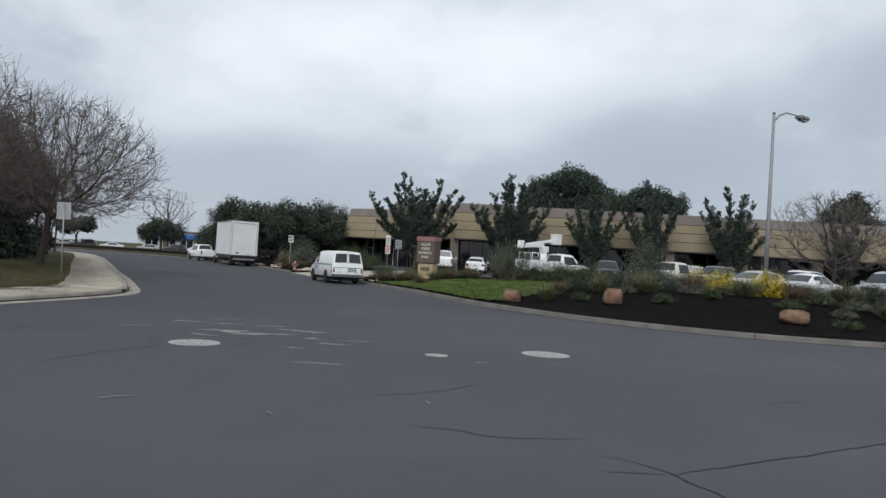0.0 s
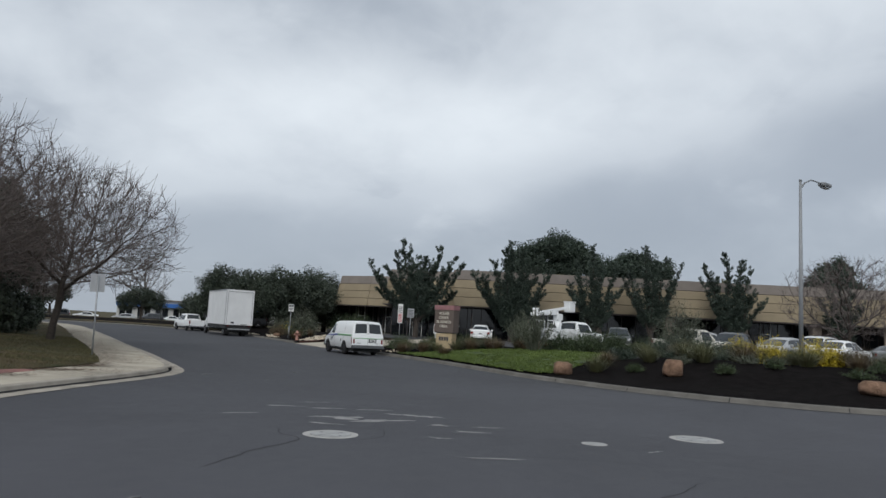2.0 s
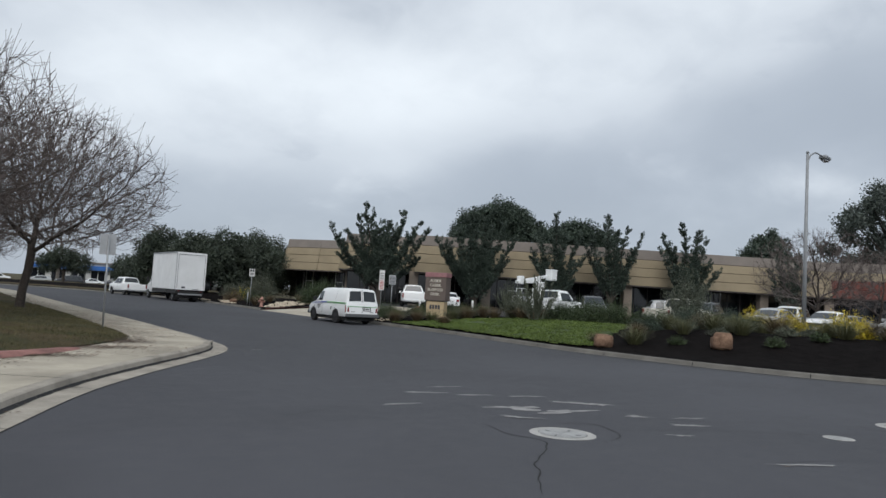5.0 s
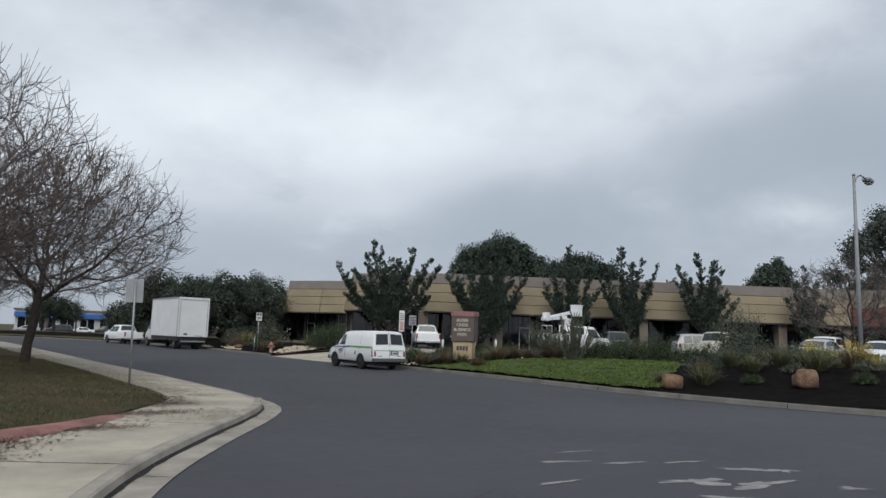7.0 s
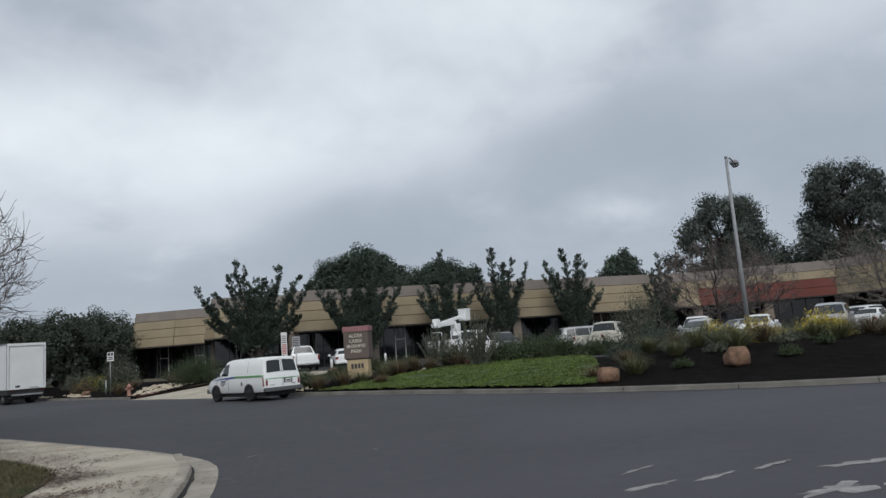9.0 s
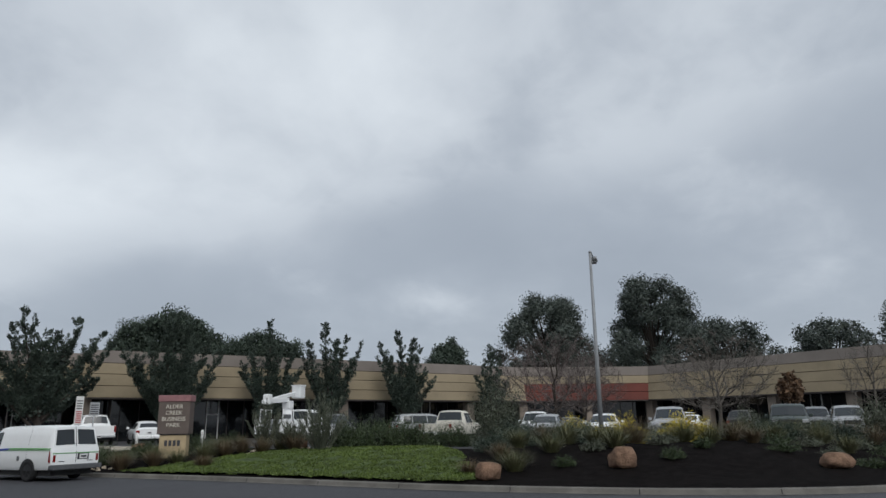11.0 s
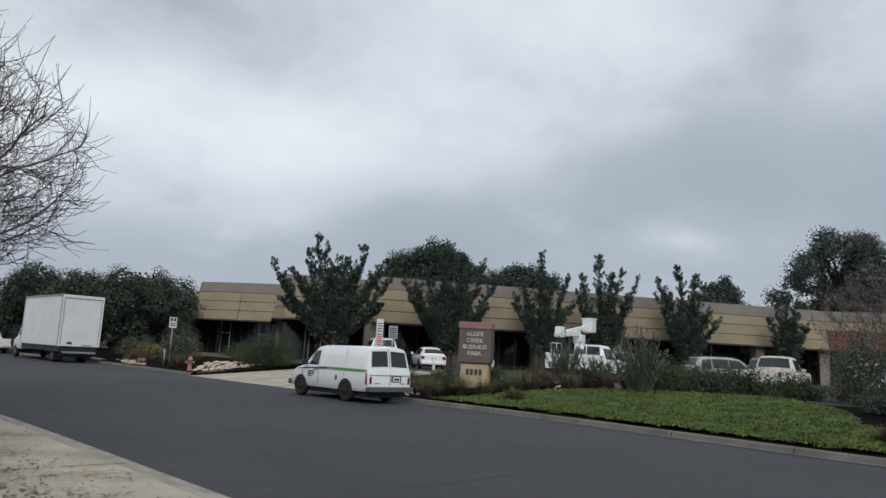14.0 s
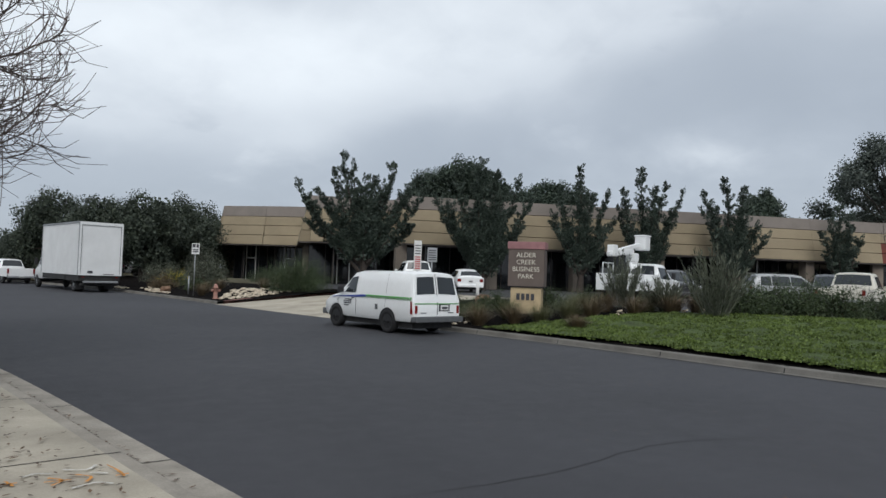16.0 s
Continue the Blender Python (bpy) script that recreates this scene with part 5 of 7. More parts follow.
# eucalyptus behind the right wing
for x, y, h, w, n in ((109.7, 52.6, 23.6, 11.5, 26000), (114.5, 36.5, 25.6, 12.0, 28000), (122, 25, 18.5, 10, 12000), (124, 11, 18.0, 10, 12000), (122, 0, 19.5, 9, 9000), (118, 61, 13.0, 8, 5000)):
    cl = []
    for k in range(46):
        v = k / 45
        a = k * 2.4 + RNG.uniform(-0.4, 0.4)
        zz = h * (0.26 + 0.66 * v)
        rr = w * 0.80 * math.sin(math.pi * (0.30 + 0.60 * v)) ** 0.9 * RNG.uniform(0.15, 1.0) ** 0.6
        cl.append((math.cos(a) * rr, math.sin(a) * rr, zz, w * RNG.uniform(0.12, 0.24)))
    for k in range(14):
        a = k * 2.1
        cl.append((math.cos(a) * w * 0.28, math.sin(a) * w * 0.28, h * (0.34 + 0.48 * k / 13), w * RNG.uniform(0.15, 0.22)))
    leaf_tree(pose(x, y, 0), "tall grey-green eucalyptus with an open clumpy crown", cl, 0.30, n, M_EUC, h * 0.42, 0.36, RNG, 0.75, name="eucalyptus_tree", fill=0.34, stray=0.5)

for x, y, h, w in ((103, 60, 12.5, 6.5), (112, 46, 13.5, 7), (118, 31, 13.0, 7), (119, 19, 12.5, 7), (120, 7, 12.5, 6.5)):
    cl = [(RNG.uniform(-0.8, 0.8) * w, RNG.uniform(-0.8, 0.8) * w, h * RNG.uniform(0.45, 0.78), w * RNG.uniform(0.34, 0.48)) for _ in range(7)]
    leaf_tree(pose(x, y, 0), "dark evergreen tree behind the far wing", cl, 0.34, 4200, M_EUC, h * 0.35, 0.3, RNG, 0.85, name="evergreen_tree", fill=0.3)

# evergreens behind the box truck
for x, y, h, w in ((16.8, 108, 6.4, 4.0), (15.8, 93, 8.9, 3.4), (18.2, 88.5, 8.2, 3.2), (21.3, 86.5, 8.9, 3.7), (25.0, 90, 9.2, 4.0), (30.2, 100.5, 9.8, 4.2), (29.6, 94, 9.2, 4.2), (22.1, 96, 8.6, 3.8)):
    cl = [(RNG.uniform(-0.7, 0.7) * w, RNG.uniform(-0.7, 0.7) * w, h * RNG.uniform(0.26, 0.66), w * RNG.uniform(0.44, 0.6)) for _ in range(9)] + [(0, 0, h - w * 0.62, w * 0.6), (w * 0.4, 0.3, h - w * 0.9, w * 0.6), (-w * 0.45, -0.3, h - w * 0.95, w * 0.6)]
    leaf_tree(pose(x, y, 0), "dark evergreen oak beside the far car park", cl, 0.17, 13000, M_OAK, h * 0.35, 0.3, RNG, 0.85, name="oak_tree")
leaf_tree(pose(9.5, 124, 0), "small round-headed evergreen tree at the bend", [(-2, 0, 3.6, 2.2), (1.8, 0.3, 3.7, 2.3), (0, 0, 4.6, 2.2)], 0.16, 7000, M_OAK, 2.4, 0.22, RNG, 0.8)
leaf_tree(pose(-3.5, 150, 0), "round evergreen tree far along the street", [(-1.5, 0, 4.2, 2.2), (1.5, 0, 4.6, 2.2)], 0.35, 1600, M_OAK, 2.6, 0.22, RNG, 0.8)
bare_tree(pose(13.5, 165, 0), "tall leafless tree in the distance", [(0, 0, -0.2), (0, 0.1, 2.0), (0.2, 0, 4.0)], [(0, 0, 9.0, 6.0, 6.0, 5.5)], 41, 900, 0.6, M_TWIGG, twigs=2.0, twig=1.0, tip=0.03, floor=4.0)

# dense evergreens on the verge
for x, y, h, w in ((-5.3, 45.0, 8.2, 2.6), (-5.3, 51, 9.0, 2.7), (-5.2, 64, 8.0, 2.6), (-8.8, 43.5, 9.4, 3.2), (-9.4, 49.5, 10.2, 3.4), (-12.2, 45.5, 11.4, 3.8), (-12.4, 39.5, 9.6, 3.6), (-15.5, 47, 10.5, 4.0), (-5.4, 57, 8.6, 2.8)):
    cl = [(RNG.uniform(-0.6, 0.6) * w, RNG.uniform(-0.6, 0.6) * w, h * RNG.uniform(0.30, 0.78), w * RNG.uniform(0.40, 0.55)) for _ in range(9)] + [(0, 0, h - w * 0.4, w * 0.42)]
    cl += [(math.cos(a) * w * 0.55, math.sin(a) * w * 0.55, w * 0.42, w * 0.5) for a in (0.4, 1.7, 2.9, 4.1, 5.3)]
    leaf_tree(pose(x, y, 0.3), "dense dark evergreen tree on the verge", cl, 0.13, 15000, M_OAK, h * 0.3, 0.22, RNG, 0.95, name="evergreen_tree", fill=0.5)

# leafless street trees
bare_tree(pose(-2.2, 39.6, 0.25), "leafless street tree with a wide drooping crown of twigs", [(0, 0, -0.2), (0.05, 0, 0.7), (0.2, 0.05, 1.6), (0.25, 0, 2.3)], [(0.2, 0, 5.1, 5.0, 5.0, 3.3), (0.2, 0, 4.2, 5.0, 5.0, 1.6)], 5, 3600, 0.28, twigs=2.1, twig=0.95, tip=0.0095, floor=2.6)
bare_tree(pose(-4.7, 31.2, 0.25), "leafless street tree with a leaning trunk", [(0, 0, -0.2), (-0.25, -0.05, 0.8), (-0.6, -0.15, 1.8), (-0.95, -0.2, 2.6)], [(-1.1, -0.2, 5.0, 4.2, 4.2, 3.2), (-1.1, -0.2, 4.2, 4.2, 4.2, 1.5)], 9, 3200, 0.28, twigs=2.1, twig=0.95, tip=0.0095, floor=2.6)
far_bare = bare_tree(pose(-3.6, 56, 0.25, 0, 0, 70), "leafless street tree further along the verge", [(0, 0, -0.2), (0.05, 0, 1.0), (0.1, 0.05, 2.2)], [(0, 0, 4.9, 3.6, 3.6, 2.9)], 21, 800, 0.34, twigs=2.0, tip=0.009)
for x, y, rz in ((-3.4, 66, 150), (-3.4, 77, 260), (-4.4, 88, 20), (-7.0, 70, 310)):
    copy_thing(far_bare, pose(x, y, 0.25, 0, 0, rz))
bare_tree(pose(46.2, 32.0, LOT_Z), "leafless spreading tree among the parked cars", [(0, 0, -0.2), (0, 0.05, 0.6), (0.1, 0, 1.1)], [(0, 0, 4.4, 4.4, 4.4, 3.0)], 31, 1400, 0.34, twigs=2.6, tip=0.011, floor=1.5)
bare_tree(pose(59.5, 33.5, LOT_Z), "small leafless reddish tree by the red entrance", [(0, 0, -0.2), (0, 0.05, 0.6), (0.1, 0, 1.1)], [(0, 0, 4.2, 4.0, 4.0, 2.8)], 33, 900, 0.34, twigs=2.6, tip=0.012, floor=1.5)
bare_tree(pose(41.0, 20.3, LOT_Z), "leafless grey tree in the car park", [(0, 0, -0.2), (0, 0.05, 0.6), (0.1, 0, 1.2)], [(0, 0, 3.7, 3.3, 3.3, 2.4)], 35, 900, 0.30, M_TWIGG, twigs=2.6, tip=0.010, floor=1.5)
bare_tree(pose(46.5, 12.0, LOT_Z), "young leafless tree by the far wing", [(0, 0, -0.2), (0, 0.05, 0.8), (0.05, 0, 1.5)], [(0, 0, 3.6, 1.9, 1.9, 2.0)], 36, 450, 0.28, M_TWIGG, twigs=2.0, tip=0.010)
leaf_tree(pose(45.5, 16.5, LOT_Z), "small purple-brown ornamental tree", [(-0.6, 0, 2.7, 0.8), (0.6, 0, 2.8, 0.8), (0, 0, 3.2, 0.8)], 0.16, 1400, M_LITTER, 1.9, 0.08, RNG)


def shrub(x, y, r, h, mat, label, leaf=0.10, n=1400, z=None, group=""):
    """A rounded bush of leafy shoots."""
    t = empty("shrub", pose(x, y, hgt(x, y) if z is None else z), label, "shrub", group)
    b, st = Bits(), Bits()
    tips = []
    for _ in range(110):
        d = rand_dir(RNG)
        d.z = abs(d.z) * 1.0 + 0.05
        tips.append(Vector((d.x * r, d.y * r, max(0.08, d.z * h))) * RNG.uniform(0.72, 1.06))
    for q in tips[:26]:
        st.tube([Vector((q.x * 0.08, q.y * 0.08, -0.05)), q * 0.55, q * 0.95], [0.018, 0.012, 0.004], 3)
    leaf, n = leaf * 0.68, int(n * 2.3)
    # a closed heart of shoots, then the ragged outside
    for _ in range(n // 5):
        p = RNG.choice(tips) * RNG.uniform(0.25, 0.8)
        p.z = max(0.04, p.z)
        d = rand_dir(RNG)
        b.leaf(p, d, d.cross(rand_dir(RNG)).normalized(), leaf * 2.0, leaf * 1.3)
    for _ in range(n):
        q = RNG.choice(tips)
        p = q * (RNG.uniform(0.45, 1.02)) + rand_dir(RNG) * min(r, h) * 0.16
        p.z = max(0.03, p.z)
        d = (q.normalized() + rand_dir(RNG) * 0.8).normalized()
        b.leaf(p, d, d.cross(rand_dir(RNG)).normalized(), leaf * RNG.uniform(0.6, 1.5), leaf * RNG.uniform(0.3, 0.6))
    st.ob("woody_base", M_BARK, t)
    b.ob("foliage", mat, t)
    return t


def feathery(x, y, r, h, mat, label, n=900):
    """A tall airy bush of upright plumes."""
    t = empty("shrub", pose(x, y, hgt(x, y)), label, "shrub")
    b = Bits()
    for _ in range(70):
        a = RNG.uniform(0, 6.283)
        rr = r * RNG.random() ** 0.6
        l = h * RNG.uniform(0.5, 1.0) * (1 - 0.35 * rr / r)
        base = Vector((math.cos(a) * rr * 0.3, math.sin(a) * rr * 0.3, 0))
        tip = Vector((math.cos(a) * rr, math.sin(a) * rr, l))
        b.tube([base, base.lerp(tip, 0.5) + Vector((0, 0, 0.05)), tip], [0.015, 0.010, 0.003], 3)
        for _ in range(n // 70 + 6):
            v = RNG.uniform(0.25, 1.0)
            d = ((tip - base).normalized() + rand_dir(RNG) * 0.45).normalized()
            b.leaf(base.lerp(tip, v), d, d.cross(rand_dir(RNG)).normalized(), RNG.uniform(0.12, 0.3), 0.035)
    b.ob("foliage", mat, t)
    return t


def tuft(x, y, r, h, mat, label, n=170):
    n = int(n * 2.6)
    t = empty("grass_tuft", pose(x, y, hgt(x, y)), label, "ornamental grass", "grass tufts on the bank")
    b = Bits()
    for _ in range(n):
        a = RNG.uniform(0, 6.283)
        out = RNG.uniform(0.1, 1.05)
        d = Vector((math.cos(a) * out, math.sin(a) * out, 1)).normalized()
        b.blade(Vector((math.cos(a), math.sin(a), 0)) * r * 0.25 * RNG.random(), d, h * RNG.uniform(0.6, 1.15), RNG.uniform(0.006, 0.013), RNG.uniform(0.15, 0.8) * r)
    b.ob("foliage", mat, t)
    return t


# planting beside the driveway and the name sign
GRN = "rounded green shrub on the bank"
shrub(20.0, 58.4, 2.3, 1.85, M_SHRUB, "broad bright green shrub beside the driveway", 0.08, 9000)
shrub(18.4, 67.0, 1.5, 2.8, M_OLIVE, "tall grey-green shrub by the office corner", 0.12, 2600)
shrub(24.0, 66.0, 1.5, 1.2, M_SHRUB, GRN, 0.1, 1600)
shrub(27.5, 74.5, 2.5, 1.3, M_SHRUB, GRN, 0.12, 2200)
shrub(18.8, 72.5, 1.6, 1.1, M_YELLOW, "yellow-green flowering shrub beyond the hydrant", 0.08, 900)
shrub(18.6, 72.3, 1.9, 1.0, M_SHRUB, GRN, 0.1, 1800)
shrub(17.2, 70.5, 1.2, 1.0, M_DRYG, "rust-coloured dry shrub beyond the hydrant", 0.1, 1200)
shrub(19.5, 77, 2.0, 1.6, M_OLIVE, "grey-green shrub behind the box truck", 0.12, 1800)
shrub(17.6, 66.3, 1.0, 0.8, M_SHRUB, GRN, 0.1, 900)
shrub(22.0, 62.5, 1.3, 1.0, M_DRYG, "dry brown shrub by the stones", 0.1, 1100)
for x, y, r, h in ((16.0, 61.9, 0.6, 0.9), (17.0, 63.6, 0.7, 0.9), (18.3, 64.6, 0.6, 0.8), (20.0, 62.2, 0.7, 0.9)):
    tuft(x, y, r, h, M_DRYG, "dry brown ornamental grass tuft by the hydrant", 170)
BROWN = "brown ornamental grass tuft behind the lawn"
for x, y, r, h, mt in ((15.9, 39.9, 0.8, 0.85, M_DRYG), (16.6, 40.7, 0.9, 0.9, M_GREENG), (16.9, 39.2, 0.7, 0.75, M_DRYG), (17.5, 38.6, 0.8, 0.8, M_GREENG), (17.7, 40.2, 0.9, 0.95, M_GREENG), (18.6, 38.2, 0.9, 0.9, M_GREENG), (19.4, 37.9, 0.9, 0.95, M_DRYG), (19.9, 38.8, 1.0, 1.1, M_GREENG), (20.6, 36.9, 0.8, 0.85, M_DRYG), (21.0, 38.4, 0.8, 0.9, M_DRYG), (16.9, 36.6, 0.7, 0.6, M_DRYG), (22.0, 36.3, 0.8, 0.9, M_DRYG), (22.5, 37.5, 0.9, 1.0, M_GREENG), (23.6, 36.2, 0.8, 0.9, M_DRYG), (28.6, 29.6, 0.9, 0.9, M_DRYG), (27.4, 30.9, 0.8, 0.8, M_DRYG), (26.0, 31.9, 0.8, 0.8, M_DRYG)):
    tuft(x, y, r, h, mt, BROWN, 240)
for x, y, r, h in ((19.2, 42.3, 1.1, 0.8), (20.4, 40.6, 1.3, 0.9), (17.2, 42.4, 0.9, 0.9), (21.6, 39.6, 1.0, 0.8), (17.4, 43.9, 1.0, 0.8)):
    shrub(x, y, r, h, M_SHRUB, "low green shrub around the name sign", 0.08, 1500)
feathery(21.4, 34.4, 1.2, 2.9, M_OLIVE, "tall feathery grey-green shrub behind the lawn", 1700)
feathery(24.0, 39.6, 1.1, 2.4, M_OLIVE, "feathery grey-green shrub in front of the utility truck", 1300)
feathery(22.6, 36.9, 0.9, 1.5, M_OLIVE, "small feathery grey-green shrub behind the lawn", 900)
for x, y, r, h in ((23.2, 34.3, 1.4, 1.2), (24.2, 33.2, 1.7, 1.35), (25.3, 32.0, 1.6, 1.3), (26.5, 30.7, 1.4, 1.1), (24.8, 34.4, 1.4, 1.35), (25.8, 33.3, 1.4, 1.4)):
    shrub(x, y, r, h, M_SHRUB, "low dark green spreading juniper mound", 0.09, 2200)
shrub(26.1, 28.2, 1.5, 3.0, M_OLIVE, "tall grey-green olive shrub at the top of the bank", 0.11, 3400)
shrub(24.8, 26.6, 1.8, 1.35, M_PINE, "dark green mounded shrub on the bank", 0.09, 2800)
shrub(25.9, 25.4, 1.1, 1.0, M_PINE, "dark green mounded shrub on the bank", 0.09, 2000)
for x, y in ((26.1, 24.6), (25.3, 22.4), (24.9, 20.0)):
    shrub(x, y, 0.95, 0.85, M_SHRUB, "green bush under yellow flowers", 0.08, 1200)
    shrub(x, y, 1.1, 1.2, M_YELLOW, "bright yellow flowering bush at the top of the bank", 0.09, 2200)
GT = "straw-green ornamental grass tuft in dark mulch"
for x, y, r, h, mt in ((16.8, 23.9, 1.0, 0.9, M_GREENG), (19.2, 23.5, 0.9, 0.8, M_GREENG), (21.4, 23.6, 1.1, 1.1, M_GREENG), (20.2, 21.6, 1.0, 1.0, M_GREENG), (22.3, 21.4, 1.1, 1.2, M_DRYG), (23.9, 22.9, 1.0, 1.1, M_GREENG), (24.4, 20.6, 1.0, 1.0, M_GREENG), (22.6, 18.9, 1.0, 0.9, M_GREENG), (24.9, 18.4, 1.1, 1.1, M_DRYG), (26.0, 17.0, 1.0, 0.9, M_GREENG), (27.6, 15.6, 1.0, 1.0, M_GREENG), (29.5, 13.6, 1.1, 1.1, M_DRYG), (24.5, 14.7, 0.9, 0.8, M_GREENG), (31.8, 15.0, 1.1, 1.0, M_GREENG), (23.2, 26.0, 0.9, 0.8, M_DRYG), (16.0, 25.0, 0.8, 0.6, M_DRYG)):
    tuft(x, y, r, h, mt, GT, 230)
for x, y, r, h in ((19.0, 19.6, 0.45, 0.35), (20.8, 19.0, 0.4, 0.35), (17.6, 22.6, 0.4, 0.3), (22.0, 16.6, 0.6, 0.35), (24.0, 16.9, 0.7, 0.4), (25.6, 13.4, 0.8, 0.5), (27.5, 12.4, 0.9, 0.6), (21.6, 14.2, 0.5, 0.3), (29.4, 17.4, 1.0, 0.8), (28.4, 19.4, 1.0, 0.8), (31.6, 12.0, 1.0, 0.9), (34.0, 11.0, 1.1, 1.0)):
    shrub(x, y, r, h, M_SHRUB, "small green plant in dark mulch", 0.07, 500)
for x, y, r, h, mt in ((20.6, 25.2, 0.9, 0.9, M_GREENG), (22.6, 24.9, 1.0, 1.0, M_DRYG), (18.2, 24.9, 0.7, 0.7, M_DRYG), (21.0, 22.5, 0.8, 0.8, M_GREENG), (23.4, 19.9, 0.9, 0.9, M_GREENG), (25.6, 21.9, 1.0, 1.1, M_GREENG), (25.4, 19.4, 0.9, 1.0, M_DRYG), (27.0, 18.2, 1.0, 1.0, M_GREENG), (28.6, 16.4, 1.0, 1.1, M_GREENG), (30.6, 14.4, 1.0, 1.0, M_DRYG), (26.4, 15.4, 0.8, 0.7, M_GREENG), (23.6, 17.6, 0.7, 0.6, M_DRYG)):
    tuft(x, y, r, h, mt, GT, 260)
for x, y, r, h in ((23.0, 24.0, 1.2, 0.95), (24.6, 23.9, 1.3, 1.1), (25.2, 22.6, 1.2, 0.9), (25.9, 20.2, 1.2, 0.9), (27.2, 17.0, 1.2, 0.9), (29.2, 14.8, 1.2, 0.9), (21.9, 25.6, 1.1, 0.8), (19.9, 25.9, 0.8, 0.55)):
    shrub(x, y, r, h, M_PINE, "dark green mounded shrub on the bank", 0.08, 1800)
for x, y, r, h in ((21.2, 20.4, 0.55, 0.4), (22.9, 20.4, 0.5, 0.35), (24.6, 15.9, 0.6, 0.4), (26.6, 14.2, 0.6, 0.4), (19.6, 22.2, 0.5, 0.35), (22.9, 15.2, 0.45, 0.3)):
    shrub(x, y, r, h, M_OLIVE, "small grey-green plant in dark mulch", 0.07, 500)
shrub(31.0, 18.2, 0.8, 1.5, M_OLIVE, "pale green leafy shrub by the parked cars", 0.1, 1300)
shrub(36.0, 12.6, 1.6, 1.8, M_OLIVE, "grey-green shrub at the end of the bank", 0.12, 2200)

# a low hedge of mixed bushes along the top of the bank, before the parked cars
for k in range(20):
    x, y = 26.2 + 0.62 * k + RNG.uniform(-0.4, 0.4), 27.0 - 0.95 * k * (1 - 0.018 * k) + RNG.uniform(-0.5, 0.5)
    mt = (M_SHRUB, M_OLIVE, M_PINE, M_SHRUB)[k % 4]
    shrub(x, y, RNG.uniform(0.9, 1.35), RNG.uniform(0.6, 0.95), mt, ("low green bush before the parked cars", "low grey-green bush before the parked cars", "low dark bush before the parked cars", "low green bush before the parked cars")[k % 4], 0.09, 1500)

# groundcover lawn
LAWN = smooth_line([(15.15, 39.0), (15.2, 34), (14.75, 28.6), (14.5, 25.6), (15.0, 24.4), (18, 26.0), (22.3, 28.8), (24.3, 31), (22.6, 34.6), (20.2, 36.9), (17.4, 38.2), (15.15, 39.0)], 0.5)


def inside(x, y, line):
    c = False
    for p, q in zip(line, line[1:] + line[:1]):
        if (p.y > y) != (q.y > y) and x < (q.x - p.x) * (y - p.y) / (q.y - p.y) + p.x:
            c = not c
    return c


def bed_sheet(name, line, step, lift, mat, label):
    xs, ys = [p.x for p in line], [p.y for p in line]
    vid, verts, faces = {}, [], []
    nx, ny = int((max(xs) - min(xs)) / step) + 1, int((max(ys) - min(ys)) / step) + 1
    for i in range(nx + 1):
        for j in range(ny + 1):
            x, y = min(xs) + i * step, min(ys) + j * step
            if inside(x, y, line):
                vid[i, j] = len(verts)
                verts.append((x, y, hgt(x, y) + lift + 0.03 * noise.noise((x * 1.5, y * 1.5, 3))))
    for (i, j) in vid:
        if (i + 1, j) in vid and (i, j + 1) in vid and (i + 1, j + 1) in vid:
            faces.append((vid[i, j], vid[i + 1, j], vid[i + 1, j + 1], vid[i, j + 1]))
    ob = py_ob(name, verts, faces, mat, None, "", True)
    return tagged(ob, label, "groundcover", kind="stuff")


bed_sheet("groundcover_bed", LAWN, 0.25, 0.09, M_TURF, "low green groundcover mat over the bank")
gc = Bits()
lx0, lx1, ly0, ly1 = 14.3, 24.6, 24.2, 39.2
count = 0
while count < 95000:
    x, y = RNG.uniform(lx0, lx1), RNG.uniform(ly0, ly1)
    if not inside(x, y, LAWN) or noise.noise((x * 0.8, y * 0.8, 9)) < -0.42:
        count += 1
        continue
    p = Vector((x, y, bank_z(near_dist(x, y, KERB_R1[14::3]), y) + 0.06 + 0.05 * noise.noise((x * 3, y * 3, 1))))
    d = (rand_dir(RNG) + Vector((0, 0, 1.0))).normalized()
    gc.leaf(p, d, d.cross(rand_dir(RNG)).normalized(), RNG.uniform(0.045, 0.10), RNG.uniform(0.03, 0.06))
    count += 1
tagged(gc.ob("groundcover_leaves", M_LAWNLEAF), "small fleshy green groundcover leaves", "groundcover", kind="stuff")


# ---------------------------------------------------------------- signs, lamp, hydrant
M_SIGNBR = grainy("brown_sign_face", (0.125, 0.098, 0.085), 0.7, 2, 0.12, 60, 0.15)
M_SIGNPK = grainy("dusty_pink_cap", (0.30, 0.15, 0.155), 0.75, 3, 0.15, 60, 0.15)
M_SIGNTAN = grainy("tan_plinth_stucco", (0.46, 0.36, 0.22), 0.85, 3, 0.15, 60, 0.2)
M_LETTER = grainy("cream_letters", (0.62, 0.58, 0.50), 0.6, 6, 0.05)
M_POLE = grainy("grey_lamp_pole", (0.27, 0.28, 0.29), 0.6, 3, 0.12, 60, 0.1, 0.004, 0.3)
M_SIGNW = grainy("white_sign_sheet", (0.70, 0.70, 0.68), 0.5, 4, 0.08)
M_SIGNR = grainy("red_sign_print", (0.45, 0.05, 0.05), 0.5, 6, 0.1)
M_SIGNBK = grainy("aluminium_sign_back", (0.42, 0.43, 0.44), 0.5, 4, 0.12, 50, 0.1, 0.003, 0.3)
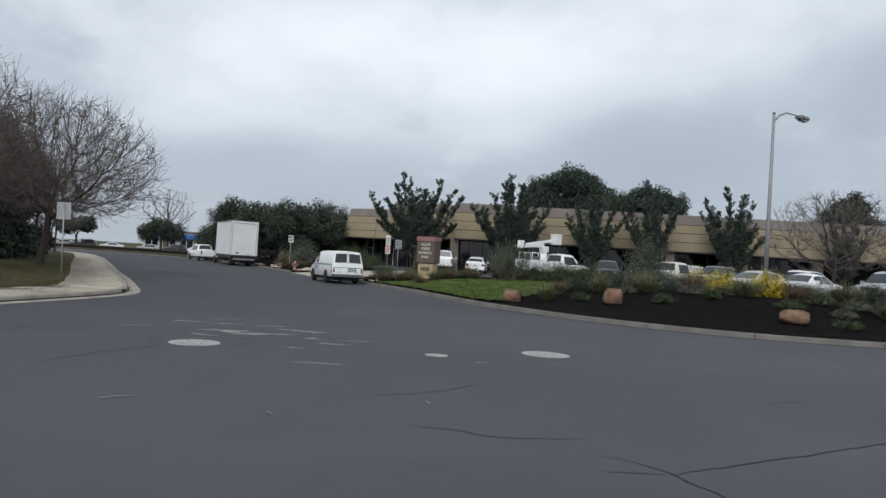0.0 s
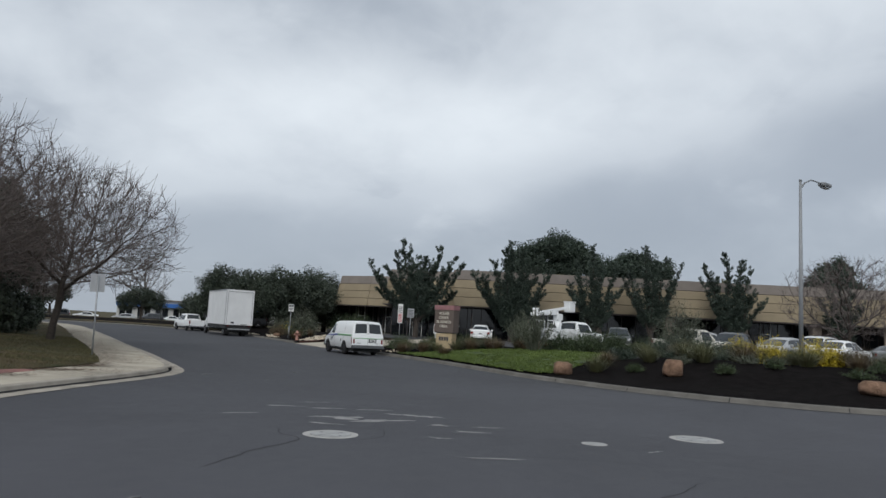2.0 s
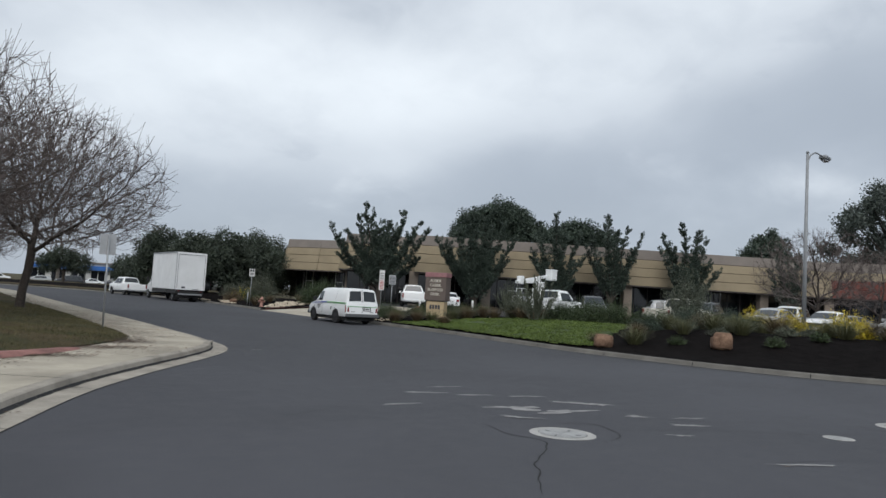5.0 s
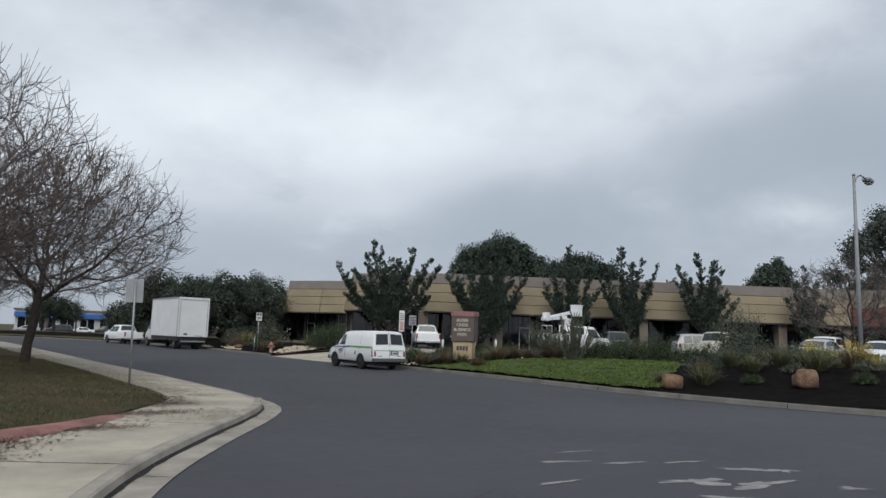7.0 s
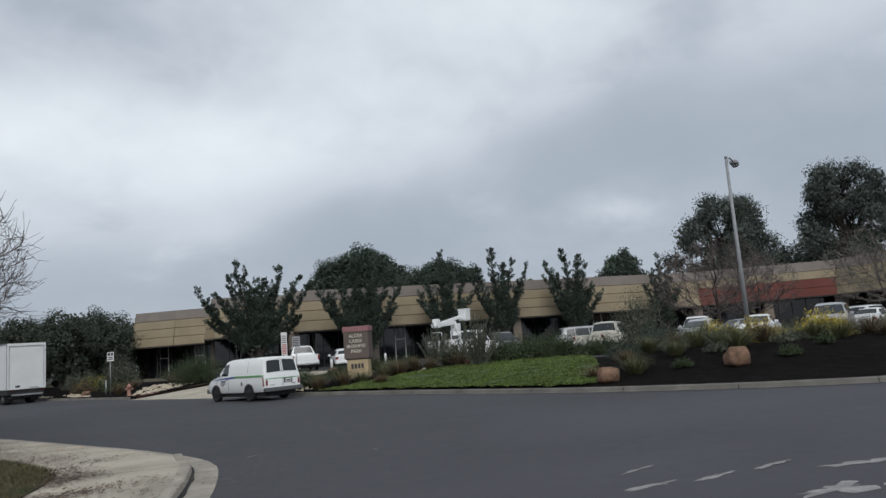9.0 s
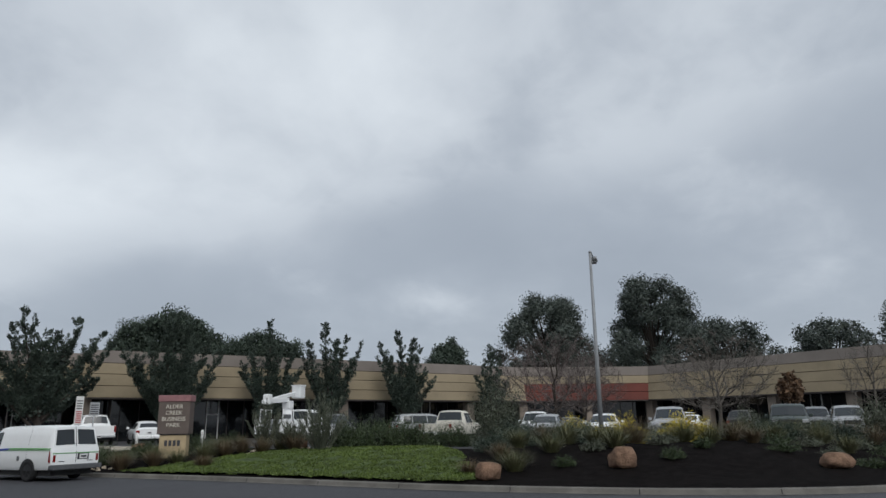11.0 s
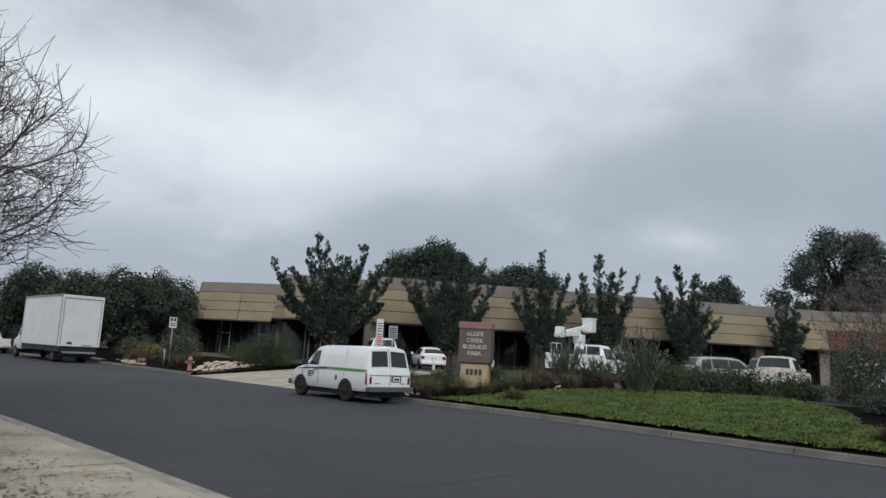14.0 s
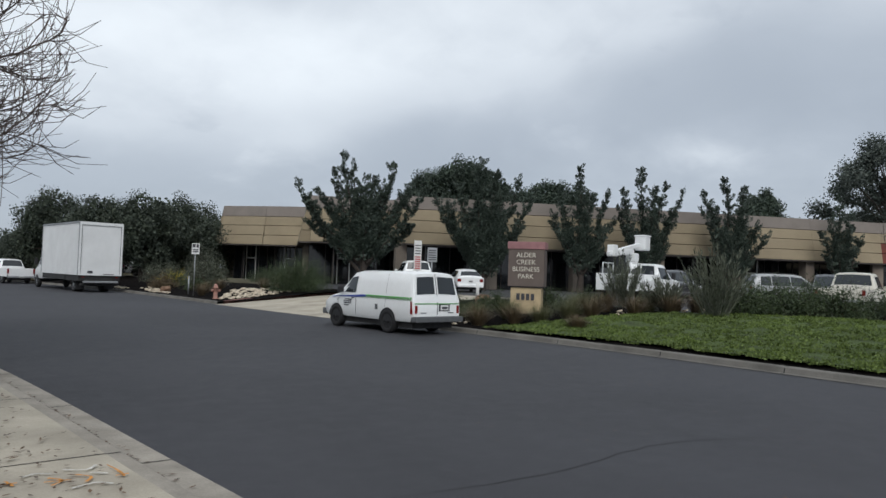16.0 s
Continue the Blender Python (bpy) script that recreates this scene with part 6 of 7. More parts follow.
M_HYD = grainy("faded_hydrant_paint", (0.36, 0.19, 0.15), 0.7, 6, 0.3, 50, 0.2)
# pale greys of collar and lid include the sky's reflection, put into the colour
M_LID = grainy("concrete_collar_sky_sheen", (0.38, 0.37, 0.35), 0.85, 3, 0.2, 40, 0.3)
M_IRON = grainy("worn_iron_lid_sky_sheen", (0.33, 0.33, 0.32), 0.6, 5, 0.25, 40, 0.5, 0.01, 0.2)
M_CRACK = grainy("open_asphalt_crack", (0.018, 0.018, 0.019), 0.95, 5, 0.3)
M_SCAR = grainy("pale_worn_patch", (0.27, 0.265, 0.26), 0.9, 4.0, 0.35, 30, 0.3)
M_ORANGE = grainy("orange_marking_paint", (0.62, 0.27, 0.06), 0.8, 15, 0.3, 60, 0.1)
M_WMARK = grainy("white_marking_paint", (0.60, 0.58, 0.53), 0.8, 15, 0.3, 60, 0.1)


def words(text, size, m, mat, parent):
    cu = bpy.data.curves.new("lettering", "FONT")
    cu.body, cu.size, cu.extrude = text, size, 0.012
    cu.align_x, cu.align_y = "CENTER", "CENTER"
    tmp = bpy.data.objects.new("lettering_curve", cu)
    scene.collection.objects.link(tmp)
    dg = bpy.context.evaluated_depsgraph_get()
    me = bpy.data.meshes.new_from_object(tmp.evaluated_get(dg))
    bpy.data.objects.remove(tmp)
    me.materials.clear()
    me.materials.append(mat)
    ob = new("lettering", me)
    ob.parent = parent
    ob.matrix_basis = m
    ob["label"] = "raised cream capital letters"
    return ob


# the name sign: its face looks back across the lawn to the street
sp, sq = Vector((18.57, 41.04, 0)), Vector((19.3, 39.8, 0))
d = sq - sp
SIGN_RZ = math.degrees(math.atan2(d.y, d.x))
sign = empty("business_park_sign", pose(sp.x, sp.y, hgt(19, 40.4) - 0.02, 0, 0, SIGN_RZ), "brown business park name sign on a tan plinth with pink cap", "sign")
W, z0 = 1.34, hgt(19, 40.4) - 0.02
H = 3.16 - z0
part("plinth", bx(0.10, W - 0.10, 0.08, 0.62, -0.2, 0.98, 0.02), M_SIGNTAN, sign, "tan stucco plinth")
part("panel", bx(0, W, 0, 0.70, 1.02, H - 0.28, 0.015), M_SIGNBR, sign, "brown sign panel")
part("cap", bx(-0.03, W + 0.03, -0.03, 0.73, H - 0.276, H, 0.02), M_SIGNPK, sign, "dusty pink cap")
part("joint", bx(0.06, W - 0.06, 0.05, 0.65, 0.984, 1.016), M_PRINT, sign)
for k, wd in enumerate(("ALDER", "CREEK", "BUSINESS", "PARK")):
    words(wd, 0.245, pose(W / 2, -0.012, H - 0.50 - k * 0.262, 90, 0, 0), M_LETTER, sign)
for k in range(4):
    part("number_bar", bx(0.33 + k * 0.18, 0.45 + k * 0.18, 0.060, 0.085, 0.52, 0.76, 0.004), M_PRINT, sign, "dark number bar")

# street lamp
LX, LY = 30.6, 24.7
lamp = empty("street_lamp", pose(LX, LY, hgt(LX, LY), 0, 0, 11), "tall grey steel street lamp with a curved arm", "street lamp")
lb = hgt(LX, LY)
part("base", bx(-0.22, 0.22, -0.22, 0.22, -0.1, 0.12, 0.03), M_CONC, lamp, "concrete base")
part("pole", tube(bmesh.new(), [(0, 0, 0.1), (0, 0, 4), (0, 0, 10.15 - lb)], [0.115, 0.095, 0.065], 12), M_POLE, lamp)
part("pole_cap", tube(bmesh.new(), [(0, 0, 10.15 - lb), (0, 0, 10.24 - lb)], [0.085, 0.06], 12), M_POLE, lamp)
h0 = 9.75 - lb
part("arm", tube(bmesh.new(), [(0, 0, h0), (0.5, 0, h0 + 0.40), (1.2, 0, h0 + 0.66), (2.0, 0, h0 + 0.70), (2.6, 0, h0 + 0.68)], [0.05, 0.045, 0.04, 0.035, 0.035], 8), M_POLE, lamp, "curved mast arm")
head = part("lamp_head", bx(2.45, 3.35, -0.20, 0.20, h0 + 0.58, h0 + 0.78, 0.07), M_POLE, lamp, "cobra-head luminaire")
part("lens", bx(2.65, 3.25, -0.14, 0.14, h0 + 0.50, h0 + 0.585, 0.03), M_HEAD, head)


def post_sign(x, y, z, top, w, h, rz, face, back, label, lean=0.0, bars=(), category="sign", post_r=0.028, ypost=0.03):
    s = empty("street_sign", pose(x, y, z, 0, lean, rz), label, category)
    part("post", tube(bmesh.new(), [(0, ypost, -0.3), (0, ypost, top - z - 0.05)], post_r, 6), M_STEEL, s, "steel post")
    pl = part("sign_plate", bx(-w / 2, w / 2, -0.006, 0.0, top - z - h, top - z, 0.002), face, s)
    part("sign_back", bx(-w / 2, w / 2, 0.0005, 0.004, top - z - h, top - z), back, s, "bare aluminium back")
    for bx0, bx1, bz0, bz1, mt in bars:
        part("print_bar", bx(bx0 * w, bx1 * w, -0.011, -0.0065, top - z - h + bz0 * h, top - z - h + bz1 * h), mt, pl)
    for zz in (0.15, 0.85):
        part("bolt", bx(-0.014, 0.014, -0.016, -0.006, top - z - h * zz - 0.014, top - z - h * zz + 0.014), M_STEEL, pl)
    return s


# seen from behind, facing traffic that comes the other way
post_sign(-0.83, 29.1, 0.2, 2.98, 0.46, 0.62, 186, M_SIGNW, M_SIGNBK, "road sign on a leaning steel post, its bare back showing", 1.2)
post_sign(15.7, 62.3, 0.25, 3.15, 0.46, 0.62, 0, M_SIGNW, M_SIGNBK, "white parking sign with an arrow beyond the hydrant", 0, [(-0.40, -0.05, 0.62, 0.92, M_PRINT), (0.08, 0.38, 0.62, 0.92, M_PRINT), (-0.35, 0.35, 0.36, 0.46, M_PRINT), (-0.35, 0.35, 0.18, 0.28, M_PRINT)])
post_sign(18.7, 46.4, 0.5, 3.27, 0.34, 1.30, -20, M_SIGNW, M_SIGNBK, "tall narrow white parking notice with red print", 0, [(-0.36, 0.36, 0.06 + 0.075 * k, 0.10 + 0.075 * k, M_SIGNR) for k in range(6)] + [(-0.36, 0.36, 0.55 + 0.09 * k, 0.585 + 0.09 * k, M_PRINT) for k in range(4)])
post_sign(19.45, 46.3, 0.52, 3.0, 0.46, 0.62, -15, M_SIGNBK, M_SIGNBK, "small grey notice board on a post by the driveway", 0, [(-0.4, 0.4, 0.12 + 0.16 * k, 0.19 + 0.16 * k, M_PRINT) for k in range(5)])
for x, y in ((20.6, 44.6), (25.4, 45.2)):
    bp = mesh_ob("bollard", tube(bmesh.new(), [(x, y, hgt(x, y) - 0.1), (x, y, hgt(x, y) + 0.85), (x, y, hgt(x, y) + 0.9)], [0.07, 0.07, 0.03], 10), M_WHITE)
    tagged(bp, "short white bollard beside the driveway", "bollard", "bollards")

# hydrant
HX, HY = 15.2, 58.4
hyd = empty("fire_hydrant", pose(HX, HY, hgt(HX, HY)), "faded red fire hydrant near the kerb", "fire hydrant")
hb = lathe([(0.0, 0.17), (0.05, 0.17), (0.07, 0.11), (0.55, 0.11), (0.57, 0.15), (0.62, 0.15), (0.65, 0.12), (0.74, 0.08), (0.79, 0.03)], 14)
bmesh.ops.transform(hb, matrix=pose(0, 0, 0, 0, -90, 0), verts=hb.verts)
part("barrel", hb, M_HYD, hyd)
for rz in (0, 90, 180):
    o = lathe([(0.08, 0.055), (0.19, 0.055), (0.20, 0.075), (0.24, 0.075), (0.25, 0.02)], 10)
    bmesh.ops.transform(o, matrix=pose(0, 0, 0.45, 0, 0, rz), verts=o.verts)
    part("outlet", o, M_HYD, hyd)
mk = mesh_ob("hydrant_marker", tube(bmesh.new(), [(16.1, 64.0, 0.1), (16.1, 64.0, 1.25)], 0.04, 6), M_STEEL)
tagged(mk, "thin grey marker post beyond the hydrant", "post")

# driveway kerb returns painted red
for nm, ln in (("kerb_return_south", [(14.95, 46.2), (16.2, 45.6), (18.6, 45.5), (22.5, 45.8)]), ("kerb_return_north", [(14.9, 56.7), (16.2, 57.2), (18.6, 57.3), (23, 57.0)])):
    ln = smooth_line(ln, 0.4)
    verts, faces = [], []
    for i, p in enumerate(ln):
        dz = 0.03 + 0.62 * min(1, max(0, (p.x - 15) / 10))
        for o, z in ((-0.09, -0.1), (-0.08, 0.15), (0.08, 0.15), (0.09, -0.1)):
            t = (ln[min(i + 1, len(ln) - 1)] - ln[max(i - 1, 0)]).normalized()
            verts.append((p.x + t.y * o, p.y - t.x * o, z + dz))
    for i in range(len(ln) - 1):
        for k in range(3):
            faces.append((i * 4 + k, i * 4 + k + 1, i * 4 + 5 + k, i * 4 + 4 + k))
    tagged(py_ob(nm, verts, faces, M_REDK), "red painted kerb return at the driveway", "kerb", kind="structure")


# ---------------------------------------------------------------- boulders and stones
def rock_bm(rx, ry, rz, seed, sub=3, amp=0.28):
    bm = bmesh.new()
    bmesh.ops.create_icosphere(bm, subdivisions=sub, radius=1.0)
    for v in bm.verts:
        c = v.co.normalized()
        k = 1 + amp * noise.noise(c * 1.3 + Vector((seed, 0, 0))) + amp * 0.4 * noise.noise(c * 3.1 + Vector((0, seed, 0)))
        # flattened facets
        q = Vector((max(-0.9, min(0.86, c.x * k)), max(-0.88, min(0.9, c.y * k)), max(-0.72, min(0.84, c.z * k))))
        v.co = Vector((q.x * rx, q.y * ry, q.z * rz)) * 0.80
    for fc in bm.faces:
        fc.smooth = True
    return bm


for x, y, rx, ry, rz, seed, lab in ((15.35, 24.15, 0.50, 0.42, 0.40, 3.1, "low tan sandstone boulder at the edge of the lawn"), (17.75, 20.85, 0.50, 0.46, 0.48, 7.7, "upright tan sandstone boulder in the mulch"), (20.4, 15.2, 0.62, 0.48, 0.36, 12.2, "pale sandstone boulder with a cracked face"), (23.6, 37.3, 0.55, 0.5, 0.45, 17.0, "sandstone boulder behind the feathery shrub"), (19.9, 43.6, 0.45, 0.4, 0.40, 21.0, "sandstone boulder near the name sign"), (15.9, 66.9, 0.4, 0.4, 0.3, 5.0, "tan boulder beside the kerb")):
    r = mesh_ob("boulder", rock_bm(rx, ry, rz, seed), M_ROCK)
    r.matrix_world = pose(x, y, hgt(x, y) + rz * 0.55, 0, 0, seed * 40)
    tagged(r, lab, "boulder", "boulders on the bank")

stone_meshes = []
for k in range(6):
    bm = rock_bm(1, RNG.uniform(0.7, 1.0), RNG.uniform(0.45, 0.7), 30 + k, 1, 0.3)
    me = bpy.data.meshes.new("stone")
    bm.to_mesh(me)
    bm.free()
    me.materials.append(M_STONE)
    stone_meshes.append(me)
bed = empty("stone_bed", pose(15.8, 59, 0), "bed of cream river stones beside the driveway", "stone bed")


def stones(n, x0, x1, y0, y1, lo, hi, cond=None):
    made = 0
    while made < n:
        x, y = RNG.uniform(x0, x1), RNG.uniform(y0, y1)
        if cond and not cond(x, y):
            continue
        s = RNG.uniform(lo, hi)
        o = new("stone", RNG.choice(stone_meshes))
        o.parent = bed
        o.matrix_basis = Matrix.Translation((x - 15.8, y - 59, hgt(x, y) + s * 0.25)) @ pose(0, 0, 0, RNG.uniform(-15, 15), RNG.uniform(-15, 15), RNG.uniform(0, 360)) @ Matrix.Diagonal((s, s, s, 1))
        made += 1


stones(175, 15.2, 19.6, 57.3, 63.5, 0.10, 0.21, lambda x, y: (57.2 + (x - 15.2) * 0.16) < y < (58.2 + (x - 15.2) * 1.5))
stones(50, 15.3, 17.0, 65.5, 72.5, 0.10, 0.2, lambda x, y: abs(x - 15.3 - (y - 65.5) * 0.2) < 0.45)
stones(25, 15.2, 16.0, 73.0, 76.0, 0.10, 0.2)
stones(26, 23.2, 26.0, 34.6, 37.2, 0.08, 0.16)
stones(22, 15.2, 16.6, 40.5, 42.5, 0.06, 0.13)
stones(12, 19.6, 21.4, 36.7, 37.9, 0.07, 0.14)

# ---------------------------------------------------------------- street surface
def disc(x, y, r, z, mat, name, label, cat, ring=True):
    t = empty(name, pose(x, y, z), label, cat, "manhole covers")
    bm = bmesh.new()
    n = 36
    ro = [bm.verts.new((r * (1 + 0.03 * noise.noise((k, x, 0))) * math.cos(k * 2 * math.pi / n), r * math.sin(k * 2 * math.pi / n), 0.006)) for k in range(n)]
    ri = [bm.verts.new((r * 0.74 * math.cos(k * 2 * math.pi / n), r * 0.74 * math.sin(k * 2 * math.pi / n), 0.010)) for k in range(n)]
    rb = [bm.verts.new((r * 0.73 * math.cos(k * 2 * math.pi / n), r * 0.73 * math.sin(k * 2 * math.pi / n), 0.0)) for k in range(n)]
    for a, b in ((ro, ri), (ri, rb)):
        for k in range(n):
            bm.faces.new((a[k], a[(k + 1) % n], b[(k + 1) % n], b[k]))
    part("collar", bm, M_LID, t, "pale concrete collar")
    b2 = bmesh.new()
    prism(b2, [(r * 0.715 * math.cos(k * 2 * math.pi / n), r * 0.715 * math.sin(k * 2 * math.pi / n)) for k in range(n)], 0.003, 0.012)
    lid = part("lid", b2, M_IRON, t, "worn iron lid")
    if r > 0.3:
        for k in range(4):
            a = k * math.pi / 2 + 0.4
            part("pick_hole", bx(-0.03, 0.03, -0.012, 0.012, 0.0125, 0.014, 0, pose(math.cos(a) * r * 0.5, math.sin(a) * r * 0.5, 0, 0, 0, math.degrees(a))), M_PRINT, lid)
    return t


disc(1.92, 12.75, 0.43, 0.0, M_LID, "manhole_cover", "pale round manhole cover set in the asphalt", "manhole cover")
disc(5.81, 11.15, 0.21, 0.0, M_LID, "manhole_cover", "small round valve cover set in the asphalt", "manhole cover")
disc(8.15, 11.18, 0.46, 0.0, M_LID, "manhole_cover", "pale round manhole cover further along the street", "manhole cover")


def ribbon(name, pts, w, mat, label, z=0.004, seed=0.0, wob=0.05):
    """A ragged crack along pts."""
    ln = smooth_line(pts, 0.07)
    verts, faces = [], []
    for i, p in enumerate(ln):
        t = (ln[min(i + 1, len(ln) - 1)] - ln[max(i - 1, 0)]).normalized()
        nrm = Vector((t.y, -t.x))
        s = noise.noise((p.x * 4, p.y * 4, seed)) * wob
        ww = w * (0.55 + 0.6 * abs(noise.noise((p.x * 7, p.y * 7, seed + 5)))) * min(1, 0.2 + 4 * min(i, len(ln) - 1 - i) / len(ln))
        for o in (-ww / 2, ww / 2):
            q = p + nrm * (s + o)
            verts.append((q.x, q.y, z))
    for i in range(len(ln) - 1):
        faces.append((2 * i, 2 * i + 1, 2 * i + 3, 2 * i + 2))
    ob = py_ob(name, verts, faces, mat)
    if ob.data.polygons[0].normal.z < 0:
        ob.data.flip_normals()
    return tagged(ob, label, "crack", kind="structure")


CR = "dark open crack in the asphalt"
for k, (pts, w) in enumerate((
    ([(3.3, 7.9), (4.2, 8.0), (5.2, 8.45)], 0.02), ([(3.2, 6.5), (3.6, 6.1), (4.0, 5.75), (4.8, 5.5)], 0.022),
    ([(4.5, 5.0), (4.7, 4.6), (4.75, 4.2), (4.7, 3.6), (4.5, 2.4)], 0.03), ([(4.72, 4.35), (5.5, 4.4), (6.8, 4.5), (8.2, 4.6), (10, 4.4)], 0.035), ([(4.2, 4.6), (4.72, 4.35)], 0.02),
    ([(9.9, 6.5), (8.9, 6.6), (8.2, 6.35)], 0.014), ([(5.05, 7.8), (5.0, 7.3)], 0.014),
    ([(1.35, 13.7), (1.2, 13.0), (1.3, 12.4), (0.4, 11.6), (-0.35, 10.7)], 0.03), ([(2.0, 12.15), (2.6, 12.4), (2.9, 13.1), (2.3, 13.4)], 0.024),
    ([(2.7, 12.7), (4.2, 12.3), (5.6, 11.5), (7.4, 11.0)], 0.014), ([(8.9, 10.9), (10.5, 10.8), (12, 11.2)], 0.014), ([(7.5, 11.7), (7.3, 11.3), (7.5, 10.9)], 0.016),
    ([(2.7, 27.9), (3.8, 27.65), (4.9, 27.55), (6.0, 27.6), (7.0, 27.4), (8.2, 26.8)], 0.015), ([(4.3, 13.0), (6.2, 12.4), (8.5, 12.6)], 0.010),
    ([(-1.0, 14.9), (0.2, 15.5)], 0.014), ([(3.2, 10.6), (4.4, 10.2), (5.6, 9.4)], 0.010),
)):
    ribbon("asphalt_crack", pts, w, M_CRACK, CR, 0.004, k * 3.3)


def blot(x, y, lx, ly, rz, seed, mat, name, label, z=0.0045):
    """A flat ragged patch."""
    n = 30
    verts = [(0, 0, 0)]
    for k in range(n):
        a = 2 * math.pi * k / n
        r = 0.62 + 0.75 * noise.noise((math.cos(a) * 1.6 + seed, math.sin(a) * 1.6, seed)) + 0.35 * noise.noise((math.cos(a) * 5, math.sin(a) * 5 + seed, 2))
        r = max(0.12, r)
        verts.append((math.cos(a) * r * lx, math.sin(a) * r * ly, 0))
    faces = [(0, k + 1, (k + 1) % n + 1) for k in range(n)]
    ob = py_ob(name, verts, faces, mat)
    ob.matrix_world = pose(x, y, z, 0, 0, rz)
    return tagged(ob, label, "road patch", kind="structure")


SC = "pale scraped patch on the asphalt"
for k, (x, y, lx, ly, rz) in enumerate(((2.3, 16.4, 0.5, 0.10, -20), (2.9, 16.0, 0.55, 0.10, -15), (2.8, 14.6, 0.8, 0.28, -30), (3.3, 14.1, 0.7, 0.25, -10), (4.2, 14.8, 0.7, 0.14, -35), (4.6, 14.5, 0.35, 0.2, -20), (4.2, 13.4, 0.4, 0.18, -35), (4.35, 12.6, 0.45, 0.12, -25), (3.5, 12.1, 0.3, 0.10, -30), (3.4, 10.4, 0.75, 0.07, -25), (3.0, 17.0, 0.4, 0.08, -10), (3.9, 15.6, 0.5, 0.1, -10), (1.1, 15.4, 0.4, 0.08, 0), (2.2, 13.9, 0.45, 0.1, -40), (5.0, 13.0, 0.35, 0.08, -20), (6.3, 10.3, 0.2, 0.06, 10))):
    blot(x, y, lx, ly * 0.85, rz, k * 1.7 + 0.3, M_SCAR, "asphalt_scar", SC, 0.0045 + k * 0.0003)

# storm drain mouth in the corner kerb
drain = empty("storm_drain", pose(1.02, 24.75, 0.0, 0, 0, 66), "dark storm drain mouth in the corner kerb", "drain")
part("mouth", bx(-0.45, 0.45, -0.022, 0.05, 0.03, 0.125, 0.01), M_CRACK, drain, "dark opening")
part("lintel", bx(-0.52, 0.52, -0.03, 0.12, 0.128, 0.165, 0.01), M_CONC, drain, "concrete lintel")

# pavement joints, painted survey marks, litter
jv = Bits()
acc, last = 0.0, KERB_L[0]
for i in range(1, len(KERB_L) - 1):
    p = KERB_L[i]
    acc += (p - last).length
    last = p
    if acc > 3.0 and -4 < p.y < 95:
        acc = 0.0
        t = (KERB_L[i + 1] - KERB_L[i - 1]).normalized()
        nrm = Vector((-t.y, t.x))
        for a, b, z0, z1 in ((0.0, 0.40, 0.016, 0.027), (0.47, 0.60, 0.154, 0.156), (0.60, 1.5, 0.159, 0.169), (1.5, 2.42, 0.169, 0.183)):
            q0, q1 = p + nrm * a, p + nrm * b
            n = len(jv.v)
            w = t * 0.009
            jv.v += [Vector((*(q0 - w), z0)), Vector((*(q0 + w), z0)), Vector((*(q1 + w), z1)), Vector((*(q1 - w), z1))]
            jv.f.append((n, n + 1, n + 2, n + 3))
tagged(jv.ob("pavement_joints", M_CRACK), "narrow dark joints between concrete slabs", "joints", kind="structure")
jr = Bits()
acc, last = 0.0, KERB_R1[0]
for i in range(1, len(KERB_R1) - 1):
    p = KERB_R1[i]
    acc += (p - last).length
    last = p
    if acc > 3.0:
        acc = 0.0
        t = (KERB_R1[i + 1] - KERB_R1[i - 1]).normalized()
        nrm = Vector((t.y, -t.x))
        for a, b, z0, z1 in ((0.0, 0.14, 0.017, 0.028), (0.137, 0.166, 0.03, 0.132), (0.198, 0.36, 0.155, 0.157)):
            q0, q1 = p + nrm * a, p + nrm * b
            n = len(jr.v)
            w = t * 0.012
            jr.v += [Vector((*(q0 - w), z0)), Vector((*(q0 + w), z0)), Vector((*(q1 + w), z1)), Vector((*(q1 - w), z1))]
            jr.f.append((n, n + 1, n + 2, n + 3))
tagged(jr.ob("kerb_joints", M_CRACK), "dark joints in the concrete kerb", "joints", kind="structure")

lit = Bits()
LIT0 = next(i for i, p in enumerate(KERB_L) if p.y > 13)
LIT1 = next(i for i, p in enumerate(KERB_L) if p.y > 62)
for _ in range(16000):
    i = RNG.randrange(LIT0, LIT1)
    p = KERB_L[i]
    t = (KERB_L[i + 1] - p).normalized()
    nrm = Vector((-t.y, t.x))
    u = RNG.random()
    if u < 0.12:
        o, z = RNG.uniform(0.25, 0.42), 0.028
    else:
        o = 2.55 - abs(RNG.gauss(0, 0.8 if p.y > 25.5 else 0.38))
        z = 0.178 if o < 2.42 else 0.20
        if o < 0.7:
            continue
    if noise.noise((p.x * 0.25 + o * 0.5, p.y * 0.25, 4)) < 0.05 and RNG.random() < (0.9 if p.y < 25.5 else 0.35):
        continue
    q = p + nrm * o + t * RNG.uniform(-0.3, 0.3)
    a = RNG.uniform(0, 6.283)
    d = Vector((math.cos(a), math.sin(a), RNG.uniform(-0.05, 0.2))).normalized()
    lit.leaf(Vector((q.x, q.y, z + 0.006)), d, d.cross(Vector((0, 0, 1))).normalized(), RNG.uniform(0.03, 0.10), RNG.uniform(0.012, 0.04))
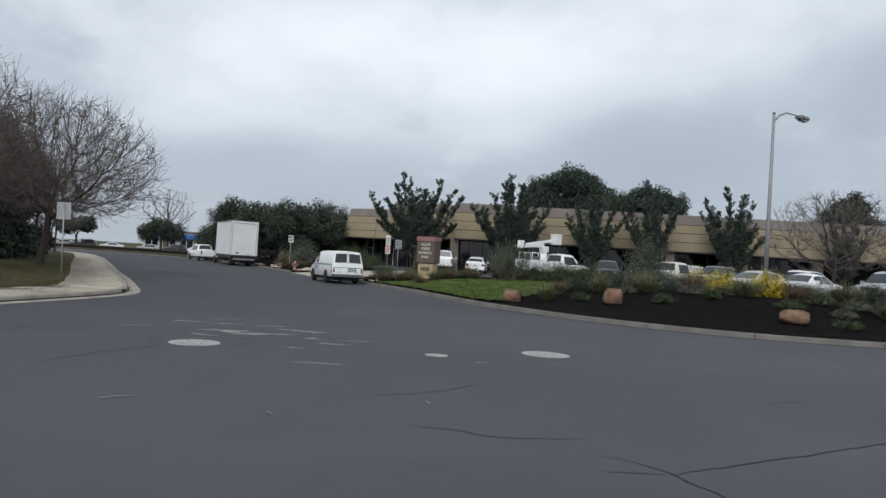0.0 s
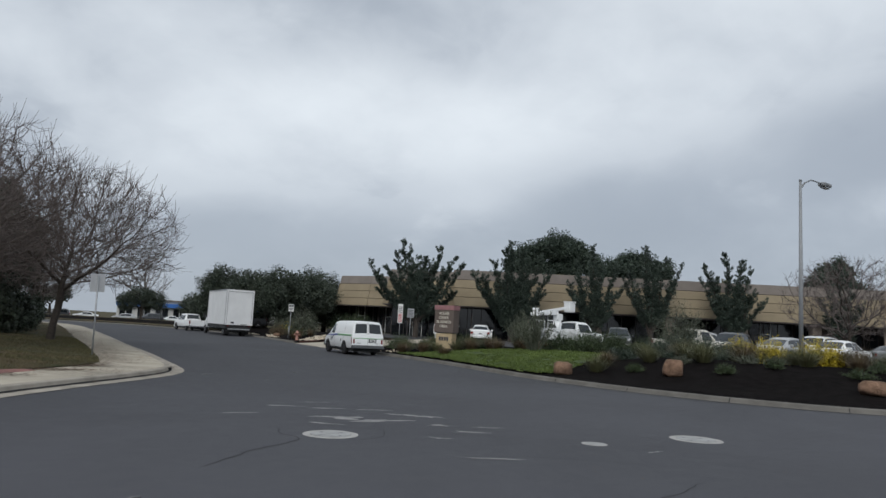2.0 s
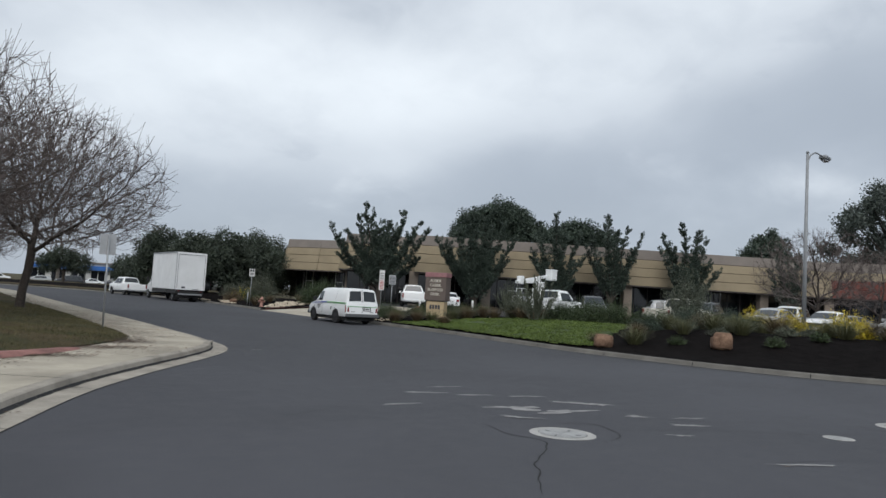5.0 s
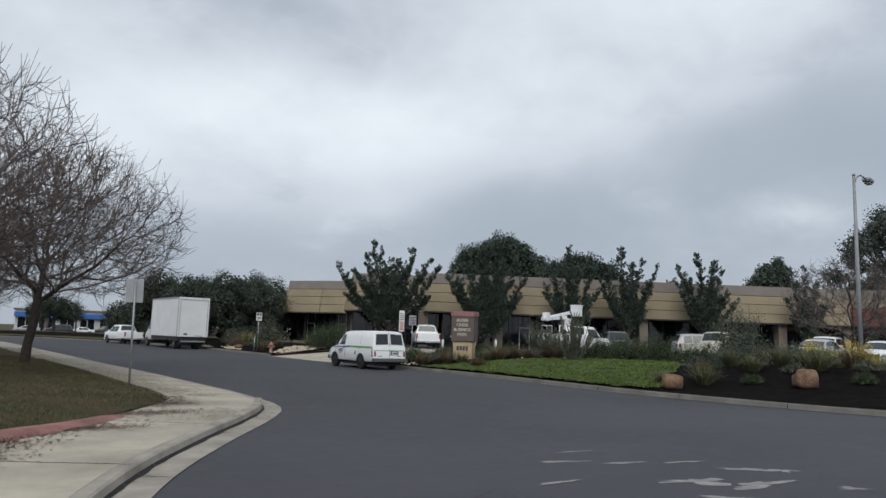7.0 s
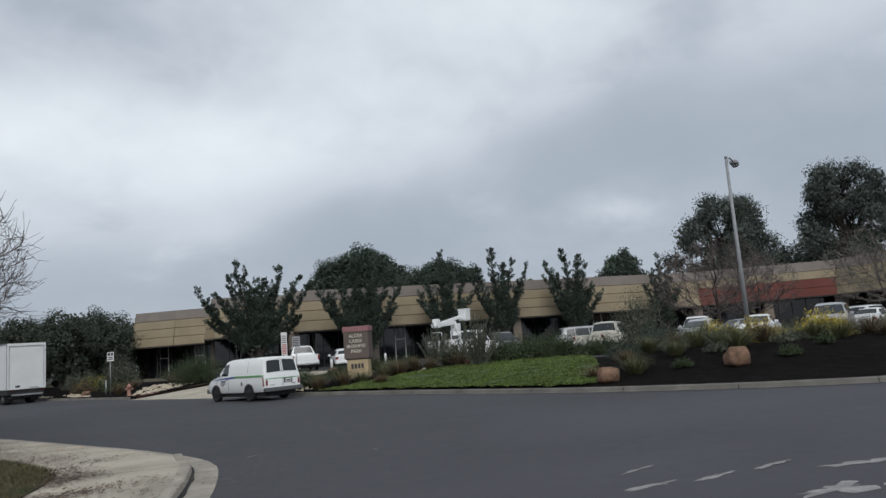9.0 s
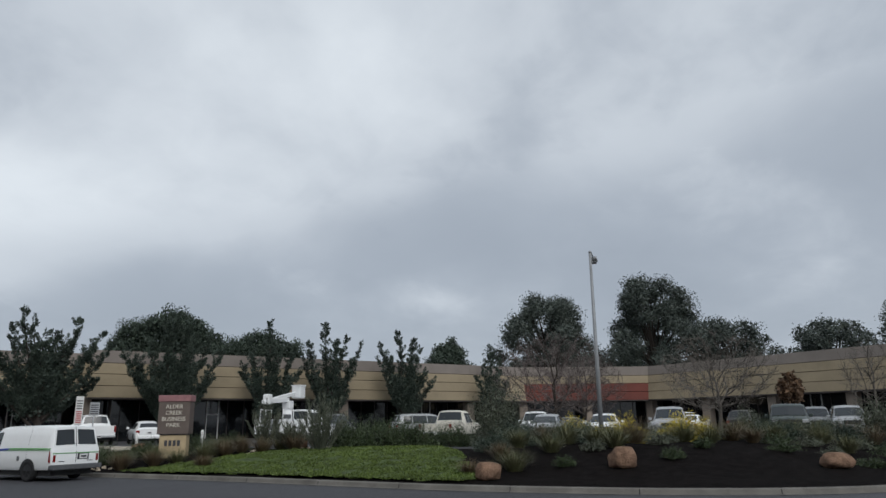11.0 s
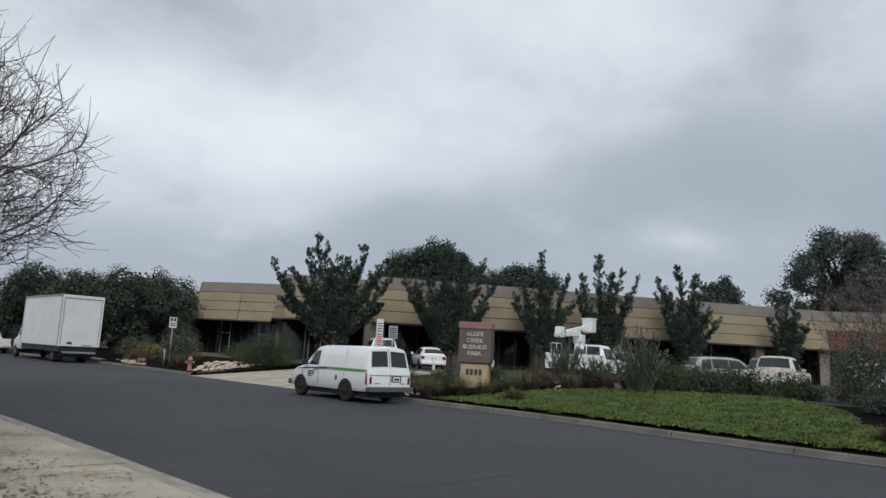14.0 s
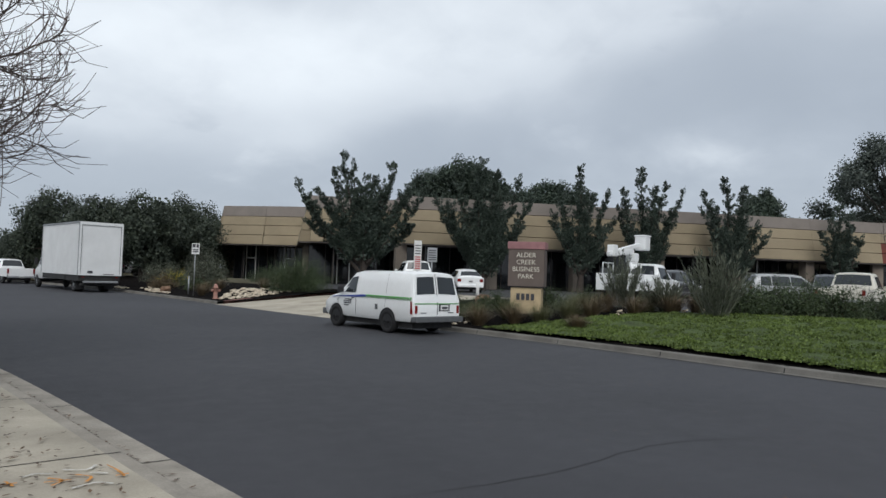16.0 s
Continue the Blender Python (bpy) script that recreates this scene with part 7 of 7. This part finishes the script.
for _ in range(420):
    x, y = RNG.uniform(-8, 13), RNG.uniform(3, 40)
    if x < -5 + (y - 12) * 0.5 and y < 26:
        continue
    if x < 2.2:
        continue
    a = RNG.uniform(0, 6.283)
    d = Vector((math.cos(a), math.sin(a), 0.05)).normalized()
    lit.leaf(Vector((x, y, 0.006)), d, d.cross(Vector((0, 0, 1))).normalized(), RNG.uniform(0.02, 0.07), RNG.uniform(0.015, 0.03))
for cx, cy, sx, sy, n in ((-2.0, 22.8, 0.7, 0.22, 900), (-3.3, 21.0, 0.45, 0.16, 600), (-1.2, 24.3, 0.35, 0.3, 350), (-1.2, 22.0, 0.9, 0.5, 260), (-0.4, 30.5, 0.35, 1.8, 380), (-0.3, 36.0, 0.35, 2.6, 500)):
    for _ in range(n):
        x, y = RNG.gauss(cx, sx), RNG.gauss(cy, sy)
        a = RNG.gauss(0.6, 0.7)
        d = Vector((math.cos(a), math.sin(a), RNG.uniform(-0.02, 0.15))).normalized()
        lit.leaf(Vector((x, y, 0.19)), d, d.cross(Vector((0, 0, 1))).normalized(), RNG.uniform(0.04, 0.14), RNG.uniform(0.01, 0.035))
tagged(lit.ob("leaf_litter", M_LITTER), "brown fallen leaves on the pavement and gutter", "litter", kind="stuff")

# dark strip along the kerb foot: gutter dirt plus the face's shade as colour
dirt = Bits()
for i in range(len(KERB_L) - 1):
    p, q = KERB_L[i], KERB_L[i + 1]
    if not -2 < p.y < 60:
        continue
    t = (q - p).normalized()
    nrm = Vector((-t.y, t.x))
    for k in range(4):
        a, b = p.lerp(q, k / 4), p.lerp(q, (k + 1) / 4)
        wa, wb = (0.035 + 0.05 * max(0.0, noise.noise((c.x * 1.7, c.y * 1.7, 6)) + 0.2) for c in (a, b))
        n = len(dirt.v)
        dirt.v += [Vector((*(a + nrm * (0.404 - wa)), 0.026)), Vector((*(b + nrm * (0.404 - wb)), 0.026)), Vector((*(b + nrm * 0.410), 0.055)), Vector((*(a + nrm * 0.410), 0.055))]
        dirt.f.append((n, n + 1, n + 2, n + 3))
tagged(dirt.ob("kerb_foot_dirt_shade", M_CRACK), "dark dirt with painted shade along the foot of the kerb", "dirt", kind="stuff")

# short winter grass on the verge where the path runs close by
M_BLADE = leafy("winter_grass_blades", (0.045, 0.05, 0.02), (0.15, 0.125, 0.06))
turf = Bits()
V0 = next(i for i, p in enumerate(KERB_L) if p.y > 12)
V1 = next(i for i, p in enumerate(KERB_L) if p.y > 45)
for _ in range(52000):
    i = RNG.randrange(V0, V1)
    p = KERB_L[i]
    t = (KERB_L[i + 1] - p).normalized()
    o = 2.46 + 5.5 * RNG.random() ** 1.6
    q = p + Vector((-t.y, t.x)) * o + t * RNG.uniform(-0.3, 0.3)
    z = 0.17 + (0.06 * (o - 2.42) / 0.48 if o < 2.9 else 0.06 + 0.1 * min(1.0, (o - 2.9) / 2.1) + 0.12 * max(0.0, (o - 5.0) / 4.0))
    d = (rand_dir(RNG) * 0.7 + Vector((0, 0, 0.8))).normalized()
    turf.leaf(Vector((q.x, q.y, z - 0.01)), d, d.cross(rand_dir(RNG)).normalized(), RNG.uniform(0.04, 0.10), RNG.uniform(0.006, 0.014))
tagged(turf.ob("verge_grass", M_BLADE), "short patchy winter grass on the verge", "grass", kind="stuff")

# pale twigs lying on the street
for x, y, rz, l in ((2.1, 24.2, 20, 0.16), (3.4, 22.3, 70, 0.14), (0.6, 8.2, 10, 0.18), (-1.2, 9.4, 40, 0.10), (3.9, 7.4, 80, 0.09), (5.2, 25.5, 35, 0.10), (2.0, 7.2, 100, 0.08)):
    tw = mesh_ob("twig", tube(bmesh.new(), [(-l, 0, 0.012), (0, 0.012, 0.016), (l, -0.01, 0.012)], [0.006, 0.008, 0.004], 5), M_SCAR)
    tw.matrix_world = pose(x, y, 0, 0, 0, rz)
    tagged(tw, "pale dry twig lying on the asphalt", "twig", "twigs on the street")

# survey marks sprayed on the pavement
def stroke(pts, w, mat):
    ln = smooth_line(pts, 0.03)
    v, fc = [], []
    for i, p in enumerate(ln):
        t = (ln[min(i + 1, len(ln) - 1)] - ln[max(i - 1, 0)]).normalized()
        ww = w * (0.7 + 0.5 * noise.noise((p.x * 20, p.y * 20, 1)))
        for o in (-ww / 2, ww / 2):
            v.append((p.x + t.y * o, p.y - t.x * o, 0.178))
    for i in range(len(ln) - 1):
        fc.append((2 * i, 2 * i + 1, 2 * i + 3, 2 * i + 2))
    ob = py_ob("spray_mark", v, fc, mat)
    if ob.data.polygons[0].normal.z < 0:
        ob.data.flip_normals()
    tagged(ob, "sprayed survey mark on the pavement", "marking", kind="structure")


for pts, mat in (([(0.28, 29.5), (0.30, 29.35)], M_ORANGE), ([(0.24, 29.42), (0.34, 29.42)], M_ORANGE), ([(0.55, 29.42), (0.62, 29.3), (0.52, 29.2)], M_ORANGE), ([(0.5, 29.32), (0.68, 29.28)], M_ORANGE), ([(0.72, 29.42), (0.82, 29.28), (0.75, 29.16)], M_ORANGE), ([(1.02, 29.55), (1.04, 29.35), (1.03, 29.15)], M_ORANGE), ([(0.98, 29.2), (1.08, 29.2)], M_ORANGE), ([(0.4, 29.55), (0.5, 29.6), (0.6, 29.52)], M_WMARK), ([(0.7, 29.6), (0.85, 29.5), (0.95, 29.6)], M_WMARK), ([(0.62, 29.05), (0.8, 29.1), (0.9, 29.0)], M_WMARK), ([(0.85, 29.4), (0.95, 29.3)], M_WMARK)):
    stroke(pts, 0.03, mat)

# red painted retaining kerb beside the pavement ramp
ln = smooth_line([(-6.8, 16.9), (-5.7, 18.6), (-4.4, 20.3), (-3.4, 21.3), (-2.5, 22.5)], 0.3)
verts, faces = [], []
for i, p in enumerate(ln):
    t = (ln[min(i + 1, len(ln) - 1)] - ln[max(i - 1, 0)]).normalized()
    h = 0.40 - 0.20 * i / (len(ln) - 1)
    for o, z in ((0.34, 0.15), (0.10, h), (-0.10, h), (-0.12, 0.05)):
        verts.append((p.x + t.y * o, p.y - t.x * o, z))
for i in range(len(ln) - 1):
    for k in range(3):
        faces.append((i * 4 + k, i * 4 + k + 1, i * 4 + 5 + k, i * 4 + 4 + k))
tagged(py_ob("low_red_kerb", verts, faces, M_REDK), "low retaining kerb with worn red paint beside the pavement", "kerb", kind="structure")

# ---------------------------------------------------------------- distance
far_lawn = strip("far_lawn", [p for p in KERB_R2 if p.y > 88], [(0.6, 0.16), (3, 0.3), (9, 0.6), (20, 0.7)], M_VERGE.m, jitter=0.05)
far_lawn.location.z = 0.06
tagged(far_lawn, "grass verge along the bend", "verge", kind="structure")
M_FARW = grainy("far_white_wall", (0.52, 0.52, 0.50), 0.85, 0.4, 0.12, 8, 0.1)
M_FARB = grainy("blue_fascia", (0.04, 0.14, 0.42), 0.7, 0.5, 0.12)


def far_block(x, y, w, dpt, h, rz, wall, fascia, label):
    t = empty("commercial_building", pose(x, y, 0, 0, 0, rz), label, "building")
    part("wall", bx(0, w, 0, dpt, -0.1, h, 0.05), wall, t)
    part("roof", bx(-0.4, w + 0.4, -0.4, dpt + 0.4, h, h + 0.35, 0.03), M_GREYB, t, "flat roof edge")
    part("fascia", bx(-0.2, w + 0.2, -0.9, -0.02, h - 1.5, h - 0.5, 0.03), fascia, t, "coloured canopy fascia")
    n = int(w / 4)
    for k in range(n):
        wv = part("window", bx(k * 4 + 0.6, k * 4 + 3.4, -0.06, 0.03, 0.4, h - 1.7), M_DGLASS, t, "dark shop window")
        part("window_frame", bx(k * 4 + 1.95, k * 4 + 2.05, -0.10, -0.062, 0.4, h - 1.7), M_WHITE, wv)
    return t


far_block(10, 186, 34, 18, 4.8, -6, M_FARW, M_FARB, "low white commercial building with a blue fascia far down the street")
sed = make_car("sedan", pose(-9, 158, 0, 0, 0, 95), M_PWHITE, "white saloon car in the far car park")
hat = make_car("hatch", pose(-4, 160, 0, 0, 0, 100), M_PSILVER, "silver hatchback in the far car park")
suvf = make_car("suv", pose(0, 156, 0, 0, 0, 85), M_PDARK, "dark utility car in the far car park")
for ob, x, y, rz in ((sed, 5, 157, 92), (hat, 12, 160, 85), (suvf, 17, 158, 95), (sed, 21, 160, 100), (sed, -15, 156, 88), (hat, -21, 158, 95), (suvf, 26, 162, 80), (sed, -7, 139, 100)):
    copy_thing(ob, pose(x, y, 0, 0, 0, rz))
for ob, x, y, rz in ((suvf, 20.5, 88.5, 70), (sed, 24.0, 92.5, 60)):
    copy_thing(ob, pose(x, y, LOT_Z, 0, 0, rz))
flamp = empty("street_lamp", pose(13.0, 128, 0, 0, 0, 180), "grey street lamp at the far bend", "street lamp")
part("pole", tube(bmesh.new(), [(0, 0, 0), (0, 0, 9)], [0.12, 0.07], 8), M_POLE, flamp)
part("arm", tube(bmesh.new(), [(0, 0, 8.8), (0.8, 0, 9.3), (2.2, 0, 9.4)], 0.05, 6), M_POLE, flamp)
part("lamp_head", bx(2.0, 2.8, -0.16, 0.16, 9.3, 9.5, 0.05), M_POLE, flamp)
